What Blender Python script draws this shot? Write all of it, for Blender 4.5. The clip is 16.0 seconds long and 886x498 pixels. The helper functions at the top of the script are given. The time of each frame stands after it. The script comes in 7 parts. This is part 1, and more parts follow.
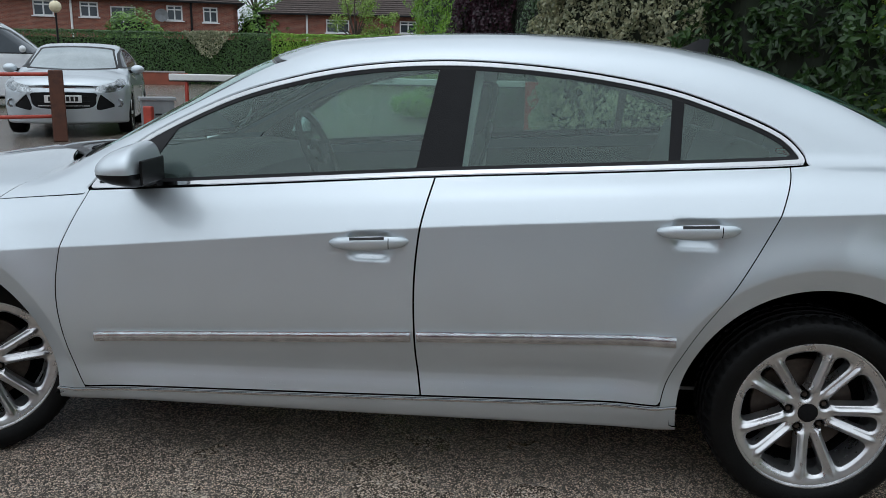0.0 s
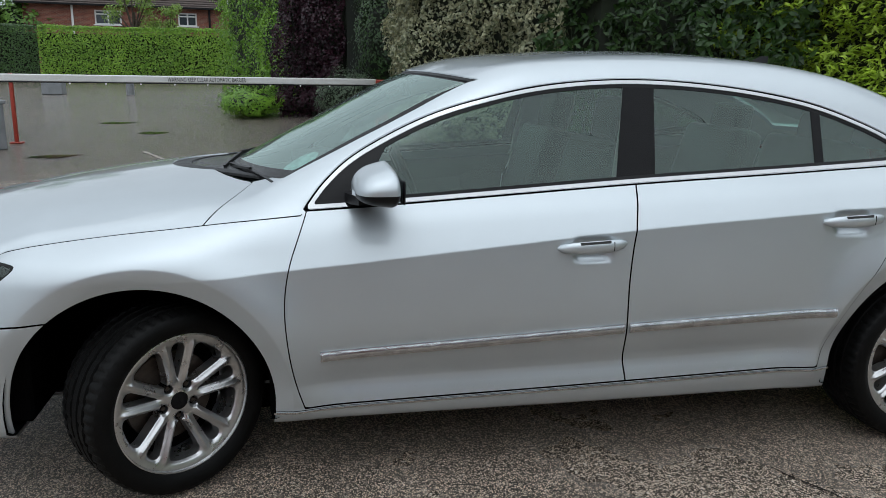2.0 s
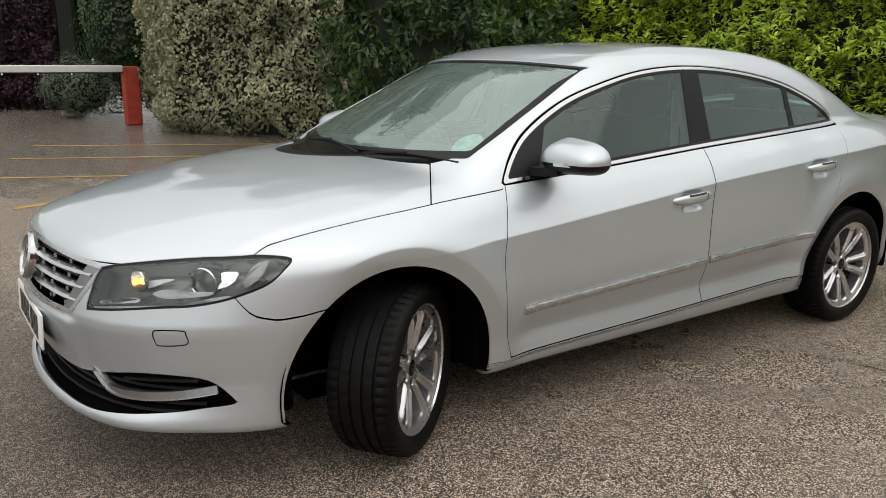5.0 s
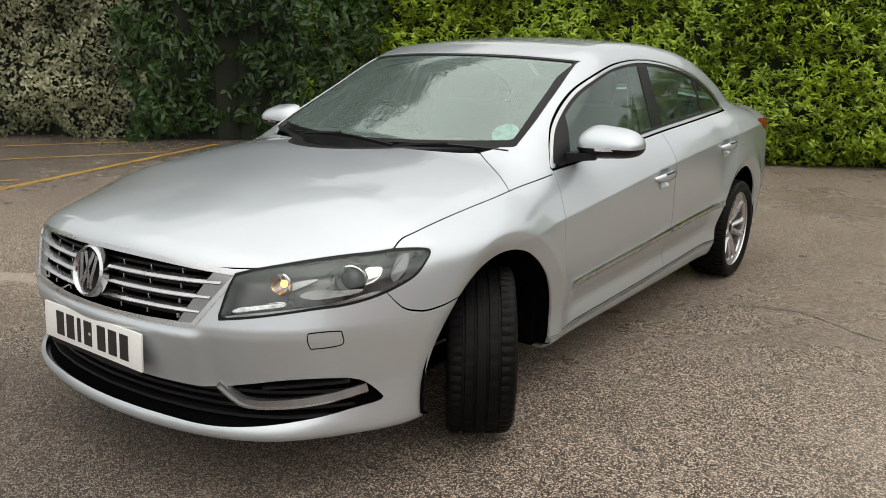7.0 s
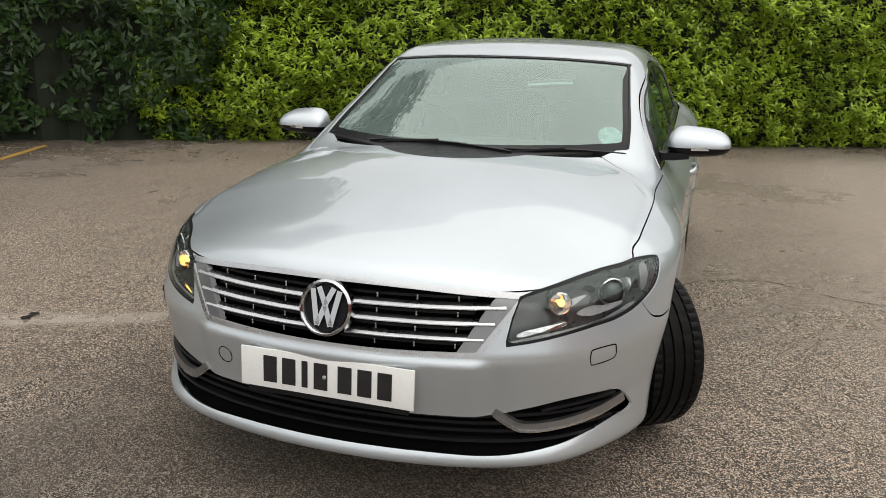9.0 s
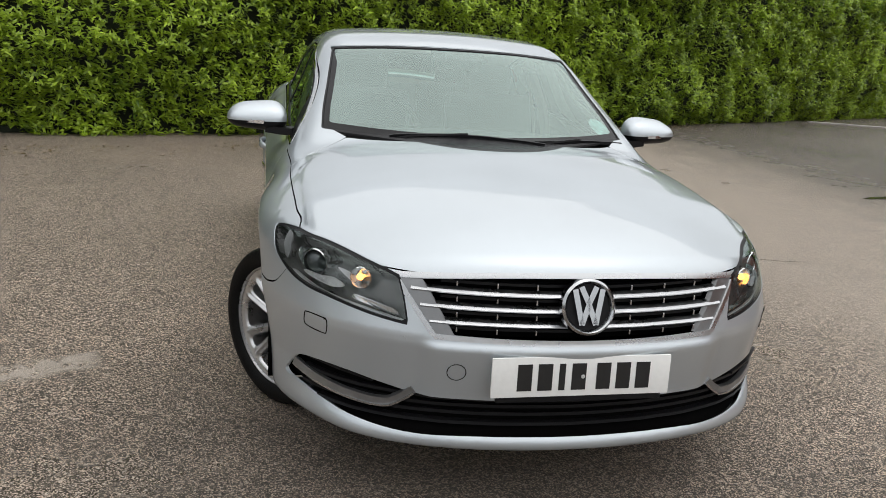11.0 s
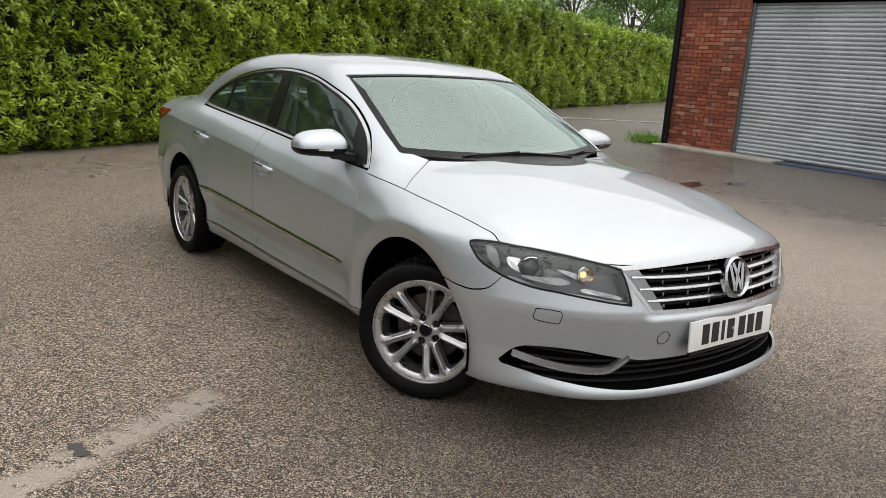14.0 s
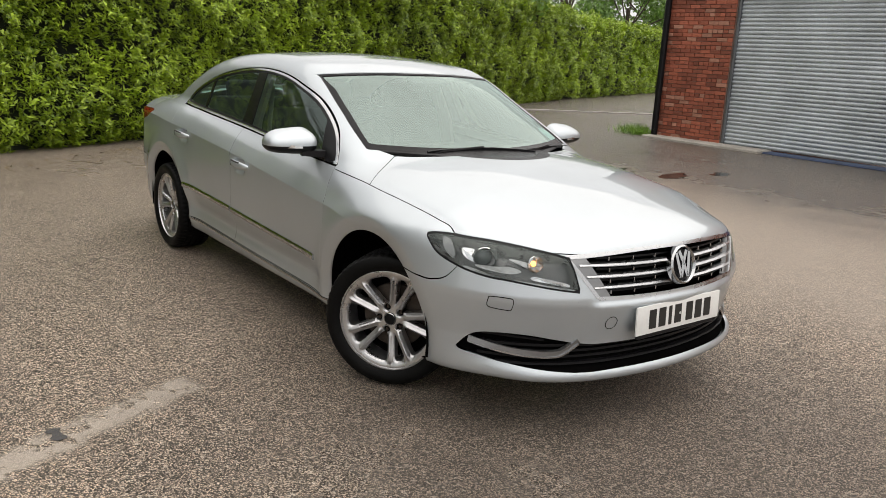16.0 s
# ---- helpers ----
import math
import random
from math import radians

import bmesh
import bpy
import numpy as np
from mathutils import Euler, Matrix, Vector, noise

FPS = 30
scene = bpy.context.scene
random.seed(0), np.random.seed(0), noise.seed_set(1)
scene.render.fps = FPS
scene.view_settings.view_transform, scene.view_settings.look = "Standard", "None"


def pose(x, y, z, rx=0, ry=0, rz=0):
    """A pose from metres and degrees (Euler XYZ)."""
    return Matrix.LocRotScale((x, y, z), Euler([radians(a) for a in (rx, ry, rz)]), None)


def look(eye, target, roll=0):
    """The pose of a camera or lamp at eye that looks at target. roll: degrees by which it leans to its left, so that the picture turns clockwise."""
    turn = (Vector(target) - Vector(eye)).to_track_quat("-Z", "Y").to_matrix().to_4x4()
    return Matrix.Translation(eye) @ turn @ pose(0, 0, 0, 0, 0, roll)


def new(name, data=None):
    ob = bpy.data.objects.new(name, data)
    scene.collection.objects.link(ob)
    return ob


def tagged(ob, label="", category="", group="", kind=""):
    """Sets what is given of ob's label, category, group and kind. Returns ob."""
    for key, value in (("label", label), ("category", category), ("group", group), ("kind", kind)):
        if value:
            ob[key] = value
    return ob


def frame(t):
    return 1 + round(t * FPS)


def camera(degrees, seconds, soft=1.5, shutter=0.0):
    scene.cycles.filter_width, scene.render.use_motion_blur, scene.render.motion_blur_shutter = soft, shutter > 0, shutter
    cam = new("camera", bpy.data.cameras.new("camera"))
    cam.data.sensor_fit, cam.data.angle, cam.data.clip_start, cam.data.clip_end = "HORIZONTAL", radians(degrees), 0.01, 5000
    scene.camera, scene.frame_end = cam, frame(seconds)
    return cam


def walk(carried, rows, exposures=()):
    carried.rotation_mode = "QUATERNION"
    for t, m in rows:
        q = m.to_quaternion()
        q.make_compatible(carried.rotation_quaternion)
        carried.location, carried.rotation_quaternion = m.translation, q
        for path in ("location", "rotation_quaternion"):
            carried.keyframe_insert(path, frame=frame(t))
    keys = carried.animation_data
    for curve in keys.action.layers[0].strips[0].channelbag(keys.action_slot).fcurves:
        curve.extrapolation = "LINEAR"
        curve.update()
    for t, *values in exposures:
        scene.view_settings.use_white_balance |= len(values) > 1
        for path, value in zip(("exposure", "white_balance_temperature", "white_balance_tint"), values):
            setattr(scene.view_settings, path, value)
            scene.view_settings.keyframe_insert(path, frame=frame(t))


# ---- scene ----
cam = camera(58.38, 16.0, 0.5)
PATH = [
    (0, (0.492, -3.135, 1.280), (0.300, -1.191, 0.852), 0.84),
    (0.5, (0.176, -3.193, 1.312), (0.103, -1.241, 0.881), 0.95),
    (1, (-0.170, -3.142, 1.298), (-0.160, -1.190, 0.863), 0.78),
    (1.5, (-0.473, -3.156, 1.315), (-0.343, -1.209, 0.880), 0.74),
    (2, (-0.876, -3.266, 1.344), (-0.521, -1.347, 0.907), 0.67),
    (2.5, (-1.117, -3.392, 1.329), (-0.656, -1.496, 0.891), 0.70),
    (3, (-1.477, -3.484, 1.327), (-0.914, -1.617, 0.882), 0.59),
    (3.5, (-1.780, -3.464, 1.324), (-1.101, -1.639, 0.869), 0.51),
    (3.7, (-1.864, -3.396, 1.323), (-1.141, -1.589, 0.862), 0.45),
    (5.8, (-3.076, -2.790, 1.371), (-1.758, -1.361, 0.902), 0.50),
    (6, (-3.170, -2.740, 1.363), (-1.805, -1.356, 0.892), 0.60),
    (6.5, (-3.404, -2.553, 1.376), (-1.908, -1.315, 0.897), 0.87),
    (7, (-3.543, -2.240, 1.348), (-1.975, -1.096, 0.867), 0.75),
    (7.5, (-3.686, -2.018, 1.367), (-2.069, -0.945, 0.884), 0.71),
    (8, (-3.958, -1.694, 1.403), (-2.238, -0.798, 0.914), 0.77),
    (8.5, (-4.065, -1.355, 1.378), (-2.285, -0.584, 0.891), 0.78),
    (9, (-4.174, -0.945, 1.410), (-2.334, -0.348, 0.901), 1.11),
    (9.2, (-4.240, -0.785, 1.414), (-2.362, -0.322, 0.906), 1.23),
    (11.3, (-4.259, 1.020, 1.379), (-2.391, 0.519, 0.872), 3.70),
    (11.5, (-4.224, 1.112, 1.380), (-2.370, 0.559, 0.875), 3.69),
    (11.7, (-4.187, 1.289, 1.373), (-2.364, 0.629, 0.879), 3.96),
    (11.8, (-4.163, 1.382, 1.369), (-2.375, 0.630, 0.885), 3.87),
    (12, (-4.111, 1.534, 1.368), (-2.366, 0.679, 0.894), 4.11),
    (12.5, (-4.048, 1.894, 1.385), (-2.414, 0.838, 0.919), 4.26),
    (13, (-3.836, 2.208, 1.376), (-2.311, 0.999, 0.914), 4.09),
    (13.5, (-3.851, 2.525, 1.403), (-2.394, 1.233, 0.948), 4.19),
    (14, (-3.965, 2.709, 1.435), (-2.421, 1.526, 0.969), 3.79),
    (14.5, (-4.084, 2.673, 1.439), (-2.461, 1.607, 0.963), 3.21),
    (15, (-4.175, 2.675, 1.462), (-2.566, 1.591, 0.978), 2.94),
    (15.5, (-4.182, 2.678, 1.467), (-2.612, 1.536, 0.986), 2.99),
    (16, (-4.184, 2.665, 1.473), (-2.642, 1.486, 0.991), 3.11),
]
EXPOSURES = [(0, -0.17, 5800, 6), (2, -0.12, 5950, 6), (3.5, 0.03, 6400, 8), (6, 0.27, 6900, 10), (9, 0.27, 6800, 10), (11.5, 0.14, 6500, 10), (13, 0.18, 6550, 10), (16, 0.32, 6950, 12)]
walk(cam, [(t, look(eye, target, roll)) for t, eye, target, roll in PATH], EXPOSURES)

# ---- world, sun, exposure ----
world = bpy.data.worlds.new("overcast_sky")
scene.world = world
world.use_nodes = True
wn, wl = world.node_tree.nodes, world.node_tree.links
sky = wn.new("ShaderNodeTexSky")
sky.sky_type = "NISHITA"
sky.sun_disc = False
sky.sun_elevation, sky.sun_rotation = radians(76), radians(200)
sky.air_density, sky.dust_density = 1.0, 4.0
grey = wn.new("ShaderNodeHueSaturation")
grey.inputs["Saturation"].default_value = 0.16
wl.new(sky.outputs[0], grey.inputs["Color"])
cloud = wn.new("ShaderNodeMix")
cloud.data_type = "RGBA"
cloud.inputs[0].default_value = 0.6
cloud.inputs[7].default_value = (8.2, 8.5, 8.8, 1)
wl.new(grey.outputs[0], cloud.inputs[6])
wl.new(cloud.outputs[2], wn["Background"].inputs[0])
wn["Background"].inputs[1].default_value = 0.118
sun = new("sun", bpy.data.lights.new("sun", "SUN"))
sun.data.energy, sun.data.angle, sun.data.color = 1.3, radians(120), (1.0, 0.97, 0.93)
sun.matrix_world = look((0, 0, 30), (3, 7, 0))

# ---- materials ----


def nodes_of(name):
    m = bpy.data.materials.new(name)
    m.use_nodes = True
    return m, m.node_tree.nodes, m.node_tree.links, m.node_tree.nodes["Principled BSDF"]


def noise_node(nt, scale, detail=3.0, rough=0.6, coords="Object"):
    n, l = nt.nodes, nt.links
    tex = n.new("ShaderNodeTexNoise")
    tex.inputs["Scale"].default_value, tex.inputs["Detail"].default_value = scale, detail
    tex.inputs["Roughness"].default_value = rough
    co = n.new("ShaderNodeTexCoord")
    l.new(co.outputs[coords], tex.inputs["Vector"])
    return tex.outputs["Fac"]


def mixed(nt, fac, a, b):
    mx = nt.nodes.new("ShaderNodeMix")
    mx.data_type = "RGBA"
    for sock, v in ((mx.inputs[0], fac), (mx.inputs[6], a), (mx.inputs[7], b)):
        if isinstance(v, bpy.types.NodeSocket):
            nt.links.new(v, sock)
        elif sock == mx.inputs[0]:
            sock.default_value = v
        else:
            sock.default_value = (*v, 1.0)
    return mx.outputs[2]


def ranged(nt, v, a, b, c=0.0, d=1.0):
    r = nt.nodes.new("ShaderNodeMapRange")
    nt.links.new(v, r.inputs[0])
    for i, k in enumerate((a, b, c, d)):
        r.inputs[i + 1].default_value = k
    return r.outputs[0]


def math_node(nt, op, a, b=0.0):
    r = nt.nodes.new("ShaderNodeMath")
    r.operation = op
    for i, v in enumerate((a, b)):
        if isinstance(v, bpy.types.NodeSocket):
            nt.links.new(v, r.inputs[i])
        else:
            r.inputs[i].default_value = v
    return r.outputs[0]


def bumped(nt, bsdf, height, strength, distance):
    b = nt.nodes.new("ShaderNodeBump")
    b.inputs["Strength"].default_value, b.inputs["Distance"].default_value = strength, distance
    nt.links.new(height, b.inputs["Height"])
    nt.links.new(b.outputs[0], bsdf.inputs["Normal"])


def plain(name, color, rough=0.5, metal=0.0, vary=0.15, scale=4.0, bump=0.0, bscale=60.0, coat=0.0, rnd=0.0, spec=0.5):
    """A surface with two scales of variation in colour, a varied gloss and a fine relief."""
    m, n, l, b = nodes_of(name)
    nt = m.node_tree
    f1, f2 = noise_node(nt, scale, 4), noise_node(nt, bscale, 2)
    f = math_node(nt, "ADD", math_node(nt, "MULTIPLY", f1, 0.65), math_node(nt, "MULTIPLY", f2, 0.35))
    f = ranged(nt, f, 0.35, 0.65)
    if rnd:
        info = n.new("ShaderNodeObjectInfo")
        f = math_node(nt, "ADD", math_node(nt, "MULTIPLY", f, 1 - rnd), math_node(nt, "MULTIPLY", info.outputs["Random"], rnd))
    lo = tuple(c * (1 - vary) for c in color)
    hi = tuple(min(1.0, c * (1 + vary)) for c in color)
    l.new(mixed(nt, f, lo, hi), b.inputs["Base Color"])
    l.new(ranged(nt, f1, 0.3, 0.7, max(0.02, rough - 0.06), min(1, rough + 0.06)), b.inputs["Roughness"])
    b.inputs["Metallic"].default_value = metal
    b.inputs["Specular IOR Level"].default_value = spec
    b.inputs["Coat Weight"].default_value = coat
    b.inputs["Coat Roughness"].default_value = 0.04
    if bump:
        bumped(nt, b, f2, bump, 0.004)
    return m


def leafy(name, dark, light, rough=0.35, rnd_hi=1.0):
    """Leaves that differ one from another, with some light coming through."""
    m, n, l, b = nodes_of(name)
    nt = m.node_tree
    geo = n.new("ShaderNodeNewGeometry")
    patch = noise_node(nt, 0.9, 3)
    f = math_node(nt, "ADD", math_node(nt, "MULTIPLY", geo.outputs["Random Per Island"], 0.6), math_node(nt, "MULTIPLY", ranged(nt, patch, 0.3, 0.7), 0.4))
    l.new(mixed(nt, f, dark, light), b.inputs["Base Color"])
    b.inputs["Roughness"].default_value = rough
    b.inputs["Specular IOR Level"].default_value = 0.4
    b.inputs["Subsurface Weight"].default_value = 0.0
    tr = n.new("ShaderNodeBsdfTranslucent")
    l.new(mixed(nt, f, tuple(c * 1.2 for c in dark), tuple(c * 1.3 for c in light)), tr.inputs["Color"])
    mx = n.new("ShaderNodeMixShader")
    mx.inputs[0].default_value = 0.2
    l.new(b.outputs[0], mx.inputs[1])
    l.new(tr.outputs[0], mx.inputs[2])
    l.new(mx.outputs[0], n["Material Output"].inputs[0])
    return m


def wet_asphalt():
    """Damp asphalt of small brown and pale stones, with pools, tyre-worn bands, one smooth wet strip with its sky sheen
    painted pale, and a dark oval holding some of the saloon's shade.
    """
    m, n, l, b = nodes_of("wet_asphalt")
    nt = m.node_tree
    co = n.new("ShaderNodeTexCoord")
    vor = n.new("ShaderNodeTexVoronoi")
    vor.inputs["Scale"].default_value = 215.0
    l.new(co.outputs["Object"], vor.inputs["Vector"])
    vor2 = n.new("ShaderNodeTexVoronoi")
    vor2.inputs["Scale"].default_value = 105.0
    l.new(co.outputs["Object"], vor2.inputs["Vector"])
    big, mid, fine = noise_node(nt, 0.32, 4, 0.55), noise_node(nt, 2.2, 4), noise_node(nt, 14.0, 3)
    chip = ranged(nt, vor.outputs["Color"], 0.28, 0.74)
    stone = mixed(nt, math_node(nt, "MULTIPLY", chip, chip), (0.042, 0.033, 0.026), (0.96, 0.77, 0.60))
    pale = ranged(nt, vor2.outputs["Color"], 0.80, 0.86)
    stone = mixed(nt, math_node(nt, "MULTIPLY", pale, 0.9), stone, (0.95, 0.82, 0.68))
    tar = mixed(nt, ranged(nt, mid, 0.35, 0.7), (0.036, 0.030, 0.024), (0.12, 0.098, 0.078))
    col = mixed(nt, ranged(nt, vor.outputs["Distance"], 0.52, 0.74), stone, tar)
    damp = ranged(nt, math_node(nt, "ADD", math_node(nt, "MULTIPLY", big, 0.75), math_node(nt, "MULTIPLY", fine, 0.25)), 0.47, 0.62)
    col = mixed(nt, math_node(nt, "MULTIPLY", damp, 0.25), col, (0.075, 0.062, 0.052))
    # smooth wet strip; the sky it mirrors is also painted in as pale colour
    mp = n.new("ShaderNodeMapping")
    mp.vector_type = "TEXTURE"
    mp.inputs["Location"].default_value = (-0.985, 1.54, 0)
    mp.inputs["Rotation"].default_value = (0, 0, radians(117.5))
    l.new(co.outputs["Object"], mp.inputs["Vector"])
    sp = n.new("ShaderNodeSeparateXYZ")
    l.new(mp.outputs[0], sp.inputs[0])
    wob = math_node(nt, "MULTIPLY", math_node(nt, "SUBTRACT", noise_node(nt, 7.0, 4), 0.5), 0.11)
    across = math_node(nt, "ABSOLUTE", math_node(nt, "ADD", sp.outputs[1], wob))
    wet_sheen = math_node(nt, "MULTIPLY", ranged(nt, across, 0.055, 0.10, 1.0, 0.0), ranged(nt, math_node(nt, "ADD", sp.outputs[0], wob), 0.0, 0.06))
    wet_sheen = math_node(nt, "MULTIPLY", wet_sheen, ranged(nt, sp.outputs[0], 1.3, 1.9, 1.0, 0.0))
    wet_sheen = math_node(nt, "MULTIPLY", wet_sheen, ranged(nt, fine, 0.36, 0.46))
    col = mixed(nt, math_node(nt, "MULTIPLY", wet_sheen, 0.85), col, (0.46, 0.40, 0.34))
    way = n.new("ShaderNodeSeparateXYZ")
    l.new(co.outputs["Object"], way.inputs[0])
    soaked = ranged(nt, math_node(nt, "ADD", way.outputs[1], math_node(nt, "MULTIPLY", math_node(nt, "SUBTRACT", mid, 0.5), 5.0)), 4.0, 6.2)
    glossy = soaked
    swing = math_node(nt, "MULTIPLY", math_node(nt, "SUBTRACT", mid, 0.5), 3.0)
    soaked = math_node(nt, "MAXIMUM", soaked, ranged(nt, math_node(nt, "SUBTRACT", swing, way.outputs[1]), 3.9, 6.2))
    soaked = math_node(nt, "MAXIMUM", soaked, ranged(nt, math_node(nt, "ADD", way.outputs[0], swing), 6.2, 8.5))
    col = mixed(nt, math_node(nt, "MULTIPLY", soaked, 0.62), col, (0.055, 0.050, 0.047))
    # dark oval round the saloon's nose: wet ground plus the car's shade, painted in
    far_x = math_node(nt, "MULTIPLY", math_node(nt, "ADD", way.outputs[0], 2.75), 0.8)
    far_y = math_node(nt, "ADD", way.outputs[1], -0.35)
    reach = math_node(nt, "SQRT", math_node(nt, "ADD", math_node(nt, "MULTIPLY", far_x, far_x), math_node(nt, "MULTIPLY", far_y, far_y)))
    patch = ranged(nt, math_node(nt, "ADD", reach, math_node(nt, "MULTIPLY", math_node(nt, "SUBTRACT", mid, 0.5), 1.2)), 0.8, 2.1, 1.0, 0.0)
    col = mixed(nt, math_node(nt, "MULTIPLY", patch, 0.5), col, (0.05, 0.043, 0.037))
    # paler colour towards -y, left out where the ground is soaked
    pale_side = ranged(nt, math_node(nt, "ADD", way.outputs[1], math_node(nt, "MULTIPLY", math_node(nt, "SUBTRACT", mid, 0.5), 1.5)), -2.5, -1.6, 1.0, 0.0)
    pale_side = math_node(nt, "MULTIPLY", pale_side, math_node(nt, "SUBTRACT", 1.0, soaked))
    col = mixed(nt, math_node(nt, "MULTIPLY", pale_side, 0.36), col, (0.62, 0.53, 0.44))
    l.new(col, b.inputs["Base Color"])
    pool = ranged(nt, math_node(nt, "ADD", math_node(nt, "MULTIPLY", big, 0.7), math_node(nt, "MULTIPLY", mid, 0.3)), 0.55, 0.66)
    wet = math_node(nt, "MAXIMUM", pool, math_node(nt, "MULTIPLY", wet_sheen, 0.8))
    wet = math_node(nt, "MAXIMUM", wet, math_node(nt, "MAXIMUM", math_node(nt, "MULTIPLY", glossy, 0.75), math_node(nt, "MULTIPLY", soaked, 0.40)))
    l.new(ranged(nt, wet, 0, 1, 0.40, 0.08), b.inputs["Roughness"])
    b.inputs["Specular IOR Level"].default_value = 0.5
    h = math_node(nt, "MULTIPLY", math_node(nt, "SUBTRACT", 1.0, vor.outputs["Distance"]), math_node(nt, "SUBTRACT", 1.0, math_node(nt, "MULTIPLY", wet, 0.55)))
    bumped(nt, b, h, 1.0, 0.007)
    return m


def car_paint(name, color, rough=0.43):
    """Metallic lacquer with flake, and beads of rain standing on it."""
    m, n, l, b = nodes_of(name)
    nt = m.node_tree
    f = noise_node(nt, 2.5, 4)
    flake = noise_node(nt, 900, 1)
    ff = math_node(nt, "ADD", math_node(nt, "MULTIPLY", f, 0.5), math_node(nt, "MULTIPLY", flake, 0.5))
    l.new(mixed(nt, ranged(nt, ff, 0.35, 0.65), tuple(c * 0.94 for c in color), tuple(c * 1.05 for c in color)), b.inputs["Base Color"])
    b.inputs["Metallic"].default_value = 0.72
    b.inputs["Specular Tint"].default_value = (0.40, 0.40, 0.40, 1)
    l.new(ranged(nt, f, 0.3, 0.7, rough - 0.03, rough + 0.04), b.inputs["Roughness"])
    b.inputs["Coat Weight"].default_value = 1.0
    b.inputs["Coat Roughness"].default_value = 0.03
    b.inputs["Coat IOR"].default_value = 1.6
    vor = n.new("ShaderNodeTexVoronoi")
    vor.inputs["Scale"].default_value = 135.0
    co = n.new("ShaderNodeTexCoord")
    l.new(co.outputs["Object"], vor.inputs["Vector"])
    bead = ranged(nt, vor.outputs["Distance"], 0.08, 0.26, 1.0, 0.0)
    some = ranged(nt, noise_node(nt, 70.0, 2), 0.60, 0.66)
    h = math_node(nt, "MULTIPLY", bead, some)
    bump = n.new("ShaderNodeBump")
    bump.inputs["Strength"].default_value, bump.inputs["Distance"].default_value = 0.35, 0.003
    l.new(h, bump.inputs["Height"])
    l.new(bump.outputs[0], b.inputs["Coat Normal"])
    l.new(bump.outputs[0], b.inputs["Normal"])
    return m


def pane(name, tint, clear=0.75, beads=0.7, mist=0.0, ior=1.5):
    """Glass: a Fresnel gloss over what lies behind, with a film of rain and condensation where it is misted."""
    m, n, l, b = nodes_of(name)
    n.remove(b)
    nt = m.node_tree
    tr, gl = n.new("ShaderNodeBsdfTransparent"), n.new("ShaderNodeBsdfGlossy")
    tr.inputs[0].default_value = (*(c * clear for c in tint), 1)
    gl.inputs["Roughness"].default_value = 0.02
    fr = n.new("ShaderNodeFresnel")
    fr.inputs[0].default_value = ior
    gl.inputs["Color"].default_value = (0.86, 1.0, 0.95, 1)
    if beads:
        vor = n.new("ShaderNodeTexVoronoi")
        vor.inputs["Scale"].default_value = 80.0
        co = n.new("ShaderNodeTexCoord")
        l.new(co.outputs["Object"], vor.inputs["Vector"])
        h = math_node(nt, "MULTIPLY", ranged(nt, vor.outputs["Distance"], 0.08, 0.22, 1.0, 0.0), ranged(nt, noise_node(nt, 9.0, 2), 0.5, 0.6))
        bump = n.new("ShaderNodeBump")
        bump.inputs["Strength"].default_value, bump.inputs["Distance"].default_value = beads, 0.003
        l.new(h, bump.inputs["Height"])
        l.new(bump.outputs[0], gl.inputs["Normal"])
    mx = n.new("ShaderNodeMixShader")
    l.new(fr.outputs[0], mx.inputs[0])
    film = n.new("ShaderNodeMixShader")
    film.inputs[0].default_value = mist
    di = n.new("ShaderNodeBsdfDiffuse")
    di.inputs[0].default_value = (0.50, 0.66, 0.61, 1)
    l.new(tr.outputs[0], film.inputs[1])
    l.new(di.outputs[0], film.inputs[2])
    if mist:
        l.new(ranged(nt, noise_node(nt, 3.0, 3), 0.3, 0.7, mist * 0.8, mist * 1.2), film.inputs[0])
    l.new(film.outputs[0], mx.inputs[1])
    l.new(gl.outputs[0], mx.inputs[2])
    l.new(mx.outputs[0], n["Material Output"].inputs[0])
    return m


ASPHALT = wet_asphalt()
SILVER = car_paint("silver_paint", (0.555, 0.602, 0.636))
BRIGHTWORK = plain("grille_chrome", (0.54, 0.55, 0.56), 0.28, 1.0, 0.06, 8)
CHROME = plain("chrome", (0.52, 0.53, 0.54), 0.14, 1.0, 0.05, 8)
STRIP = plain("rain_beaded_strip", (0.58, 0.60, 0.63), 0.14, 1.0, 0.25, 30, 0.25, 260)
BLACK = plain("black_plastic", (0.008, 0.008, 0.009), 0.42, 0, 0.2, 12, 0.15, 300, spec=0.2)
GLOSSBLACK = plain("gloss_black", (0.008, 0.008, 0.009), 0.16, 0, 0.2, 12, 0.3, 220, spec=0.14)
VOID = plain("dark_lining", (0.003, 0.003, 0.003), 0.95, 0, 0.2, 5, spec=0.0)
RUBBER = plain("tyre_rubber", (0.005, 0.005, 0.005), 0.5, 0, 0.35, 9, 0.25, 140, spec=0.12)
ALLOY = plain("alloy_wheel", (0.60, 0.60, 0.605), 0.30, 0.92, 0.10, 14)
IRON = plain("brake_iron", (0.07, 0.055, 0.045), 0.5, 0.6, 0.35, 18)
GLASS = pane("tinted_glass", (0.66, 0.86, 0.78), 0.86, 0.35, 0.035, 1.68)
SCREEN = pane("screen_glass", (0.78, 0.92, 0.86), 0.88, 0.22, 0.19, 2.2)
LENS = pane("lamp_lens", (0.97, 0.98, 0.98), 0.97, 0.0)
LINER = plain("pale_lining", (0.55, 0.55, 0.52), 0.8, 0, 0.1, 6, 0.2, 200)
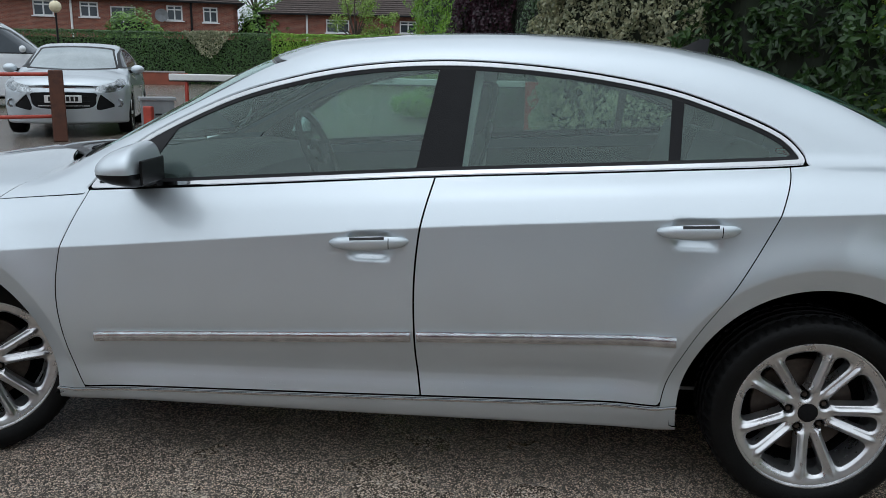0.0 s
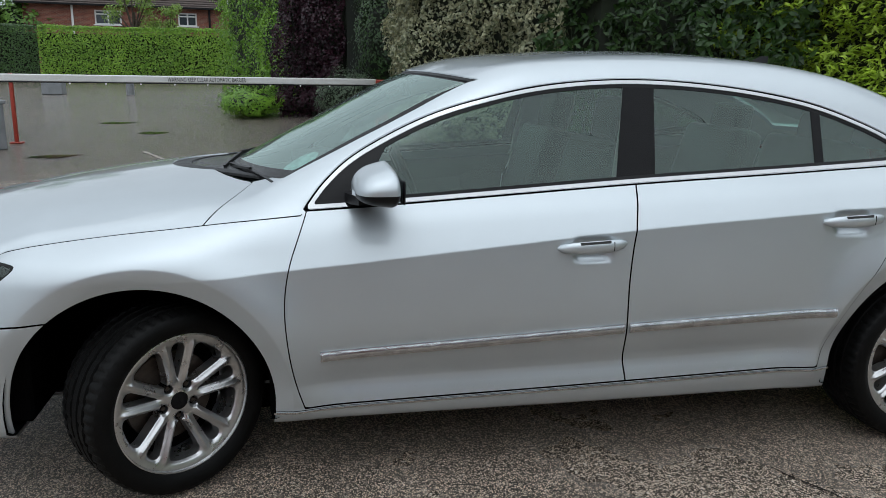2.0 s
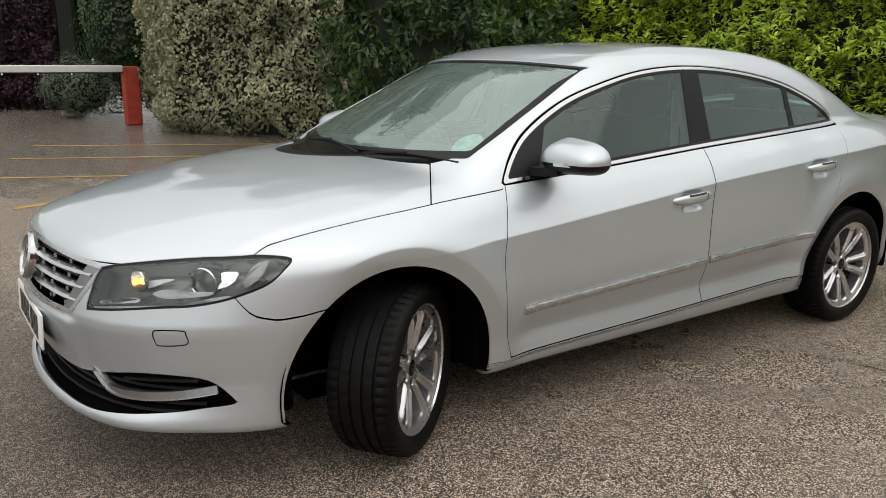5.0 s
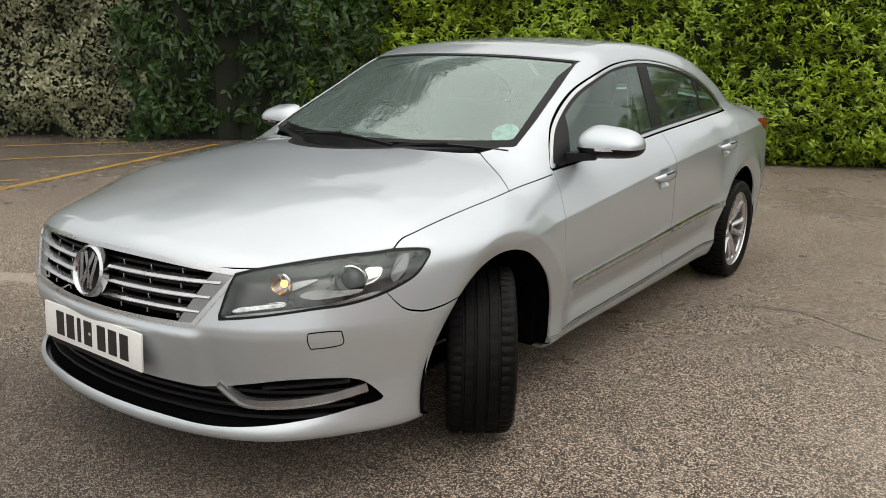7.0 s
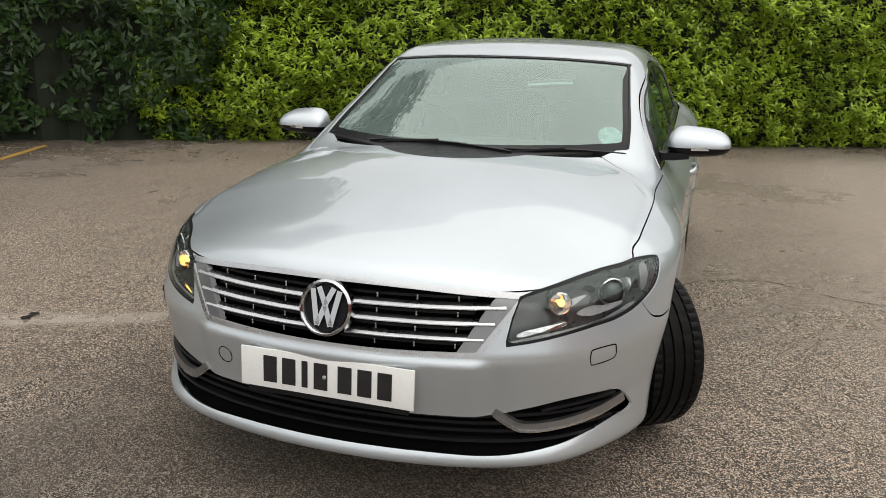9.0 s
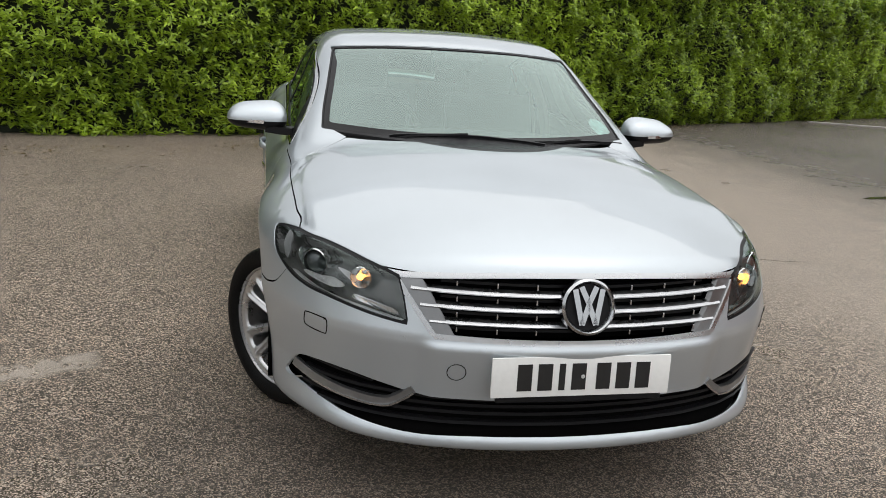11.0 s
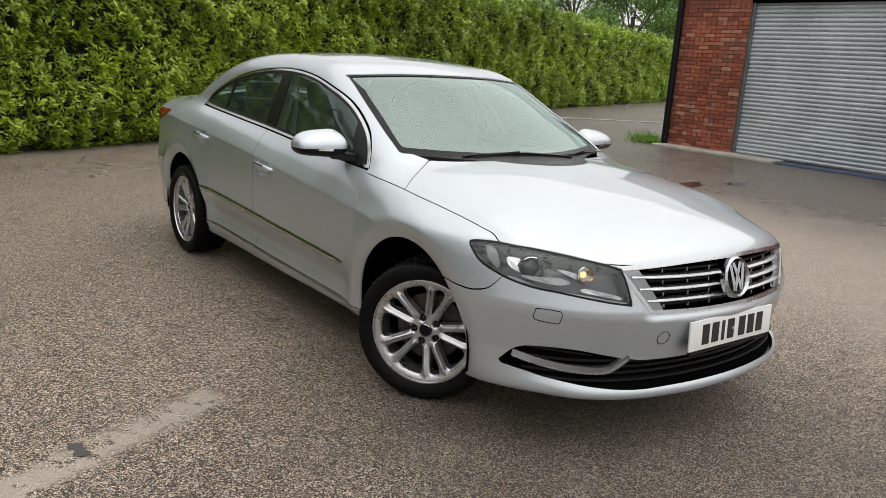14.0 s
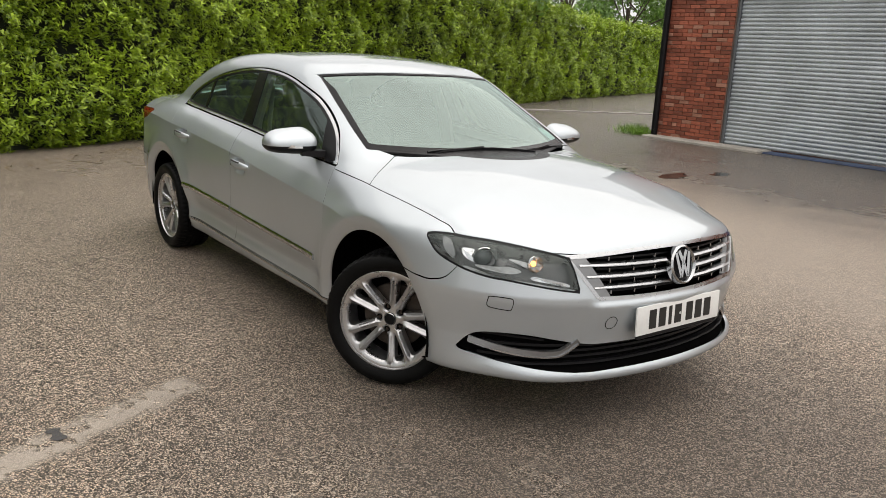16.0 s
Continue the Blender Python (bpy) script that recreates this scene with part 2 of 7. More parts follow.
LEATHER = plain("dark_leather", (0.05, 0.05, 0.052), 0.45, 0, 0.25, 8, 0.2, 220)
WHITE = plain("white_plate", (0.80, 0.80, 0.78), 0.35, 0, 0.05, 6)
INK = plain("black_ink", (0.012, 0.012, 0.012), 0.4, 0, 0.2, 20)

# ---- mesh helpers ----


def link(name, verts, faces, material, parent=None, label="", normals=None, smooth=True):
    me = bpy.data.meshes.new(name)
    me.from_pydata([tuple(v) for v in verts], [], [tuple(f) for f in faces])
    if smooth:
        me.polygons.foreach_set("use_smooth", [True] * len(me.polygons))
    me.materials.append(material)
    me.update()
    if normals is not None:
        me.normals_split_custom_set_from_vertices([tuple(v) for v in normals])
    ob = new(name, me)
    if parent:
        ob.parent = parent
    if label:
        ob["label"] = label
    return ob


def part(name, bm, material, parent=None, label="", smooth=False):
    """Links a bmesh as one mesh object under a thing or a part."""
    bmesh.ops.recalc_face_normals(bm, faces=bm.faces)
    me = bpy.data.meshes.new(name)
    bm.to_mesh(me)
    bm.free()
    if smooth:
        me.shade_smooth()
        me.set_sharp_from_angle(angle=radians(38))
    me.materials.append(material)
    ob = new(name, me)
    if parent:
        ob.parent = parent
    if label:
        ob["label"] = label
    return ob


def thing(name, label, category, m=None, group="", kind=""):
    ob = new(name)
    if m is not None:
        ob.matrix_world = m
    return tagged(ob, label, category, group, kind)


def box(sx, sy, sz, at=(0, 0, 0), bevel=0.0, rot=None, bm=None, seg=1):
    """A bevelled block whose base stands on its place."""
    own = bmesh.new()
    bmesh.ops.create_cube(own, size=1.0)
    bmesh.ops.scale(own, vec=(sx, sy, sz), verts=own.verts)
    bmesh.ops.translate(own, vec=(0, 0, sz / 2), verts=own.verts)
    if bevel:
        bmesh.ops.bevel(own, geom=own.edges[:], offset=bevel, segments=seg, affect="EDGES", profile=0.6)
    if rot is not None:
        bmesh.ops.transform(own, matrix=rot, verts=own.verts)
    bmesh.ops.translate(own, vec=at, verts=own.verts)
    return own if bm is None else joined(bm, own)


def joined(bm, other):
    me = bpy.data.meshes.new("temporary")
    other.to_mesh(me)
    other.free()
    bm.from_mesh(me)
    bpy.data.meshes.remove(me)
    return bm


def tube(r, a, b, n=14, r2=None, bm=None, caps=True):
    own = bmesh.new()
    a, b = Vector(a), Vector(b)
    bmesh.ops.create_cone(own, cap_ends=caps, segments=n, radius1=r, radius2=r if r2 is None else r2, depth=(b - a).length)
    m = Matrix.Translation((a + b) / 2) @ (b - a).to_track_quat("Z", "Y").to_matrix().to_4x4()
    bmesh.ops.transform(own, matrix=m, verts=own.verts)
    return own if bm is None else joined(bm, own)


def turned(profile, n=48, axis="Y"):
    """Turns a profile of (radius, along) pairs round an axis."""
    bm = bmesh.new()
    rings = []
    for k in range(n):
        a = 2 * math.pi * k / n
        ring = []
        for r, h in profile:
            p = (r * math.cos(a), h, r * math.sin(a)) if axis == "Y" else (r * math.cos(a), r * math.sin(a), h)
            ring.append(bm.verts.new(p))
        rings.append(ring)
    for k in range(n):
        p, q = rings[k], rings[(k + 1) % n]
        for i in range(len(profile) - 1):
            bm.faces.new((p[i], p[i + 1], q[i + 1], q[i]))
    bmesh.ops.remove_doubles(bm, verts=bm.verts, dist=1e-5)
    return bm


def swept(points, section, closed=False, up=(0, 0, 1)):
    """Sweeps a closed section of (side, up) pairs along points."""
    bm = bmesh.new()
    pts = [Vector(p) for p in points]
    rings = []
    for i, p in enumerate(pts):
        a = pts[i - 1] if i or closed else p
        b = pts[(i + 1) % len(pts)] if i + 1 < len(pts) or closed else p
        d = (b - a).normalized()
        s = d.cross(Vector(up)).normalized()
        u = s.cross(d)
        rings.append([bm.verts.new(p + s * sx + u * sy) for sx, sy in section])
    m = len(section)
    for i in range(len(rings) - (0 if closed else 1)):
        p, q = rings[i], rings[(i + 1) % len(rings)]
        for k in range(m):
            bm.faces.new((p[k], p[(k + 1) % m], q[(k + 1) % m], q[k]))
    if not closed:
        bm.faces.new(rings[0])
        bm.faces.new(rings[-1][::-1])
    return bm


def hermite(xs, ys):
    """A smooth curve through points, as a function of arrays."""
    xs, ys = np.array(xs, float), np.array(ys, float)
    d = np.gradient(ys, xs)

    def at(x):
        x = np.asarray(x, float)
        i = np.clip(np.searchsorted(xs, x) - 1, 0, len(xs) - 2)
        h = xs[i + 1] - xs[i]
        t = np.clip((x - xs[i]) / h, 0, 1)
        inner = ((2 * t**3 - 3 * t**2 + 1) * ys[i] + (t**3 - 2 * t**2 + t) * h * d[i] + (3 * t**2 - 2 * t**3) * ys[i + 1] + (t**3 - t**2) * h * d[i + 1])
        return inner + np.where(x < xs[0], (x - xs[0]) * d[0], 0) + np.where(x > xs[-1], (x - xs[-1]) * d[-1], 0)
    return at


def step(a, b, x):
    t = np.clip((x - a) / (b - a), 0, 1)
    return t * t * (3 - 2 * t)


def rounded(points, n=8):
    """A closed outline that runs smoothly through points; a point given twice stays a corner."""
    pts, out = [np.array(p, float) for p in points], []
    m = len(pts)
    for i in range(m):
        p0, p1, p2, p3 = pts[i - 1], pts[i], pts[(i + 1) % m], pts[(i + 2) % m]
        if np.allclose(p1, p2):
            continue
        for k in range(n):
            t = k / n
            out.append(0.5 * (2 * p1 + (p2 - p0) * t + (2 * p0 - 5 * p1 + 4 * p2 - p3) * t * t + (3 * p1 - p0 - 3 * p2 + p3) * t**3))
    return np.array(out)


def inside(poly, u, v):
    """Signed distance to a closed outline, positive inside."""
    a, b = poly, np.roll(poly, -1, axis=0)
    best = np.full(u.shape, 1e9)
    sign = np.zeros(u.shape, bool)
    for (ax, ay), (bx, by) in zip(a, b):
        dx, dy = bx - ax, by - ay
        t = np.clip(((u - ax) * dx + (v - ay) * dy) / (dx * dx + dy * dy + 1e-12), 0, 1)
        best = np.minimum(best, (u - ax - t * dx) ** 2 + (v - ay - t * dy) ** 2)
        if dy != 0:
            sign ^= ((ay > v) != (by > v)) & (u < ax + (v - ay) / dy * dx)
    return np.where(sign, 1, -1) * np.sqrt(best)

# ---- ground ----


def ground_z(x, y):
    """The yard is level round the saloon and climbs gently towards the barrier and the houses."""
    y = np.asarray(y, float) + 0 * np.asarray(x, float)
    return 0.022 + 0.028 * (np.clip(y, 1.5, 9.5) - 1.5) + 0.012 * (np.clip(y, 9.5, 46) - 9.5)


gx = np.concatenate([[-900, -400, -200, -100, -60], np.arange(-40, 41, 2.0), [60, 100, 200, 400, 900]])
gy = np.concatenate([[-900, -400, -200, -100, -60], np.arange(-40, 1, 2.0), [1.5, 2, 3, 4, 5, 6, 7, 8, 9, 9.5, 10, 11, 12, 13, 14, 15, 16, 17, 18, 20, 25, 30, 40, 46, 50, 60, 100, 200, 400, 900]])
gv = [(x, y, float(ground_z(x, y))) for x in gx for y in gy]
gf = [(i * len(gy) + j, (i + 1) * len(gy) + j, (i + 1) * len(gy) + j + 1, i * len(gy) + j + 1) for i in range(len(gx) - 1) for j in range(len(gy) - 1)]
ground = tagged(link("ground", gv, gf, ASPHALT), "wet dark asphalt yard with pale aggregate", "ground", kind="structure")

# ---- leaves ----


def leaf_mesh(name, centers, normals, length, width, material, label, category, droop=0.35, seed=1, spread=0.9, aims=None):
    """One mesh of folded leaves set at centres, turned about their normals."""
    rng = np.random.default_rng(seed)
    n = len(centers)
    nrm = normals + rng.normal(0, spread * 0.55, (n, 3))
    nrm /= np.linalg.norm(nrm, axis=1, keepdims=True)
    ref = rng.normal(0, 1, (n, 3)) + np.array([0, 0, -droop])
    if aims is not None:
        ref = aims + rng.normal(0, 0.28, (n, 3))
    d = ref - nrm * (ref * nrm).sum(1, keepdims=True)
    d /= np.linalg.norm(d, axis=1, keepdims=True)
    s = np.cross(nrm, d)
    L = (length * rng.uniform(0.6, 1.25, n))[:, None]
    Wd = (width * rng.uniform(0.7, 1.2, n))[:, None]
    base = centers - d * L * 0.5
    v = np.empty((n, 6, 3))
    v[:, 0] = base
    v[:, 1] = base + d * L * 0.42 + s * Wd * 0.5 + nrm * Wd * 0.16
    v[:, 2] = base + d * L - nrm * L * 0.12
    v[:, 3] = base + d * L * 0.42 - s * Wd * 0.5 + nrm * Wd * 0.16
    v[:, 4] = base + d * L * 0.45
    v[:, 5] = base + d * L * 0.8 - nrm * L * 0.03
    idx = np.arange(n)[:, None] * 6
    faces = np.concatenate([idx + np.array([[0, 4, 1, 1]]), idx + np.array([[1, 4, 2, 2]]), idx + np.array([[0, 3, 4, 4]]), idx + np.array([[3, 2, 4, 4]])])[:, :3]
    me = bpy.data.meshes.new(name)
    me.vertices.add(n * 6)
    me.vertices.foreach_set("co", v.reshape(-1))
    me.loops.add(len(faces) * 3)
    me.loops.foreach_set("vertex_index", faces.reshape(-1).astype(np.int32))
    me.polygons.add(len(faces))
    me.polygons.foreach_set("loop_start", np.arange(0, len(faces) * 3, 3, dtype=np.int32))
    me.update(calc_edges=True)
    me.materials.append(material)
    ob = new(name, me)
    return ob


def lump(p, seed, scale):
    return np.array([noise.noise(Vector((a * scale + seed, b * scale, c * scale))) for a, b, c in p])


def hedge_points(a, b, height, thick, count, seed, bulge=0.22, base=0.0, z0=None):
    """Places and outward directions over the near face, top and ends of a clipped hedge from a to b (face on the left of a-b)."""
    rng = np.random.default_rng(seed)
    a, b = np.array(a, float), np.array(b, float)
    d = (b - a) / np.linalg.norm(b - a)
    nrm = np.array([-d[1], d[0]])
    ln = np.linalg.norm(b - a)
    t = rng.uniform(0, ln, count)
    u = rng.uniform(0, height + thick * 0.7, count)
    face = u < height
    z = np.where(face, u, height)
    off = np.where(face, 0, -(u - height))
    deep = -np.abs(rng.normal(0, 0.07, count))
    p = np.stack([a[0] + d[0] * t + nrm[0] * off, a[1] + d[1] * t + nrm[1] * off, z], 1)
    bump = lump(p, seed * 3.7, 1.3) * bulge + lump(p, seed * 1.3 + 9, 4.0) * bulge * 0.55
    edge = 0.12 * np.exp(-((height - z) / 0.15) ** 2) * face
    out = bump + deep - edge - 0.17 * np.exp(-(z / 0.22) ** 2) * face
    p[:, 0] += nrm[0] * out * face
    p[:, 1] += nrm[1] * out * face
    p[:, 2] += np.where(face, 0, out + 0.02) + base
    n3 = np.where(face[:, None], np.array([nrm[0], nrm[1], 0.35]), np.array([nrm[0] * 0.3, nrm[1] * 0.3, 1.0]))
    p[:, 2] += ground_z(p[:, 0], p[:, 1])
    return p, n3


def core_block(a, b, height, thick, inset, material, name, parent=None):
    """The twiggy inside of a hedge: a solid block, coloured near black for the shade among the leaves."""
    a, b = Vector((*a, 0)), Vector((*b, 0))
    d = (b - a).normalized()
    nrm = Vector((-d.y, d.x, 0))
    n = 24
    bm = bmesh.new()
    rows = []
    for i in range(n + 1):
        p = a + (b - a) * (i / n)
        z0 = float(ground_z(p.x, p.y))
        w = 0.06 * math.sin(i * 1.9)
        rows.append([bm.verts.new(p - nrm * (inset + w) + Vector((0, 0, z0 - 0.05))), bm.verts.new(p - nrm * (inset + w) + Vector((0, 0, z0 + height - inset))),
                     bm.verts.new(p - nrm * thick + Vector((0, 0, z0 + height - inset))), bm.verts.new(p - nrm * thick + Vector((0, 0, z0 - 0.05)))])
    for i in range(n):
        for k in range(4):
            bm.faces.new((rows[i][k], rows[i][(k + 1) % 4], rows[i + 1][(k + 1) % 4], rows[i + 1][k]))
    bm.faces.new(rows[0])
    bm.faces.new(rows[-1][::-1])
    return part(name, bm, material, parent)


# near black: the shade deep among twigs is put into this colour
TWIGSHADE = plain("twiggy_shade", (0.010, 0.015, 0.006), 0.9, 0, 0.5, 6)
LAUREL = leafy("laurel_leaf", (0.035, 0.085, 0.008), (0.52, 0.70, 0.06))
DARKLEAF = leafy("dark_leaf", (0.009, 0.025, 0.007), (0.05, 0.105, 0.022))
PALELEAF = leafy("variegated_leaf", (0.03, 0.06, 0.02), (0.50, 0.48, 0.30))
PURPLE = leafy("purple_leaf", (0.012, 0.004, 0.008), (0.055, 0.014, 0.026))
CONIFER = leafy("conifer_leaf", (0.06, 0.16, 0.02), (0.30, 0.52, 0.05))
BARK = plain("bark", (0.07, 0.055, 0.04), 0.9, 0, 0.4, 14, 0.6, 40)


def sprigs(p, n3, length, seed, per=6):
    """Turns single places into shoots: a few leaves fanning out and up from each."""
    rng = np.random.default_rng(seed + 500)
    way = n3 / np.linalg.norm(n3, axis=1, keepdims=True) * 0.75 + np.array([0, 0, 0.45]) + rng.normal(0, 0.35, p.shape)
    way /= np.linalg.norm(way, axis=1, keepdims=True)
    side = rng.normal(0, 1, (len(p), per, 3))
    side -= way[:, None] * (side * way[:, None]).sum(2, keepdims=True)
    side /= np.linalg.norm(side, axis=2, keepdims=True)
    up = np.linspace(-0.5, 0.7, per)[None, :, None]
    aims = way[:, None] * 0.75 + side * (0.95 - 0.5 * up)
    places = p[:, None] + way[:, None] * up * length * 0.9 + side * length * 0.33
    facing = way[:, None] * 0.9 - side * 0.45 + np.array([0, 0, 0.25])
    return places.reshape(-1, 3), facing.reshape(-1, 3), aims.reshape(-1, 3)


def hedge(name, a, b, height, thick, count, length, width, material, label, seed, bulge=0.22, spread=0.9):
    th = thing(name, label, "hedge" if "hedge" in name else "shrub", group="laurel hedges" if name == "laurel_hedge" else "garden hedges" if name == "garden_hedge" else "")
    core_block(a, b, height, thick, 0.34, TWIGSHADE, "twig_shade_core", th)
    if name == "laurel_hedge":
        p, n3 = hedge_points(a, b, height, thick, count // 6, seed, bulge)
        p, n3, aims = sprigs(p, n3, length, seed)
        lv = leaf_mesh("leaves", p, n3, length, width, material, "", "", seed=seed, spread=0.45, aims=aims)
    else:
        p, n3 = hedge_points(a, b, height, thick, count, seed, bulge)
        lv = leaf_mesh("leaves", p, n3, length, width, material, "", "", seed=seed, spread=spread)
    lv.parent = th
    tagged(lv, kind="stuff")
    return th


def shrub(name, at, size, count, length, width, material, label, seed, category="bush", trunk=True, lumps=0.35):
    """A rounded or tall shrub: short limbs and a crown of leaves with an uneven outline."""
    rng = np.random.default_rng(seed)
    z0 = float(ground_z(*at))
    th = thing(name, label, category, pose(at[0], at[1], z0))
    u = rng.normal(0, 1, (count, 3))
    u /= np.linalg.norm(u, axis=1, keepdims=True)
    r = 1 + lumps * lump(u, seed * 2.1, 2.2) + lumps * 0.6 * lump(u, seed + 4.4, 5.0)
    r = r * (1 - 0.22 * rng.random(count) ** 2)
    half = np.array(size) * np.array([0.5, 0.5, 0.5])
    c = u * r[:, None] * half + np.array([0, 0, size[2] * 0.5])
    squash = c[:, 2] < size[2] * 0.32
    c[:, 0] = np.where(squash, c[:, 0] * (1 + 0.5 * (0.32 - c[:, 2] / size[2])), c[:, 0])
    c[:, 2] = np.maximum(c[:, 2], 0.04)
    lv = leaf_mesh("leaves", c, u + np.array([0, 0, 0.25]), length, width, material, "", "", seed=seed)
    lv.parent = th
    tagged(lv, kind="stuff")
    # solid lump inside the crown, its inner shade given by near-black colour
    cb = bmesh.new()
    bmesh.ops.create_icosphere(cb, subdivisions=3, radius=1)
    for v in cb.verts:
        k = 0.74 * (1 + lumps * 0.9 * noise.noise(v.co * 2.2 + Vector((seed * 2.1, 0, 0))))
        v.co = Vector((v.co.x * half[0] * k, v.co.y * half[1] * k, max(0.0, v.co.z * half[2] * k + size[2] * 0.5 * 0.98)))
    part("twig_shade_core", cb, TWIGSHADE, th)
    if trunk:
        for i in range(4):
            a = i * 1.7 + seed
            part("limb", tube(0.05, (0.1 * math.cos(a), 0.1 * math.sin(a), 0), (0.5 * half[0] * math.cos(a), 0.5 * half[1] * math.sin(a), size[2] * 0.6), 7, 0.02), BARK, th)
    return th


# ---- planting round the yard ----


def gz(x, y):
    return float(ground_z(x, y))


hedge("laurel_hedge", (10.7, -7.7), (4.05, 5.7), 3.2, 1.6, 132000, 0.095, 0.031, LAUREL, "tall bright green laurel hedge beside the yard", 3, 0.30)
hedge("laurel_hedge", (16.5, -18.4), (10.75, -7.75), 3.1, 1.6, 66000, 0.11, 0.036, LAUREL, "tall clipped green laurel hedge along the lane", 13, 0.26)
hedge("laurel_hedge", (26.6, -40.0), (16.4, -18.3), 2.95, 1.8, 48000, 0.16, 0.055, LAUREL, "tall clipped green laurel hedge along the lane", 17, 0.3)
hedge("evergreen_shrub", (4.60, 4.60), (2.35, 7.2), 5.4, 2.2, 13000, 0.15, 0.055, DARKLEAF, "tall dark evergreen shrub joining the hedge", 5, 0.65, 1.2)
hedge("variegated_bush", (2.60, 7.0), (0.60, 9.4), 4.6, 2.4, 24000, 0.075, 0.042, PALELEAF, "large variegated bush with cream-edged leaves", 7, 0.45, 1.2)
hedge("variegated_bush", (0.70, 9.2), (1.1, 11.4), 4.1, 2.4, 14000, 0.08, 0.045, PALELEAF, "large variegated bush with cream-edged leaves", 8, 0.45, 1.2)
shrub("grey_bush", (0.15, 12.4), (1.3, 1.15, 1.08), 5000, 0.05, 0.028, leafy("grey_leaf", (0.05, 0.08, 0.045), (0.16, 0.21, 0.13)), "low grey-green bush by the barrier", 21, trunk=False)
shrub("green_bush", (1.2, 12.9), (1.8, 1.6, 3.1), 7000, 0.08, 0.045, DARKLEAF, "dark green bush behind the barrier", 22, trunk=False)
hedge("purple_shrub", (0.1, 14.3), (-1.28, 15.0), 4.15, 1.5, 12000, 0.075, 0.05, PURPLE, "upright shrub with dark purple leaves", 9, 0.45, 1.2)
hedge("conifer_bush", (-1.0, 15.0), (-3.3, 24.0), 4.3, 1.8, 16000, 0.10, 0.04, CONIFER, "bright green conifer beside the lane", 11, 0.5, 1.2)
shrub("evergreen_bush", (0.9, 17.0), (2.8, 2.4, 6.1), 6000, 0.16, 0.07, DARKLEAF, "tall dark bush behind the purple shrub", 23, trunk=False)
shrub("verge_weeds", (-1.85, 15.2), (1.4, 2.7, 0.6), 3500, 0.09, 0.03, CONIFER, "low ivy and weeds along the verge", 12, trunk=False)


def tree(at, height, crown, seed, leaf, label, count=330, size=0.30):
    """A tapered trunk with limbs and a crown of many leaf clumps with gaps."""
    rng = np.random.default_rng(seed)
    th = thing("tree", label, "tree", pose(at[0], at[1], gz(*at)), "trees round the yard")
    part("trunk", tube(0.16, (0, 0, 0), (0.15, 0.1, height * 0.62), 9, 0.08), BARK, th)
    cents = []
    for i in range(13):
        a, h = rng.uniform(0, 6.28), rng.uniform(0.42, 0.95) * height
        r = crown * (1 - abs(h / height - 0.62) * 1.3) * rng.uniform(0.45, 1.0)
        c = np.array([r * math.cos(a), r * math.sin(a), h])
        cents.append(c)
        part("limb", tube(0.06, (0.1, 0.05, height * 0.42), tuple(c * np.array([0.9, 0.9, 0.97])), 6, 0.015), BARK, th)
    pts, nrm = [], []
    for c in cents:
        u = rng.normal(0, 1, (count, 3))
        u /= np.linalg.norm(u, axis=1, keepdims=True)
        pts.append(c + u * rng.uniform(0.5, 1.0, (count, 1)) * crown * 0.40 * np.array([1, 1, 0.75]))
        nrm.append(u + np.array([0, 0, 0.4]))
    lv = leaf_mesh("crown", np.concatenate(pts), np.concatenate(nrm), size, size * 0.5, leaf, "", "", seed=seed)
    lv.parent = th
    tagged(lv, kind="stuff")
    return th


YOUNGLEAF = leafy("young_leaf", (0.10, 0.18, 0.03), (0.32, 0.45, 0.09))
MIDLEAF = leafy("tree_leaf", (0.05, 0.11, 0.02), (0.20, 0.36, 0.06))
tree((-20.3, 58.0), 12.2, 4.6, 31, MIDLEAF, "broad green tree between the houses")
tree((-9.4, 43.0), 5.8, 1.5, 32, YOUNGLEAF, "slender young tree before the house", 190, 0.15)
tree((-7.4, 43.0), 4.2, 0.95, 33, YOUNGLEAF, "slender young tree before the house", 120, 0.15)
tree((2.2, 34.0), 8.3, 3.6, 34, MIDLEAF, "broad green tree beyond the lane")
tree((16.8, -13.5), 6.5, 2.8, 35, MIDLEAF, "green tree leaning over the hedge")
tree((31.0, -46.0), 8.0, 3.6, 36, MIDLEAF, "green tree at the end of the lane")
tree((26.5, -33.0), 7.0, 3.0, 37, MIDLEAF, "green tree behind the far hedge")
tree((36.0, -55.0), 9.0, 4.0, 38, MIDLEAF, "green tree at the end of the lane")
tree((5.9, 9.6), 11.2, 4.0, 39, DARKLEAF, "tall dark tree above the shrubs", 1000)
tree((4.6, 12.4), 10.5, 3.8, 40, DARKLEAF, "tall dark tree above the shrubs", 1000)
tree((41.5, -43.5), 12.0, 5.0, 51, MIDLEAF, "tall green tree beyond the lane", 600)
tree((37.0, -47.0), 11.0, 5.0, 52, MIDLEAF, "tall green tree beyond the lane", 600)

# ---- painted lines, patch, joints in the asphalt ----
YELLOW = plain("worn_yellow_paint", (0.42, 0.25, 0.05), 0.5, 0, 0.45, 9, 0.3, 80)
WORNWHITE = plain("worn_white_paint", (0.42, 0.40, 0.37), 0.5, 0, 0.4, 9, 0.3, 80)
FADED = plain("faded_paint", (0.24, 0.21, 0.16), 0.45, 0, 0.4, 9, 0.3, 80)
TARRY = plain("dark_tar", (0.035, 0.03, 0.028), 0.25, 0, 0.3, 8, 0.2, 60)


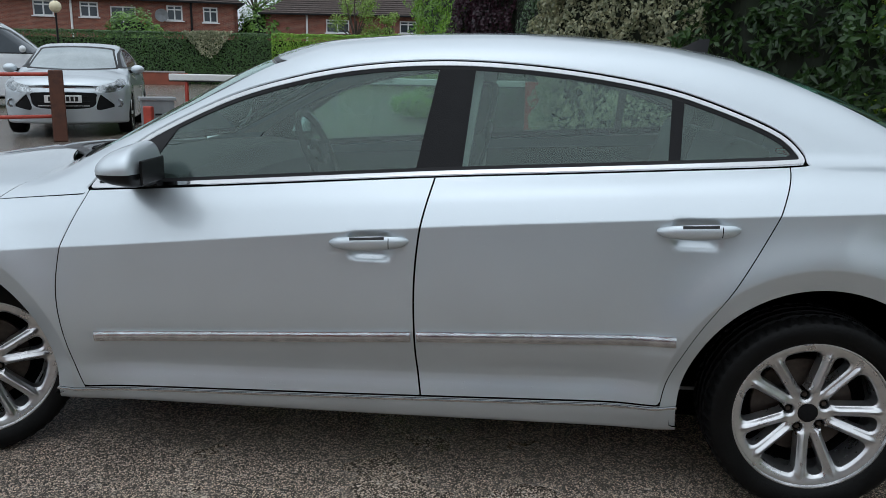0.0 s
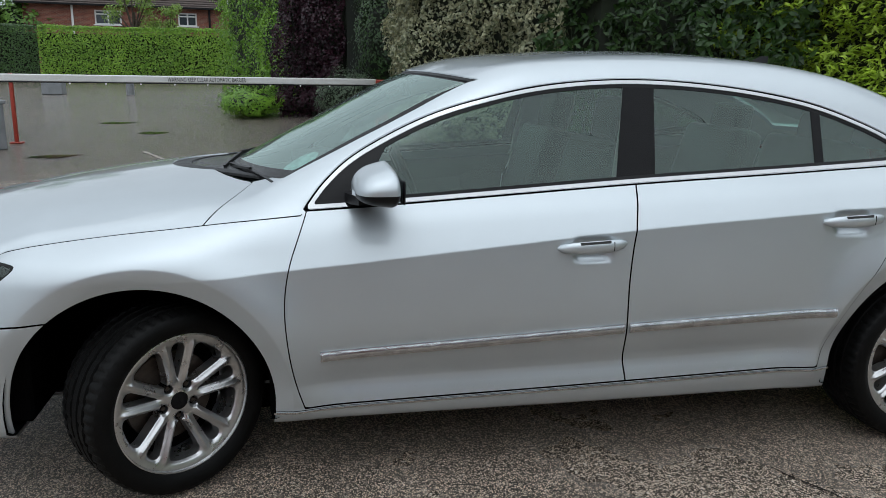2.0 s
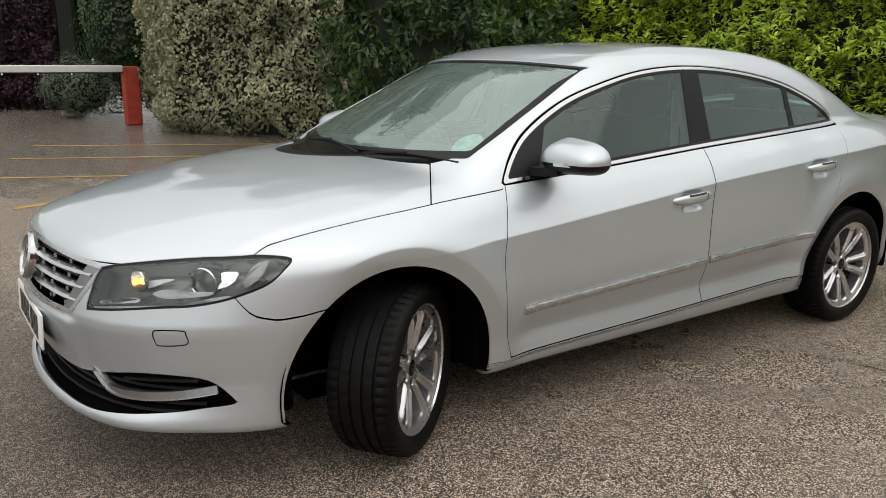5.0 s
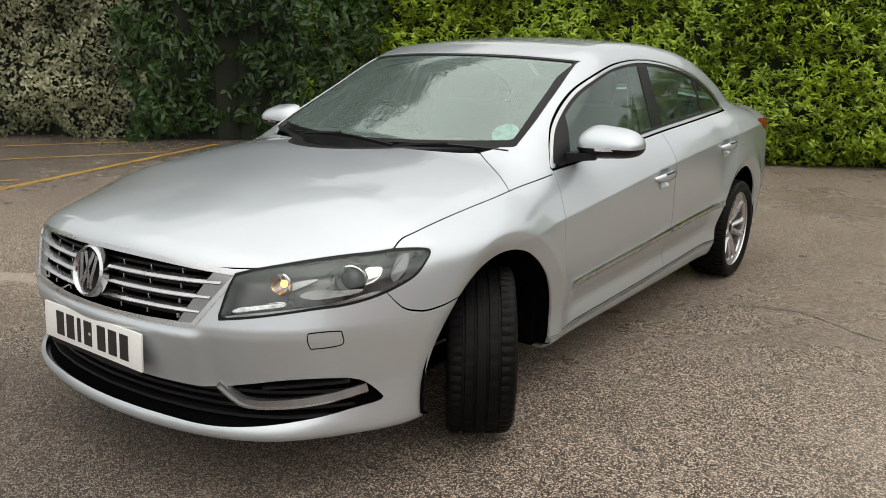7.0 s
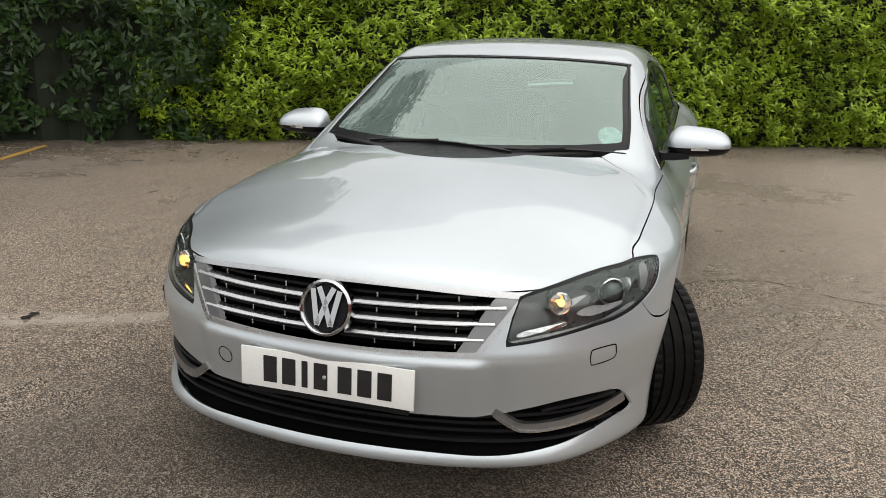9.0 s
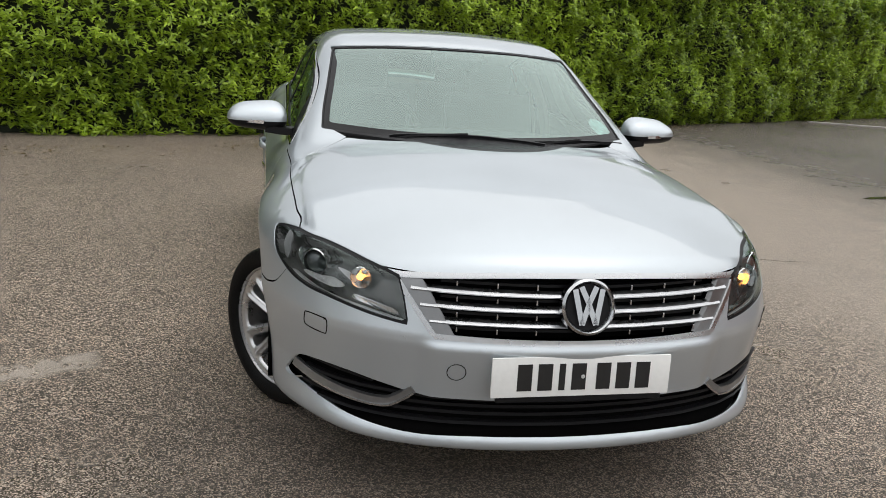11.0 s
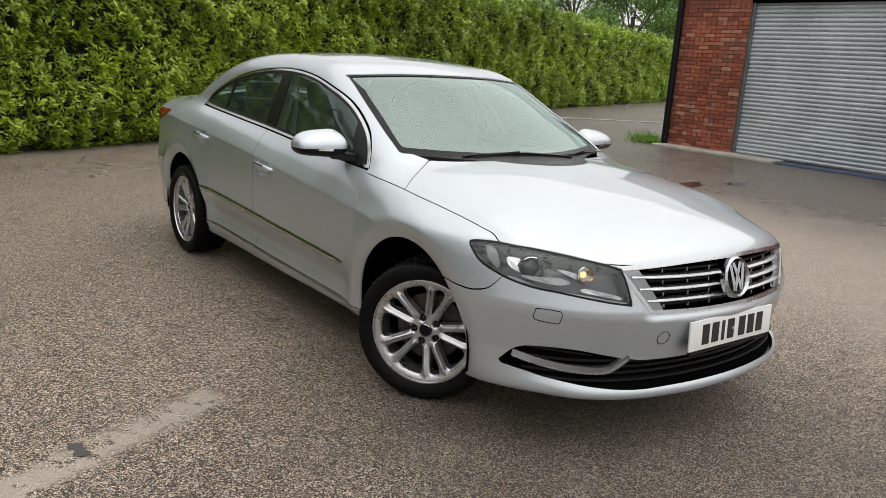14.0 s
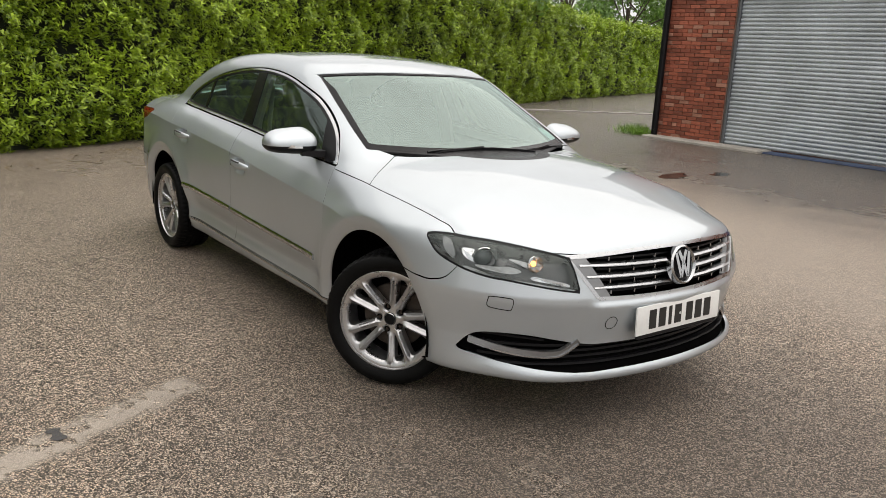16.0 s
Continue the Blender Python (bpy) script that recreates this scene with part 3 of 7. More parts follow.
def painted(name, a, b, width, material, label, ragged=0.15, seed=0, lift=0.004, category="road marking", wander=0.0):
    """A strip laid on the ground, with worn edges."""
    rng = random.Random(seed)
    a, b = Vector((*a, 0)), Vector((*b, 0))
    n = max(6, int((b - a).length / 0.06))
    d = (b - a).normalized()
    s = Vector((-d.y, d.x, 0))
    bm = bmesh.new()
    prev = None
    for i in range(n + 1):
        p = a + (b - a) * (i / n) + s * wander * noise.noise(Vector((i * 0.09, seed * 5.3, 0)))
        w0, w1 = (width / 2 * (1 - ragged * rng.random()) for _ in range(2))
        if i in (0, n):
            w0, w1 = w0 * 0.7, w1 * 0.5
        row = []
        for w in (-w0, w1):
            q = p + s * w
            row.append(bm.verts.new((q.x, q.y, gz(q.x, q.y) + lift)))
        if prev:
            bm.faces.new((prev[0], prev[1], row[1], row[0]))
        prev = row
    return tagged(part(name, bm, material), label, category, kind="structure")


painted("bay_line", (-1.9, 4.42), (3.05, 6.22), 0.09, YELLOW, "worn yellow bay line on asphalt", seed=1)
painted("bay_line_2", (-1.9, 6.10), (0.07, 5.36), 0.07, YELLOW, "worn yellow bay line on asphalt", seed=2)
painted("bay_line_3", (-1.6, 7.40), (2.16, 6.03), 0.07, YELLOW, "worn yellow bay line on asphalt", seed=3)
painted("bay_line_4", (-1.2, 8.45), (2.4, 7.05), 0.07, YELLOW, "worn yellow bay line on asphalt", seed=4)
painted("lane_line", (-5.17, 6.85), (-4.89, 7.42), 0.16, WORNWHITE, "worn white mark on asphalt", seed=5)
painted("lane_line_2", (-2.30, 6.9), (-2.96, 8.3), 0.08, FADED, "worn pale line on wet asphalt", seed=6, ragged=0.6)
painted("tar_joint", (0.72, -1.0), (0.60, -2.9), 0.012, TARRY, "dark wandering crack in the asphalt", 0.9, 9, category="crack", wander=0.25)
PUDDLE = plain("puddle_water", (0.035, 0.030, 0.027), 0.03, 0, 0.2, 4)


def puddle(name, at, length, width, turn, seed):
    """A shallow pool with a wandering edge, lying level on the asphalt."""
    bm = bmesh.new()
    ring, c, sn = [], math.cos(radians(turn)), math.sin(radians(turn))
    for k in range(56):
        a = 2 * math.pi * k / 56
        r = 1 + 0.42 * noise.noise(Vector((math.cos(a) * 1.3, math.sin(a) * 1.3, seed))) + 0.22 * noise.noise(Vector((math.cos(a) * 4, math.sin(a) * 4, seed)))
        u, v = length / 2 * r * math.cos(a), width / 2 * r * math.sin(a)
        ring.append(bm.verts.new((at[0] + u * c - v * sn, at[1] + u * sn + v * c, gz(*at) + 0.004)))
    bm.faces.new(ring)
    bmesh.ops.triangulate(bm, faces=bm.faces[:])
    return tagged(part(name, bm, PUDDLE), "shallow dark puddle on the asphalt", "puddle", kind="structure")


puddle("puddle", (2.38, -6.15), 0.75, 0.26, 105, 1.0)
puddle("puddle_2", (3.08, -5.75), 0.80, 0.15, 98, 2.0)
puddle("puddle_3", (1.05, -4.15), 0.34, 0.12, 110, 3.0)
puddle("puddle_4", (2.26, -7.05), 0.40, 0.22, 100, 4.0)
puddle("puddle_5", (-4.30, 13.2), 0.75, 0.42, 20, 5.0)
puddle("puddle_6", (-3.26, 11.0), 0.55, 0.42, 30, 6.0)
puddle("puddle_7", (-3.98, 7.9), 0.60, 0.40, 40, 7.0)
painted("oil_stain", (-1.31, 2.14), (-1.21, 2.17), 0.075, TARRY, "small dark stain on the smooth wet strip", 0.7, 15, category="stain")
CONCRETE = plain("concrete", (0.36, 0.34, 0.31), 0.85, 0, 0.2, 3, 0.4, 60)
kerb = thing("lane_kerb", "low concrete kerb edging the lane", "kerb", kind="structure")
for i in range(9):
    p = Vector((12.67, -12.16)).lerp(Vector((9.53, -19.28)), i / 9)
    part("kerb_stone", box(0.16, 0.90, 0.05, (0, 0, 0), 0.012, pose(p.x, p.y, 0, 0, 0, -18.4)), CONCRETE, kerb)

# fallen leaves along the hedge foot
rng = np.random.default_rng(77)
lp = []
for i in range(900):
    t = rng.random()
    x, y = 11 + (2.2 - 11) * t, -8 + (7.4 + 8) * t
    o = abs(rng.normal(0, 0.45))
    x, y = x - 0.9 * o, y - 0.42 * o
    lp.append((x, y, gz(x, y) + 0.008))
litter = leaf_mesh("fallen_leaves", np.array(lp), np.tile([0, 0, 1.0], (900, 1)), 0.06, 0.03, leafy("fallen_leaf", (0.10, 0.07, 0.03), (0.35, 0.27, 0.14)), "", "", seed=78, spread=0.3)
tagged(litter, "scattered fallen leaves along the hedge foot", "leaves", kind="stuff")

# ---- brick workshop with a roller shutter ----
BRICK = plain("red_brick", (0.31, 0.090, 0.052), 0.82, 0, 0.5, 2.6, 0.5, 120, rnd=0.75)
PALEBRICK = plain("bleached_brick", (0.40, 0.19, 0.13), 0.85, 0, 0.3, 9, 0.5, 120, rnd=0.6)
MORTAR = plain("mortar", (0.22, 0.15, 0.12), 0.95, 0, 0.25, 10, 0.4, 150)
STEEL = plain("galvanised_steel", (0.47, 0.51, 0.54), 0.42, 0.25, 0.18, 1.2, 0.1, 40)
CONCRETE2 = plain("old_concrete", (0.40, 0.37, 0.33), 0.8, 0, 0.25, 3, 0.4, 60)
BLUEPAINT = plain("blue_paint", (0.03, 0.055, 0.12), 0.5, 0, 0.35, 5, 0.3, 60)
WALL_Y, X_CORNER, X_DOOR, X_JAMB = -10.62, 6.26, 4.76, 1.22
wall_1 = tagged(part("wall_1", box(X_CORNER - X_DOOR, 0.33, 4.4, ((X_CORNER + X_DOOR) / 2, WALL_Y - 0.177, 0)), MORTAR), "weathered red brick workshop wall", "wall", kind="structure")
wall_2 = tagged(part("wall_2", box(9.5, 0.33, 4.4, (X_JAMB - 4.75, WALL_Y - 0.177, 0)), MORTAR), "weathered red brick workshop wall", "wall", kind="structure")
tagged(part("wall_3", box(X_DOOR - X_JAMB, 0.33, 1.51, ((X_DOOR + X_JAMB) / 2, WALL_Y - 0.177, 2.89)), MORTAR), "brickwork above the shutter", "wall", kind="structure")
tagged(part("wall_4", box(0.33, 9.0, 4.4, (X_CORNER - 0.165, WALL_Y - 4.85, 0)), BRICK), "side wall of the brick workshop", "wall", kind="structure")
tagged(part("roof_slab", box(14.6, 9.6, 0.18, (X_CORNER - 7.2, WALL_Y - 4.6, 4.4), 0.02), CONCRETE2), "flat grey workshop roof", "roof", kind="structure")


def brick_rows(x0, x1, z0, z1, parent, limit_parts, seed):
    """Courses of stretchers and headers, each a little proud and uneven; the nearest as pieces, the rest joined."""
    rng = random.Random(seed)
    meshes = []
    for k, (w, mt) in enumerate(((0.215, BRICK), (0.1025, BRICK), (0.215, PALEBRICK), (0.1025, PALEBRICK))):
        bm = box(w, 0.06, 0.065, (0, 0, -0.0325), 0.004)
        me = bpy.data.meshes.new("brick")
        bm.to_mesh(me)
        bm.free()
        me.materials.append(mt)
        meshes.append((w, me))
    rest, made = bmesh.new(), 0
    nz = int((z1 - z0) / 0.075)
    for r in range(nz):
        z = z0 + 0.0375 + r * 0.075
        x = x0 + 0.005
        header = r % 4 == 3
        if r % 2 and not header:
            x -= 0.11
        while x < x1 - 0.03:
            w = 0.1025 if header else 0.215
            a, b = max(x, x0 + 0.004), min(x + w, x1 - 0.004)
            if b - a > 0.03:
                proud = WALL_Y - 0.022 + rng.uniform(-0.004, 0.004)
                if made < limit_parts:
                    pale = 2 if rng.random() < 0.10 else 0
                    ob = new("brick", meshes[(1 if header else 0) + pale][1])
                    ob.location = ((a + b) / 2, proud, z)
                    ob.scale = ((b - a) / meshes[(1 if header else 0)][0], 1, 1)
                    ob.rotation_euler = (0, rng.uniform(-0.006, 0.006), 0)
                    ob.parent = parent
                    made += 1
                else:
                    bricks_into(rest, a, b, proud, z)
            x += w + 0.01
    if len(rest.verts):
        tagged(part("brick_rest", rest, BRICK, parent), kind="stuff")
    else:
        rest.free()


def bricks_into(bm, a, b, y, z):
    v = [bm.verts.new((x, y + dy, z + dz)) for x in (a, b) for dy in (-0.03, 0.03) for dz in (-0.0325, 0.0325)]
    for f in ((0, 1, 3, 2), (4, 6, 7, 5), (2, 3, 7, 6), (1, 5, 7, 3), (0, 2, 6, 4)):
        bm.faces.new([v[i] for i in f])


# downpipe, kerb, sill, shutter
pipe = thing("downpipe", "black cast-iron downpipe on the corner", "pipe")
part("pipe", tube(0.062, (X_CORNER - 0.02, WALL_Y + 0.075, 0.0), (X_CORNER - 0.02, WALL_Y + 0.075, 4.4), 14), BLACK, pipe, "", True)
for z in (0.9, 2.4, 3.9):
    part("bracket", tube(0.068, (X_CORNER - 0.02, WALL_Y + 0.075, z), (X_CORNER - 0.02, WALL_Y + 0.075, z + 0.06), 14), BLACK, pipe)
tagged(part("door_sill", box(2.60, 0.46, 0.07, (4.97, WALL_Y + 0.20, 0.0), 0.015), CONCRETE2), "worn pale concrete threshold slab", "threshold", kind="structure")
tagged(part("blue_ramp", box(2.40, 0.30, 0.055, (2.46, WALL_Y + 0.17, 0.0), 0.02), BLUEPAINT), "blue-painted steel threshold ramp", "ramp")
GREYRAIL = plain("dull_steel", (0.16, 0.17, 0.18), 0.5, 0.4, 0.25, 4)
shutter = thing("roller_shutter", "closed grey galvanised roller shutter with many slats", "shutter")
for i in range(37):
    bm = bmesh.new()
    pr = [(0.0, -0.012), (0.006, 0.004), (0.022, 0.013), (0.040, 0.014), (0.056, 0.006), (0.066, -0.008), (0.0745, -0.012)]
    z = 0.06 + i * 0.0745
    va = [bm.verts.new((X_JAMB + 0.02, WALL_Y - 0.10 + d, z + h)) for h, d in pr]
    vb = [bm.verts.new((X_DOOR - 0.02, WALL_Y - 0.10 + d, z + h)) for h, d in pr]
    for k in range(6):
        bm.faces.new((va[k], vb[k], vb[k + 1], va[k + 1]))
    part("slat", bm, STEEL, shutter, "", True)
for x in (X_JAMB + 0.03, X_DOOR - 0.03):
    part("guide_rail", box(0.05, 0.10, 2.75, (x, WALL_Y - 0.09, 0.03), 0.006), GREYRAIL, shutter)
part("shutter_box", box(X_DOOR - X_JAMB - 0.02, 0.20, 0.12, ((X_DOOR + X_JAMB) / 2, WALL_Y - 0.10, 2.77), 0.01), VOID, shutter, "dark shutter housing")
tuft = thing("grass_tuft", "tuft of long green grass by the wall", "grass")
rng = np.random.default_rng(5)
gp = np.stack([rng.normal(6.75, 0.20, 260), rng.normal(-10.6, 0.18, 260), np.full(260, 0.10)], 1)
gl_ = leaf_mesh("blades", gp, np.stack([rng.normal(0, 1, 260), rng.normal(0, 1, 260), np.full(260, 0.3)], 1), 0.34, 0.018, CONIFER, "", "", droop=-1.6, seed=6)
gl_.parent = tuft
tagged(gl_, kind="stuff")
bin_ = thing("waste_bin", "large blue wheeled waste bin with stickers", "bin", pose(0.40, -9.80, 0))
bb = bmesh.new()
lowr = [bb.verts.new((x, y, 0.18)) for x, y in ((-0.58, -0.42), (0.58, -0.42), (0.58, 0.42), (-0.58, 0.42))]
uppr = [bb.verts.new((x, y, 1.22)) for x, y in ((-0.68, -0.52), (0.68, -0.52), (0.68, 0.52), (-0.68, 0.52))]
for k in range(4):
    bb.faces.new((lowr[k], lowr[(k + 1) % 4], uppr[(k + 1) % 4], uppr[k]))
bb.faces.new(lowr[::-1])
bmesh.ops.bevel(bb, geom=bb.edges[:], offset=0.03, segments=2, affect="EDGES")
part("body", bb, plain("blue_bin_plastic", (0.02, 0.08, 0.30), 0.4, 0, 0.2, 6), bin_, "", True)
part("rim", box(1.44, 1.12, 0.07, (0, 0, 1.20), 0.02, seg=2), BLUEPAINT, bin_)
part("lid", box(1.42, 1.10, 0.10, (0, 0, 1.27), 0.04, seg=2), BLACK, bin_, "dark lid", True)
part("sticker", box(0.30, 0.004, 0.26, (0.48, 0.500, 0.84), 0, pose(0, 0, 0, 5.5, 0, 0)), plain("green_sticker", (0.22, 0.60, 0.10), 0.4), bin_, "green sticker")
part("sticker", box(0.26, 0.004, 0.12, (0.47, 0.47, 0.45), 0, pose(0, 0, 0, 5.5, 0, 0)), WHITE, bin_, "white sticker")
for x in (-0.48, 0.48):
    for y in (-0.34, 0.34):
        part("castor", tube(0.09, (x, y - 0.025, 0.09), (x, y + 0.025, 0.09), 16), RUBBER, bin_, "", True)
        part("castor_fork", box(0.05, 0.09, 0.11, (x, y, 0.09), 0.005), STEEL, bin_)

# ---- barrier, posts and rails ----
REDPAINT = plain("red_paint", (0.36, 0.045, 0.025), 0.45, 0, 0.25, 8, 0.2, 60)
BROWN = plain("brown_timber", (0.085, 0.032, 0.018), 0.7, 0, 0.35, 9, 0.5, 70)
GREYBOX = plain("grey_cabinet", (0.24, 0.25, 0.26), 0.5, 0.2, 0.2, 5, 0.2, 60)
ARMWHITE = plain("white_arm", (0.72, 0.72, 0.70), 0.35, 0.1, 0.08, 3)
barrier = thing("car_park_barrier", "white automatic barrier arm with warning words", "barrier")
pa, pb = Vector((-5.17, 9.30, 1.19)), Vector((0.48, 10.62, 1.15))
dirn = (pb - pa).normalized()
ang = math.degrees(math.atan2(dirn.y, dirn.x))
arm = box((pb - pa).length, 0.06, 0.108, (0, 0, -0.054), 0.012)
bmesh.ops.transform(arm, matrix=Matrix.Translation((pa + pb) / 2) @ pose(0, 0, 0, 0, 0, ang) @ pose(0, 0, 0, 0, -math.degrees(math.asin(dirn.z)), 0), verts=arm.verts)
part("arm", arm, ARMWHITE, barrier, "white metal arm")
part("arm_edge", swept([pa + Vector((0, 0, -0.060)), pb + Vector((0, 0, -0.060))], [(-0.025, -0.008), (0.025, -0.008), (0.025, 0.008), (-0.025, 0.008)]), BLACK, barrier, "dark lower edge")
for i in range(9):
    p = pa.lerp(pb, 0.18 + i * 0.085)
    part("reflector", tube(0.013, (p.x, p.y - 0.05, p.z - 0.075), (p.x, p.y - 0.03, p.z - 0.075), 8), WHITE, barrier)
txt = bpy.data.curves.new("words", "FONT")
txt.body = "WARNING KEEP CLEAR AUTOMATIC BARRIER"
txt.size, txt.extrude = 0.095, 0.001
tob = new("temporary_words", txt)
bpy.context.view_layer.update()
tme = bpy.data.meshes.new_from_object(tob)
bpy.data.objects.remove(tob)
wide = max(v.co.x for v in tme.vertices)
want = (pb - pa).length * 0.205
for v in tme.vertices:
    v.co.x *= want / wide
tme.materials.append(INK)
wob = new("warning_lettering", tme)
wob.parent = barrier
wpos = pa.lerp(pb, 0.416)
wob.matrix_world = Matrix.Translation(wpos + Vector((dirn.y, -dirn.x, 0)) * 0.034 + Vector((0, 0, -0.034))) @ pose(0, 0, 0, 0, 0, ang) @ pose(0, 0, 0, 90, 0, 0)
zb_ = gz(0.62, 10.7)
part("barrier_post", box(0.24, 0.22, 0.93, (0.61, 10.70, zb_), 0.015, pose(0, 0, 0)), REDPAINT, barrier, "red steel barrier post")
zr = gz(-4.92, 9.38)
rest_post = thing("barrier_rest", "thin red post holding up the barrier arm", "post")
part("post", box(0.05, 0.05, 1.19 - zr + 0.06, (-4.92, 9.38, zr), 0.006), REDPAINT, rest_post)
part("foot", box(0.16, 0.16, 0.02, (-4.92, 9.38, zr), 0.004), REDPAINT, rest_post)
cab = thing("control_cabinet", "weathered grey control cabinet beside the barrier", "cabinet", pose(-5.10, 8.68, gz(-5.10, 8.68), 0, 0, 30))
part("body", box(0.46, 0.36, 0.62, (0, 0, 0), 0.015, seg=2), GREYBOX, cab)
part("lid", box(0.52, 0.42, 0.05, (0, 0, 0.62), 0.012, seg=2), GREYBOX, cab)
for k in range(3):
    part("louvre", box(0.10, 0.006, 0.03, (-0.12 + 0.12 * k, -0.182, 0.40), 0.002), BLACK, cab)
tagged(part("marker_post", box(0.13, 0.10, 0.55, (-5.09, 8.36, gz(-5.09, 8.36)), 0.012), REDPAINT), "short red marker post before the cabinet", "post")
fence = thing("rail_fence", "brown timber post fence with red rails", "fence")
p0 = Vector((-6.50, 8.35, 0))
stepv = Vector((-1.08, -0.68, 0))
posts = [p0 + stepv * k for k in range(4)]
for p in posts:
    z = gz(p.x, p.y)
    bm = box(0.20, 0.20, 1.06, (0, 0, 0), 0.012, pose(p.x, p.y, z, 0, 0, 30))
    part("post", bm, BROWN, fence)
for a, b in zip(posts[:-1], posts[1:]):
    for h in (1.00, 0.38):
        part("rail", tube(0.028, (a.x, a.y, gz(a.x, a.y) + h), (b.x, b.y, gz(b.x, b.y) + h), 10), REDPAINT, fence)
tagged(part("meter_box", box(0.66, 0.5, 0.52, (-8.85, 25.8, gz(-8.85, 25.8)), 0.02), GREYBOX), "small grey utility box across the yard", "box")
tagged(part("bollard", tube(0.13, (-6.38, 25.6, gz(-6.38, 25.6)), (-6.38, 25.6, gz(-6.38, 25.6) + 0.55), 14), GREYBOX), "short dark grey bollard across the yard", "bollard")

# low wall, street lamp
lowwall = thing("low_wall", "low red brick wall with a dark coping", "wall", pose(-18.7, 38.0, gz(-18.7, 38.0), 0, 0, 15), kind="structure")
part("brickwork", box(2.4, 0.22, 0.62, (0, 0, 0), 0.005), BRICK, lowwall)
part("coping", box(2.5, 0.30, 0.08, (0, 0, 0.62), 0.01), CONCRETE, lowwall)
sl = thing("street_lamp", "black lamp post with a cream globe", "street lamp", pose(-15.4, 23.3, gz(-15.4, 23.3)))
part("pole", tube(0.045, (0, 0, 0), (0, 0, 2.75), 12, 0.03), BLACK, sl, "", True)
gb = bmesh.new()
bmesh.ops.create_uvsphere(gb, u_segments=16, v_segments=10, radius=0.20)
bmesh.ops.translate(gb, vec=(0, 0, 2.95), verts=gb.verts)
part("globe", gb, plain("cream_globe", (0.70, 0.62, 0.42), 0.3), sl, "cream glass globe", True)
part("finial", tube(0.07, (0, 0, 3.14), (0, 0, 3.20), 12, 0.02), BLACK, sl)

# ---- clipped hedge, houses ----
YEW = leafy("yew_leaf", (0.034, 0.07, 0.018), (0.075, 0.15, 0.032))
PRIVET = leafy("privet_leaf", (0.09, 0.20, 0.024), (0.32, 0.52, 0.055))
hedge("garden_hedge", (-13.35, 40.2), (-30.6, 35.0), 2.72, 1.4, 26000, 0.11, 0.07, YEW, "dark clipped garden hedge before the houses", 41, 0.05, 0.6)
hedge("garden_hedge", (-0.6, 40.6), (-13.35, 40.2), 2.70, 1.4, 24000, 0.11, 0.07, PRIVET, "bright green clipped garden hedge before the houses", 42, 0.10)
rng = np.random.default_rng(9)
iv = np.stack([rng.normal(-16.45, 0.80, 1600), np.zeros(1600), 1.35 + rng.random(1600) ** 0.6 * 1.45], 1)
iv[:, 1] = 39.27 + (iv[:, 0] + 16.45) * 0.301 - 0.12 - 0.1 * rng.random(1600)
iv = iv[np.abs(iv[:, 0] + 16.45) < (iv[:, 2] - 1.1) * 0.75]
iv[:, 2] += np.array([gz(x, y) for x, y, _ in iv])
ivy = leaf_mesh("variegated_ivy", iv, np.tile([0.29, -0.95, 0.2], (len(iv), 1)), 0.13, 0.10, PALELEAF, "", "", seed=10)
tagged(ivy, "pale variegated ivy hanging on the garden hedge", "ivy", kind="stuff")
shrub("far_bush", (-17.8, 53.0), (5.0, 3.0, 5.3), 4000, 0.3, 0.16, MIDLEAF, "tall green bush between the houses", 45, trunk=False)
shrub("round_shrub", (-22.0, 42.0), (4.2, 2.4, 3.95), 6000, 0.20, 0.11, MIDLEAF, "rounded green garden shrub behind the hedge", 44, trunk=False)



def coursed(name, a, b, joint):
    """Distant brickwork: courses of two browns with pale joints, weathered in patches."""
    m, n, l, bs = nodes_of(name)
    nt = m.node_tree
    co, sp, cb = n.new("ShaderNodeTexCoord"), n.new("ShaderNodeSeparateXYZ"), n.new("ShaderNodeCombineXYZ")
    l.new(co.outputs["Object"], sp.inputs[0])
    l.new(math_node(nt, "ADD", sp.outputs[0], sp.outputs[1]), cb.inputs[0])
    l.new(sp.outputs[2], cb.inputs[1])
    br = n.new("ShaderNodeTexBrick")
    for k, v in (("Scale", 1.0), ("Brick Width", 0.225), ("Row Height", 0.075), ("Mortar Size", 0.007), ("Bias", 0.0)):
        br.inputs[k].default_value = v
    br.inputs["Color1"].default_value, br.inputs["Color2"].default_value, br.inputs["Mortar"].default_value = (*a, 1), (*b, 1), (*joint, 1)
    l.new(cb.outputs[0], br.inputs["Vector"])
    l.new(mixed(nt, ranged(nt, noise_node(nt, 1.2, 4), 0.4, 0.7, 0, 0.5), br.outputs["Color"], tuple(c * 0.7 for c in a)), bs.inputs["Base Color"])
    bs.inputs["Roughness"].default_value = 0.85
    return m


FARBRICK = coursed("house_brick", (0.26, 0.085, 0.052), (0.13, 0.045, 0.033), (0.30, 0.22, 0.17))
ROOFTILE = plain("roof_tile", (0.085, 0.065, 0.058), 0.8, 0, 0.3, 3, 0.3, 14)
UPVC = plain("white_frame", (0.75, 0.75, 0.74), 0.4, 0, 0.05, 4)
DARKPANE = plain("window_dark", (0.05, 0.06, 0.07), 0.06, 0, 0.2, 2)


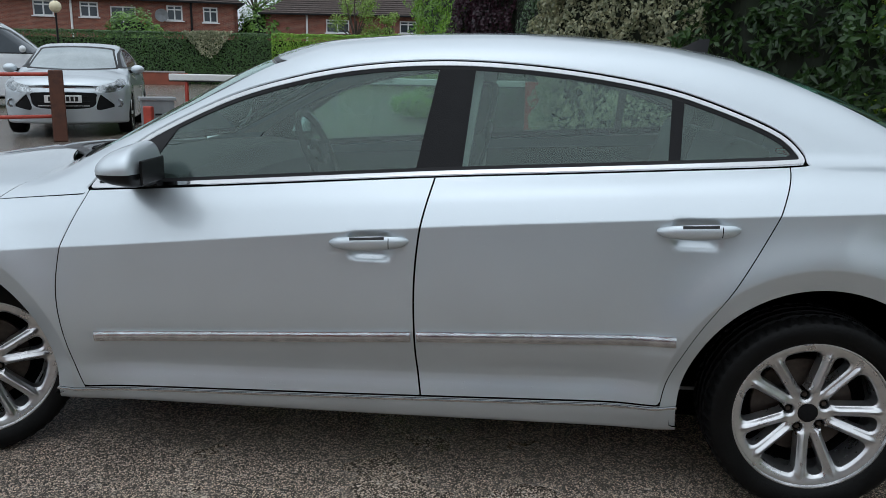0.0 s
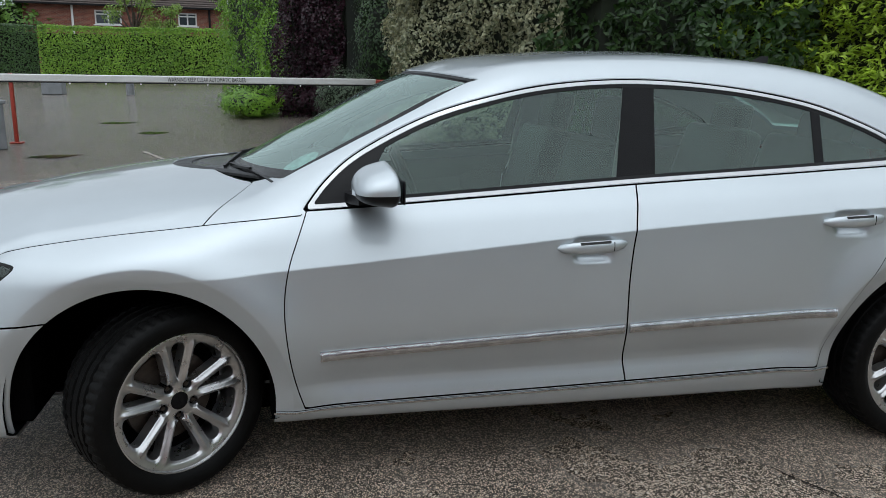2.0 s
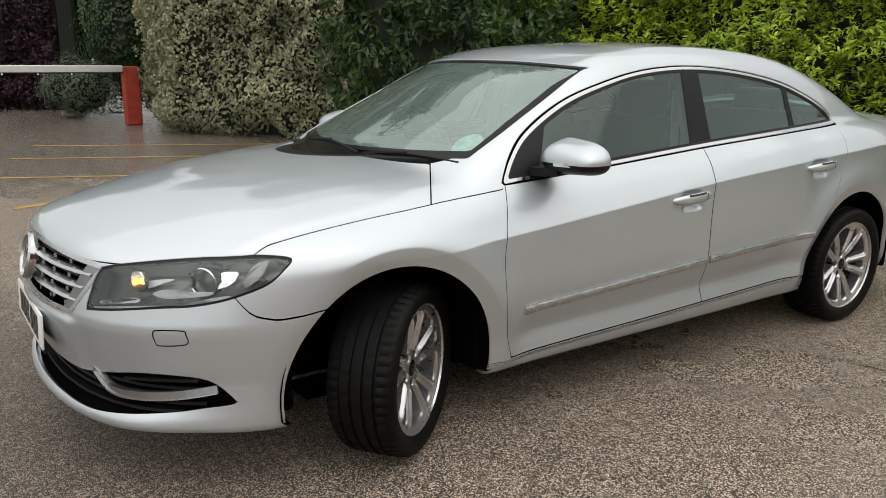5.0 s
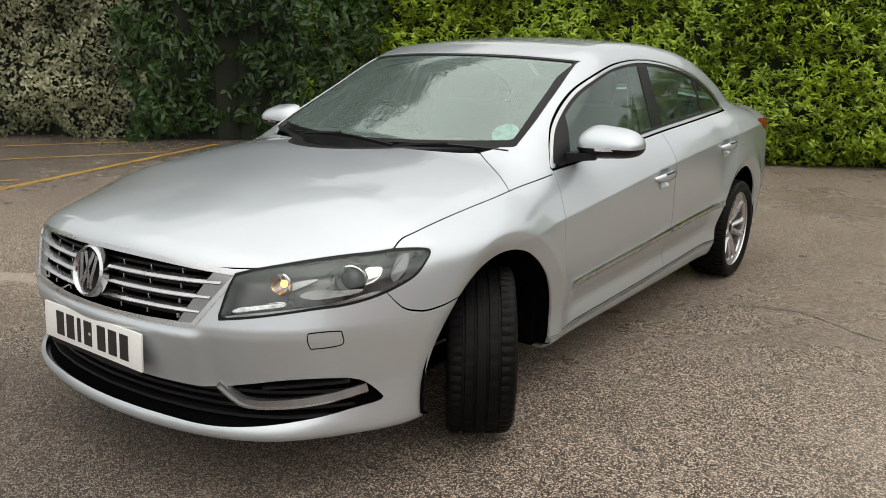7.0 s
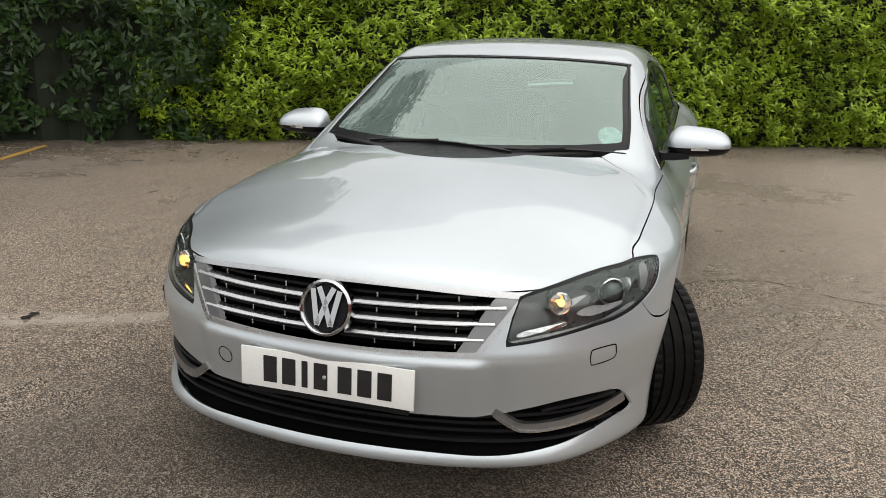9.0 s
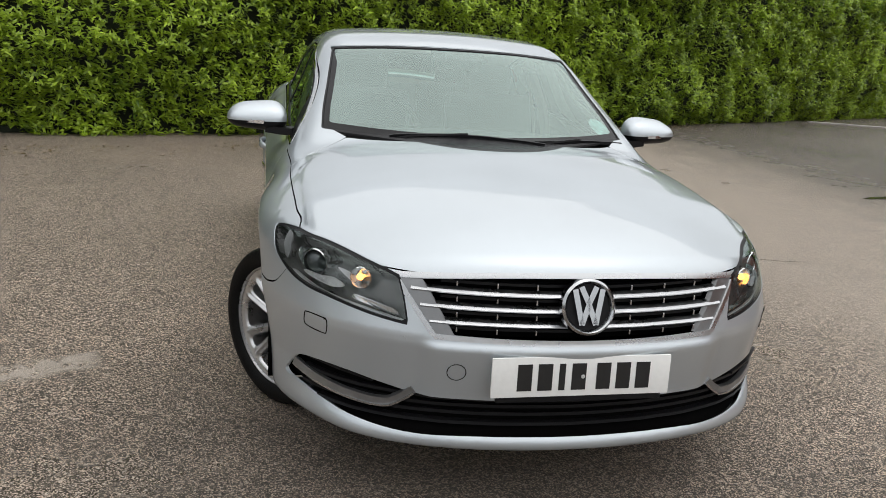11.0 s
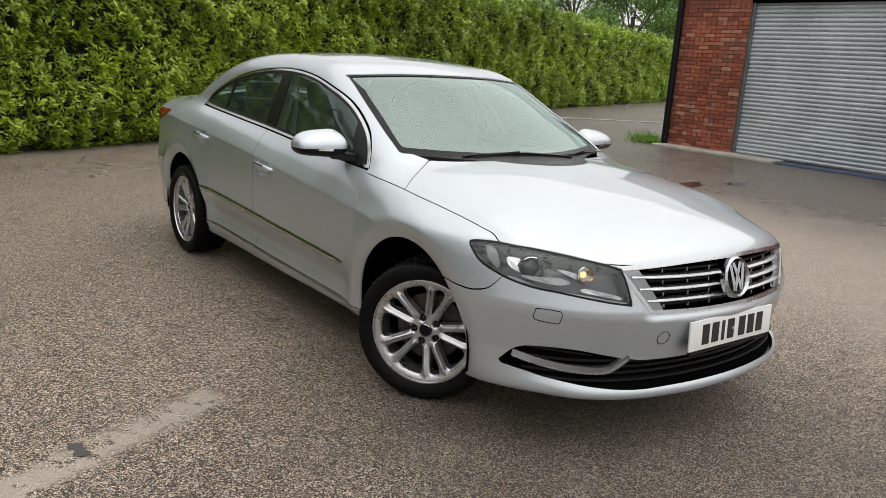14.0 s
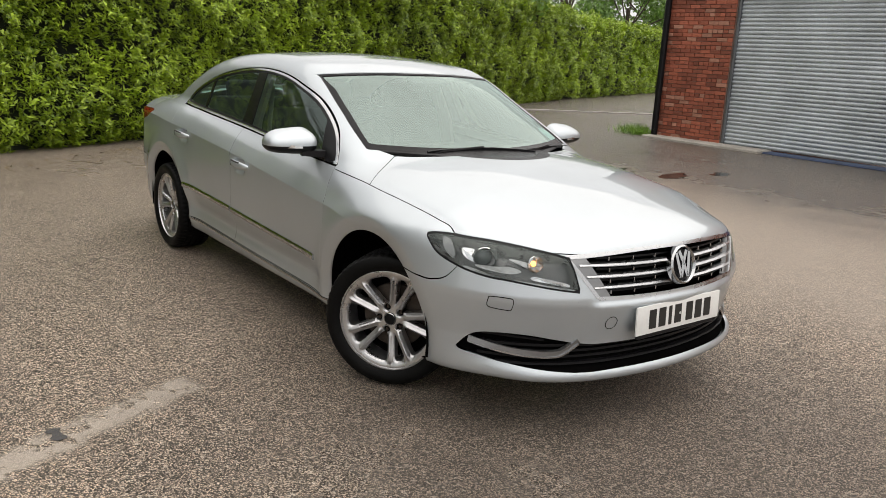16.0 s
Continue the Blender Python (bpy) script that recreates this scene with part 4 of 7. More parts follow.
def house(origin, along, length, eave, base, windows, label, deep=8.0, rise=2.6, pipes=()):
    """A brick house: a wall with windows let into it, a hipped tile roof, gutter and pipes."""
    a = math.degrees(math.atan2(along[1], along[0]))
    h = thing("house", label, "house", pose(origin[0], origin[1], base, 0, 0, a), "brick houses")
    ht = eave - base
    xs = sorted({0.0, length} | {w[0] for w in windows} | {w[1] for w in windows})
    front = FRONT
    for x0, x1 in zip(xs[:-1], xs[1:]):
        hole = [w for w in windows if w[0] <= x0 + 1e-6 and w[1] >= x1 - 1e-6]
        spans = [(0, ht)] if not hole else [(0, hole[0][2] - base), (hole[0][3] - base, ht)]
        for z0, z1 in spans:
            if z1 - z0 > 0.02:
                part("front_wall", box(x1 - x0, 0.28, z1 - z0, ((x0 + x1) / 2, 0.14 * front, z0)), FARBRICK, h, "red brick wall")
    part("side_wall", box(0.28, deep, ht, (0.14, deep / 2 * front, 0)), FARBRICK, h, "red brick wall")
    part("side_wall", box(0.28, deep, ht, (length - 0.14, deep / 2 * front, 0)), FARBRICK, h, "red brick wall")
    part("back_wall", box(length - 0.6, 0.28, ht, (length / 2, deep * front, 0)), FARBRICK, h, "red brick wall")
    rf = bmesh.new()
    o = 0.45
    c = [rf.verts.new((x, y * front, ht + z)) for x, y, z in ((-o, -o, 0), (length + o, -o, 0), (length + o, deep + o, 0), (-o, deep + o, 0), (deep * 0.45, deep / 2, rise), (length - deep * 0.45, deep / 2, rise))]
    for f in ((0, 1, 5, 4), (1, 2, 5), (2, 3, 4, 5), (3, 0, 4), (3, 2, 1, 0)):
        rf.faces.new([c[i] for i in f])
    part("roof", rf, ROOFTILE, h, "dark tiled hipped roof")
    n = int(rise / 0.16)
    for k in range(1, n):
        t = k / n
        x0, x1 = -o + (deep * 0.45 + o) * t, length + o - (deep * 0.45 + o) * t
        y, z = -o + (deep / 2 + o) * t, ht + rise * t
        part("tile_course", box(x1 - x0, 0.10, 0.035, ((x0 + x1) / 2, y * front, z + 0.005)), ROOFTILE, h)
    part("gutter", box(length + 0.9, 0.12, 0.12, (length / 2, -0.48 * front, ht - 0.06), 0.01), BLACK, h)
    for x0, x1, z0, z1 in windows:
        w = new("window")
        w.parent = h
        z0, z1 = z0 - base, z1 - base
        yw = 0.10 * front
        part("pane", box(x1 - x0, 0.02, z1 - z0, ((x0 + x1) / 2, yw + 0.03 * front, z0)), DARKPANE, w)
        t = 0.09
        for fx in (x0 + t / 2, (x0 + x1) / 2, x1 - t / 2):
            part("frame", box(t, 0.08, z1 - z0, (fx, yw, z0), 0.006), UPVC, w)
        for fz in (z0, z1 - t, z0 + (z1 - z0) * 0.68):
            part("frame", box(x1 - x0, 0.076, t * 0.9, ((x0 + x1) / 2, yw, fz), 0.006), UPVC, w)
        part("sill", box(x1 - x0 + 0.2, 0.18, 0.07, ((x0 + x1) / 2, -0.03 * front, z0 - 0.07), 0.008), UPVC, w)
    for x, mt in pipes:
        part("downpipe", tube(0.07, (x, -0.10 * front, 0), (x, -0.10 * front, ht), 8), mt, h)
    return h


FRONT = -1
house((-19.06, 51.0), (-0.908, -0.419), 16.5, 5.76, 0.60, [(1.3, 2.25, 4.50, 5.50), (3.55, 4.55, 4.55, 5.53), (6.45, 8.0, 3.15, 5.35), (8.7, 9.8, 4.60, 5.55), (11.3, 12.5, 4.60, 5.55)], "red brick house with white windows and tiled roof", pipes=((3.0, BLACK), (10.3, UPVC)))
FRONT = 1
house((-17.39, 51.8), (0.978, 0.21), 12.7, 5.22, 0.60, [(4.1, 5.7, 4.04, 4.94), (9.2, 10.4, 4.09, 4.94)], "red brick house with a dark tiled roof", pipes=((2.8, UPVC), (11.2, BLACK)))
dish = turned([(0.001, 0.10), (0.2, 0.07), (0.34, 0.02), (0.42, -0.06), (0.40, -0.06), (0.001, 0.06)], 24)
bmesh.ops.transform(dish, matrix=pose(-23.3, 48.55, 4.85, 12, 0, 25), verts=dish.verts)
tagged(part("satellite_dish", dish, GREYBOX, None, "", True), "pale grey satellite dish on the house wall", "satellite dish")
brick_rows(X_DOOR, X_CORNER, 0.05, 4.35, wall_1, 300, 1)
brick_rows(X_JAMB - 9.4, X_JAMB, 0.05, 4.35, wall_2, 0, 2)

# ---- the silver saloon: one skin, cut into its panels ----
char_line = hermite([-2.4, -1.5, -0.9, -0.35, 0.2, 0.78, 1.24, 1.5, 2.5], [0.70, 0.715, 0.749, 0.797, 0.847, 0.885, 0.914, 0.928, 0.945])
edge_line = hermite([-2.4, -1.9, -1.76, -1.687, -1.598, -1.42, -1.16, -0.875, -0.23, 0.23, 0.9, 1.28, 1.6, 2.0, 2.45], [0.55, 0.737, 0.797, 0.823, 0.838, 0.862, 0.889, 0.912, 0.958, 0.987, 1.023, 1.043, 1.035, 1.0, 0.955])
mid_line = hermite([-2.45, -2.28, -2.15, -1.9, -1.6, -1.3, -1.1, -0.8, 0.0, 1.3, 1.6, 1.9, 2.3, 2.5], [0.74, 0.795, 0.845, 0.905, 0.955, 0.99, 1.0, 0.96, 0.99, 1.05, 1.075, 1.08, 1.055, 1.01])
plan_line = hermite([-2.4, -1.9, -1.36, -0.9, 0.0, 0.9, 1.36, 1.8, 2.2, 2.5], [0.86, 0.878, 0.893, 0.886, 0.893, 0.893, 0.896, 0.868, 0.805, 0.72])
flank = hermite([0.15, 0.235, 0.285, 0.328, 0.370, 0.378, 0.388, 0.44, 0.50, 0.56, 0.62, 0.70, 0.80, 0.90, 1.1], [-0.052, -0.034, -0.0195, -0.0235, -0.0322, -0.0326, -0.0308, -0.0130, 0.003, 0.009, 0.0105, 0.0095, 0.0065, 0.004, 0.004])
flank_plain = hermite([0.15, 0.235, 0.285, 0.36, 0.44, 0.50, 0.56, 0.62, 0.70, 0.80, 1.1], [-0.052, -0.030, -0.017, -0.0125, -0.005, 0.003, 0.009, 0.0100, 0.0065, 0.001, -0.002])
roof_line = hermite([-1.6, -1.12, -0.80, -0.47, -0.30, 0.0, 0.35, 0.7, 1.0, 1.25, 1.5, 1.7, 1.9, 2.2], [0.76, 1.00, 1.168, 1.335, 1.388, 1.421, 1.434, 1.424, 1.392, 1.343, 1.262, 1.173, 1.075, 0.91])
AXLE, HUB, R_ARCH = 1.3555, 0.322, 0.386


def smax(a, b, k):
    h = np.maximum(k - np.abs(a - b), 0) / k
    return np.maximum(a, b) + h * h * k * 0.25


def car_field(p):
    """Signed field of the saloon's outer skin: negative inside."""
    x, q, z = p[:, 0], np.abs(p[:, 1]), p[:, 2]
    zc, ze = char_line(x), edge_line(x)
    t = np.clip((z - zc) / np.maximum(ze - zc, 0.08), 0, 1.6 - 0.58 * step(-1.0, -1.3, x))
    fold = 0.82 * step(-1.45, -0.95, x)
    amount = step(-1.0, -0.72, x) * step(1.04, 0.78, x)
    zl = np.minimum(z - 0.0205 * np.clip(x + 0.4, -0.6, 1.4) * step(0.52, 0.42, z), zc)
    w = plan_line(x) + flank(zl) * amount + flank_plain(zl) * (1 - amount) - (fold * t + (1 - fold) * t * t) * 0.092
    for ax in (-AXLE, AXLE):
        r = np.hypot(x - ax, z - HUB)
        w = w + (0.020 * np.where(r > 0.448, np.exp(-(((r - 0.448) / 0.085) ** 2)), 1 - 1.1 * np.clip((0.448 - r) / 0.062, 0, 1.2))) * step(0.18, 0.36, z) * step(0.9, 0.6, r)
    for hx, hz in ((0.055, 0.789), (0.985, 0.855)):
        w = w - 0.019 * np.exp(-(((x - hx) / 0.058) ** 6) - ((z - hz) / 0.036) ** 6)
    yc = 0.49 + 0.235 * (x + 2.1) - 0.09 * (x + 2.1) ** 2
    hood = 0.75 * (q / 0.8) ** 2.3 + 0.25 * smax(0.34 * (q / yc) ** 2, 0.34 + 0.66 * (q - yc) / np.maximum(0.80 - yc, 0.08), 0.12)
    lid = (q / 0.8) ** 2.4
    k = step(-1.15, -0.95, x)
    zm = mid_line(x)
    top = z - (zm - (zm - ze) * (hood * (1 - k) + lid * k))
    nose_x = -2.305 + 0.3 * q**2 + 0.65 * q**6
    lean = np.maximum(z - 0.585, 0)
    under = np.maximum(0.565 - z, 0)
    nose_x = nose_x + lean * (0.16 + 0.5 * q * q) + 0.22 * np.minimum(under, 0.16) - 0.046 * step(0.342, 0.280, z) * step(0.88, 0.62, q)
    nose_x = nose_x - 0.014 * step(0.47, 0.41, q) * step(0.585, 0.55, z) * step(0.36, 0.40, z)
    front = (nose_x - x) / np.sqrt(1 + (0.6 * q + 3.9 * q**5) ** 2)
    rear = x - (2.44 - 0.22 * q**2 - 0.5 * q**6 - 0.25 * np.maximum(0.55 - z, 0) - 0.10 * np.maximum(z - 0.6, 0))
    f = smax(q - w, top, 0.075)
    f = smax(f, front, 0.05)
    f = smax(f, rear, 0.09)
    f = smax(f, (0.238 + 0.012 * step(-1.7, -2.1, x)) - z, 0.025)
    bow = np.where(x < 0.5, -0.43 * step(0.3, -0.5, x), 0.22 * step(0.8, 1.4, x))
    xe = x + bow * q * q
    g = 0.80 - 0.42 * (z - 0.92) + 0.012 - 0.10 * np.maximum(x - 0.9, 0) ** 2 - 0.02 * step(-0.2, -0.9, x)
    roof = (z - (roof_line(xe) - 0.035 * (q / 0.6) ** 2 * step(-0.9, -0.2, x))) / (1 + 0.14 * step(-0.2, -0.5, x))
    c = smax((q - g) / 1.085, roof, 0.10)
    c = smax(c, 0.8 - z, 0.05)
    return -smax(-f, -c, 0.035)


def field_normal(p, field=car_field):
    e, out = 0.004, []
    for a in range(3):
        d = np.zeros(3)
        d[a] = e
        out.append((field(p + d) - field(p - d)) / (2 * e))
    n = np.stack(out, 1)
    return n, np.linalg.norm(n, axis=1, keepdims=True)


def onto_skin(p, rounds=3, field=car_field):
    for _ in range(rounds):
        n, ln = field_normal(p, field)
        p = p - n * (field(p)[:, None] / np.maximum(ln**2, 0.05))
    return p


def surface_net(field, lo, hi, cell):
    """Quads round the zero of a field, by surface nets."""
    ax = [np.arange(a, b + cell, cell) for a, b in zip(lo, hi)]
    nx, ny, nz = (len(a) for a in ax)
    val = np.empty((nx, ny, nz))
    yy, zz = np.meshgrid(ax[1], ax[2], indexing="ij")
    for i in range(0, nx, 20):
        xs = ax[0][i:i + 20]
        pts = np.stack([np.repeat(xs, ny * nz), np.tile(yy.ravel(), len(xs)), np.tile(zz.ravel(), len(xs))], 1)
        val[i:i + 20] = field(pts).reshape(len(xs), ny, nz)
    s = val < 0
    cells = np.zeros((nx - 1, ny - 1, nz - 1), int)
    for i in (0, 1):
        for j in (0, 1):
            for k in (0, 1):
                cells += s[i:nx - 1 + i, j:ny - 1 + j, k:nz - 1 + k]
    mixed_cells = np.argwhere((cells > 0) & (cells < 8))
    index = -np.ones(cells.shape, int)
    index[tuple(mixed_cells.T)] = np.arange(len(mixed_cells))
    verts = np.array(lo) + (mixed_cells + 0.5) * cell
    quads = []
    for a in range(3):
        b, c = (a + 1) % 3, (a + 2) % 3
        n0 = [slice(None)] * 3
        n1 = [slice(None)] * 3
        n0[a], n1[a] = slice(0, -1), slice(1, None)
        flip = s[tuple(n0)] != s[tuple(n1)]
        e = np.argwhere(flip)
        e = e[(e[:, b] > 0) & (e[:, c] > 0) & (e[:, b] < s.shape[b] - 1) & (e[:, c] < s.shape[c] - 1)]
        db, dc = np.eye(3, dtype=int)[b], np.eye(3, dtype=int)[c]
        corner = [e - db - dc, e - dc, e, e - db]
        q = np.stack([index[tuple(k.T)] for k in corner], 1)
        inner = s[tuple(n0)][tuple(e.T)]
        q[~inner] = q[~inner][:, ::-1]
        quads.append(q)
    quads = np.concatenate(quads)
    return verts, quads[(quads >= 0).all(1)]


class Skin:
    """A sheet of polygons that can be cut along curves."""

    def __init__(self, verts, faces):
        self.v = [tuple(p) for p in verts]
        self.cuts = {}
        self.faces = [tuple(f) for f in faces]

    def cut(self, faces, measure_at):
        """Splits faces along the zero of a function of the vertices; gives those below and those above."""
        p = np.array(self.v)
        val = list(measure_at(p))
        self.cuts = {}
        below, above = [], []
        for f in faces:
            s = [val[i] > 0 for i in f]
            if all(s):
                above.append(f)
            elif not any(s):
                below.append(f)
            else:
                lo, hi = [], []
                for k in range(len(f)):
                    a, b = f[k], f[(k + 1) % len(f)]
                    (hi if val[a] > 0 else lo).append(a)
                    if (val[a] > 0) != (val[b] > 0):
                        key = (min(a, b), max(a, b))
                        if key not in self.cuts:
                            w = val[a] / (val[a] - val[b])
                            self.v.append(tuple(self.v[a][i] + (self.v[b][i] - self.v[a][i]) * w for i in range(3)))
                            val.append(0.0)
                            self.cuts[key] = len(self.v) - 1
                        lo.append(self.cuts[key])
                        hi.append(self.cuts[key])
                if len(lo) > 2:
                    below.append(tuple(lo))
                if len(hi) > 2:
                    above.append(tuple(hi))
        return below, above


verts0, quads0 = surface_net(car_field, (-2.46, -1.0, 0.14), (2.52, 1.0, 1.53), 0.0155)
verts0 = onto_skin(verts0, 5)
SK = Skin(verts0, quads0)
saloon = thing("saloon_car", "silver four-door saloon car, wet with rain, standing on damp asphalt", "car")


def q_of(p):
    return np.abs(p[:, 1])


def shown_panel(name, faces, material, label="", sink=0.0, rim=0.012, parent=None, skin=None, field=car_field):
    """Links faces of the skin as a panel with turned-in edges."""
    if not faces:
        return None
    skin = skin or SK
    used = sorted({i for f in faces for i in f})
    at = {k: i for i, k in enumerate(used)}
    p = onto_skin(np.array([skin.v[i] for i in used]), 2, field)
    n, ln = field_normal(p, field)
    n = n / np.maximum(ln, 1e-6)
    p = p - n * sink
    fs = [tuple(at[i] for i in f) for f in faces]
    if rim:
        seen = {}
        for f in fs:
            for k in range(len(f)):
                e = (f[k], f[(k + 1) % len(f)])
                if (e[1], e[0]) in seen:
                    del seen[(e[1], e[0])]
                else:
                    seen[e] = True
        ids = sorted({i for e in seen for i in e})
        low = {k: len(p) + j for j, k in enumerate(ids)}
        p = np.concatenate([p, p[ids] - n[ids] * rim])
        n = np.concatenate([n, n[ids]])
        fs += [(b, a, low[a], low[b]) for a, b in seen]
    return link(name, p, fs, material, parent or saloon, label, n)


def by_side(faces):
    """Faces on the left (-y) and on the right."""
    left = [f for f in faces if SK.v[f[0]][1] < 0]
    right = [f for f in faces if SK.v[f[0]][1] >= 0]
    return left, right


def islands(faces):
    """Parts faces into runs that hang together."""
    root = {}

    def top_of(i):
        while root[i] != i:
            root[i] = root[root[i]]
            i = root[i]
        return i
    for f in faces:
        for i in f:
            root.setdefault(i, i)
        for i in f[1:]:
            root[top_of(i)] = top_of(f[0])
    runs = {}
    for f in faces:
        runs.setdefault(top_of(f[0]), []).append(f)
    return list(runs.values())


def within(poly, plane):
    """A cutting function: signed distance inside an outline seen in a plane, for skin that a test admits."""
    def fn(p):
        q = q_of(p)
        if plane == "side":
            return np.where(q > 0.42, inside(poly, p[:, 0], p[:, 2]), -0.2)
        if plane == "screen":
            return np.where((p[:, 0] < 0.1), inside(poly, p[:, 1], p[:, 2]), -0.2)
        if plane == "back":
            return np.where((p[:, 0] > 0.7) & (p[:, 0] < 1.80), inside(poly, p[:, 1], p[:, 2]), -0.2)
        if plane == "round":
            return np.where(p[:, 0] < -1.45, inside(poly, q + p[:, 0] + 2.3, p[:, 2]), -0.2)
        if plane == "nose":
            return np.where(p[:, 0] < -1.9, inside(poly, p[:, 1], p[:, 2]), -0.2)
    return fn


def seam(faces, fn, half=0.003):
    """Cuts faces along a curve and takes out the joint between the two sides."""
    below, rest = SK.cut(faces, lambda p: fn(p) + half)
    joint, above = SK.cut(rest, lambda p: fn(p) - half)
    JOINTS.extend(joint)
    return below, above


JOINTS = []
body = SK.faces
arch_edge = lambda p: np.where(q_of(p) > 0.6, np.minimum(np.hypot(p[:, 0] - AXLE, p[:, 2] - HUB), np.hypot(p[:, 0] + AXLE, p[:, 2] - HUB)) - 0.448, 1.0)
# edges laid along the creases, so that they stay crisp
for crease in (arch_edge, lambda p: np.where(q_of(p) > 0.7, p[:, 2] - char_line(p[:, 0]), 1.0), lambda p: np.where((q_of(p) > 0.7) & (np.abs(p[:, 0]) < 1.0), p[:, 2] - 0.379 - 0.0205 * (p[:, 0] + 0.4), 1.0),
               lambda p: np.where(p[:, 0] < -1.7, p[:, 2] - 0.575, 1.0)):
    for d in (-0.004, 0.004):
        low, high = SK.cut(body, lambda p: crease(p) + d)
        body = low + high
# wheel arches
for ax in (-AXLE, AXLE):
    _, body = SK.cut(body, lambda p: np.where(q_of(p) > 0.5, np.hypot((p[:, 0] - ax) * (0.985 if ax < 0 else 1.0), p[:, 2] - HUB) - R_ARCH, 0.2))
# side windows: gap, bright trim, rubber, then panes and pillars
WINDOW = rounded([(-0.872, 0.912), (-0.872, 0.912), (-0.794, 1.007), (-0.677, 1.097), (-0.451, 1.207), (-0.238, 1.271), (-0.024, 1.311), (0.226, 1.329), (0.472, 1.321), (0.714, 1.294), (0.933, 1.251), (1.114, 1.19), (1.242, 1.132), (1.30, 1.08), (1.31, 1.05), (1.29, 1.038), (0.904, 1.016), (0.616, 1.001), (0.229, 0.981), (-0.229, 0.952), (-0.622, 0.926)], 6)
body, opening = SK.cut(body, within(WINDOW, "side"))
ring = lambda d: (lambda p: within(WINDOW, "side")(p) - d)
gap, opening = SK.cut(opening, ring(0.008))
bright, opening = SK.cut(opening, ring(0.0185))
rubber, opening = SK.cut(opening, ring(0.030))
pillar_at = lambda x0, z0, x1, z1: (lambda p: p[:, 0] - (x0 + (x1 - x0) * (p[:, 2] - z0) / (z1 - z0)))
sail, opening = SK.cut(opening, pillar_at(-0.70, 0.93, -0.60, 1.10))
front_pane, opening = SK.cut(opening, pillar_at(0.172, 0.999, 0.23, 1.306))
b_pillar, opening = SK.cut(opening, pillar_at(0.311, 1.004, 0.341, 1.308))
rear_pane, opening = SK.cut(opening, pillar_at(0.916, 1.031, 0.93, 1.243))
divider, quarter_pane = SK.cut(opening, pillar_at(0.950, 1.032, 0.964, 1.232))
# windscreen, scuttle and rear screen
SCREEN_EDGE = rounded([(-0.668, 1.0), (-0.668, 1.0), (-0.655, 1.08), (-0.632, 1.16), (-0.608, 1.25), (-0.592, 1.305), (-0.57, 1.325), (-0.30, 1.345), (0.0, 1.35), (0.30, 1.345), (0.57, 1.325), (0.592, 1.305), (0.608, 1.25), (0.632, 1.16), (0.655, 1.08), (0.668, 1.0), (0.668, 1.0), (0.4, 0.99), (0.0, 0.985), (-0.4, 0.99)], 6)
body, glazed = SK.cut(body, within(SCREEN_EDGE, "screen"))
screen_rim, glazed = SK.cut(glazed, lambda p: within(SCREEN_EDGE, "screen")(p) - 0.006)
screen_band, glazed = SK.cut(glazed, lambda p: within(SCREEN_EDGE, "screen")(p) - 0.010 - 0.020 * np.clip((1.31 - p[:, 2]) / 0.05, 0, 1))
screen_foot, screen_glass = SK.cut(glazed, lambda p: p[:, 2] - 1.014)
BACK_EDGE = rounded([(-0.655, 1.09), (-0.655, 1.09), (-0.632, 1.137), (-0.617, 1.18), (-0.600, 1.237), (-0.565, 1.300), (-0.50, 1.335), (0.0, 1.350), (0.50, 1.335), (0.565, 1.300), (0.600, 1.237), (0.617, 1.18), (0.632, 1.137), (0.655, 1.09), (0.655, 1.09), (0.0, 1.075)], 6)
body, back_glass = SK.cut(body, within(BACK_EDGE, "back"))
# lamps, grille, lower intake
LAMP = rounded([(0.572, 0.611), (0.572, 0.611), (0.612, 0.69), (0.650, 0.742), (0.650, 0.742), (0.73, 0.755), (0.87, 0.767), (1.06, 0.777), (1.2, 0.782), (1.33, 0.785), (1.43, 0.780), (1.455, 0.768), (1.43, 0.742), (1.39, 0.712), (1.33, 0.69), (1.21, 0.663), (1.08, 0.648), (0.963, 0.643), (0.84, 0.634), (0.706, 0.622)], 6)
GRILLE = rounded([(-0.425, 0.583), (-0.425, 0.583), (-0.540, 0.748), (-0.540, 0.748), (-0.25, 0.772), (0, 0.778), (0.25, 0.772), (0.540, 0.748), (0.540, 0.748), (0.425, 0.583), (0.425, 0.583), (0.2, 0.577), (0, 0.575), (-0.2, 0.577)], 6)
INTAKE = rounded([(-0.3, 0.398), (0.3, 0.398), (0.55, 0.401), (0.68, 0.418), (0.83, 0.435), (1.0, 0.436), (1.14, 0.418), (1.235, 0.355), (1.23, 0.338), (1.10, 0.328), (0.96, 0.317), (0.57, 0.294), (0.3, 0.296), (0.0, 0.297), (-0.3, 0.297)], 6)
body, lamp_hole = SK.cut(body, within(LAMP, "round"))
lamp_rim, lamp_lens = SK.cut(lamp_hole, lambda p: within(LAMP, "round")(p) - 0.007)
body, grille_hole = SK.cut(body, within(GRILLE, "nose"))
body, intake_hole = SK.cut(body, within(INTAKE, "round"))
# bonnet and scuttle
bonnet_side = hermite([-2.4, -1.9, -1.785, -1.748, -1.687, -1.598, -1.42, -1.23, -1.04, -0.886], [0.750, 0.768, 0.784, 0.801, 0.817, 0.831, 0.853, 0.870, 0.887, 0.901])


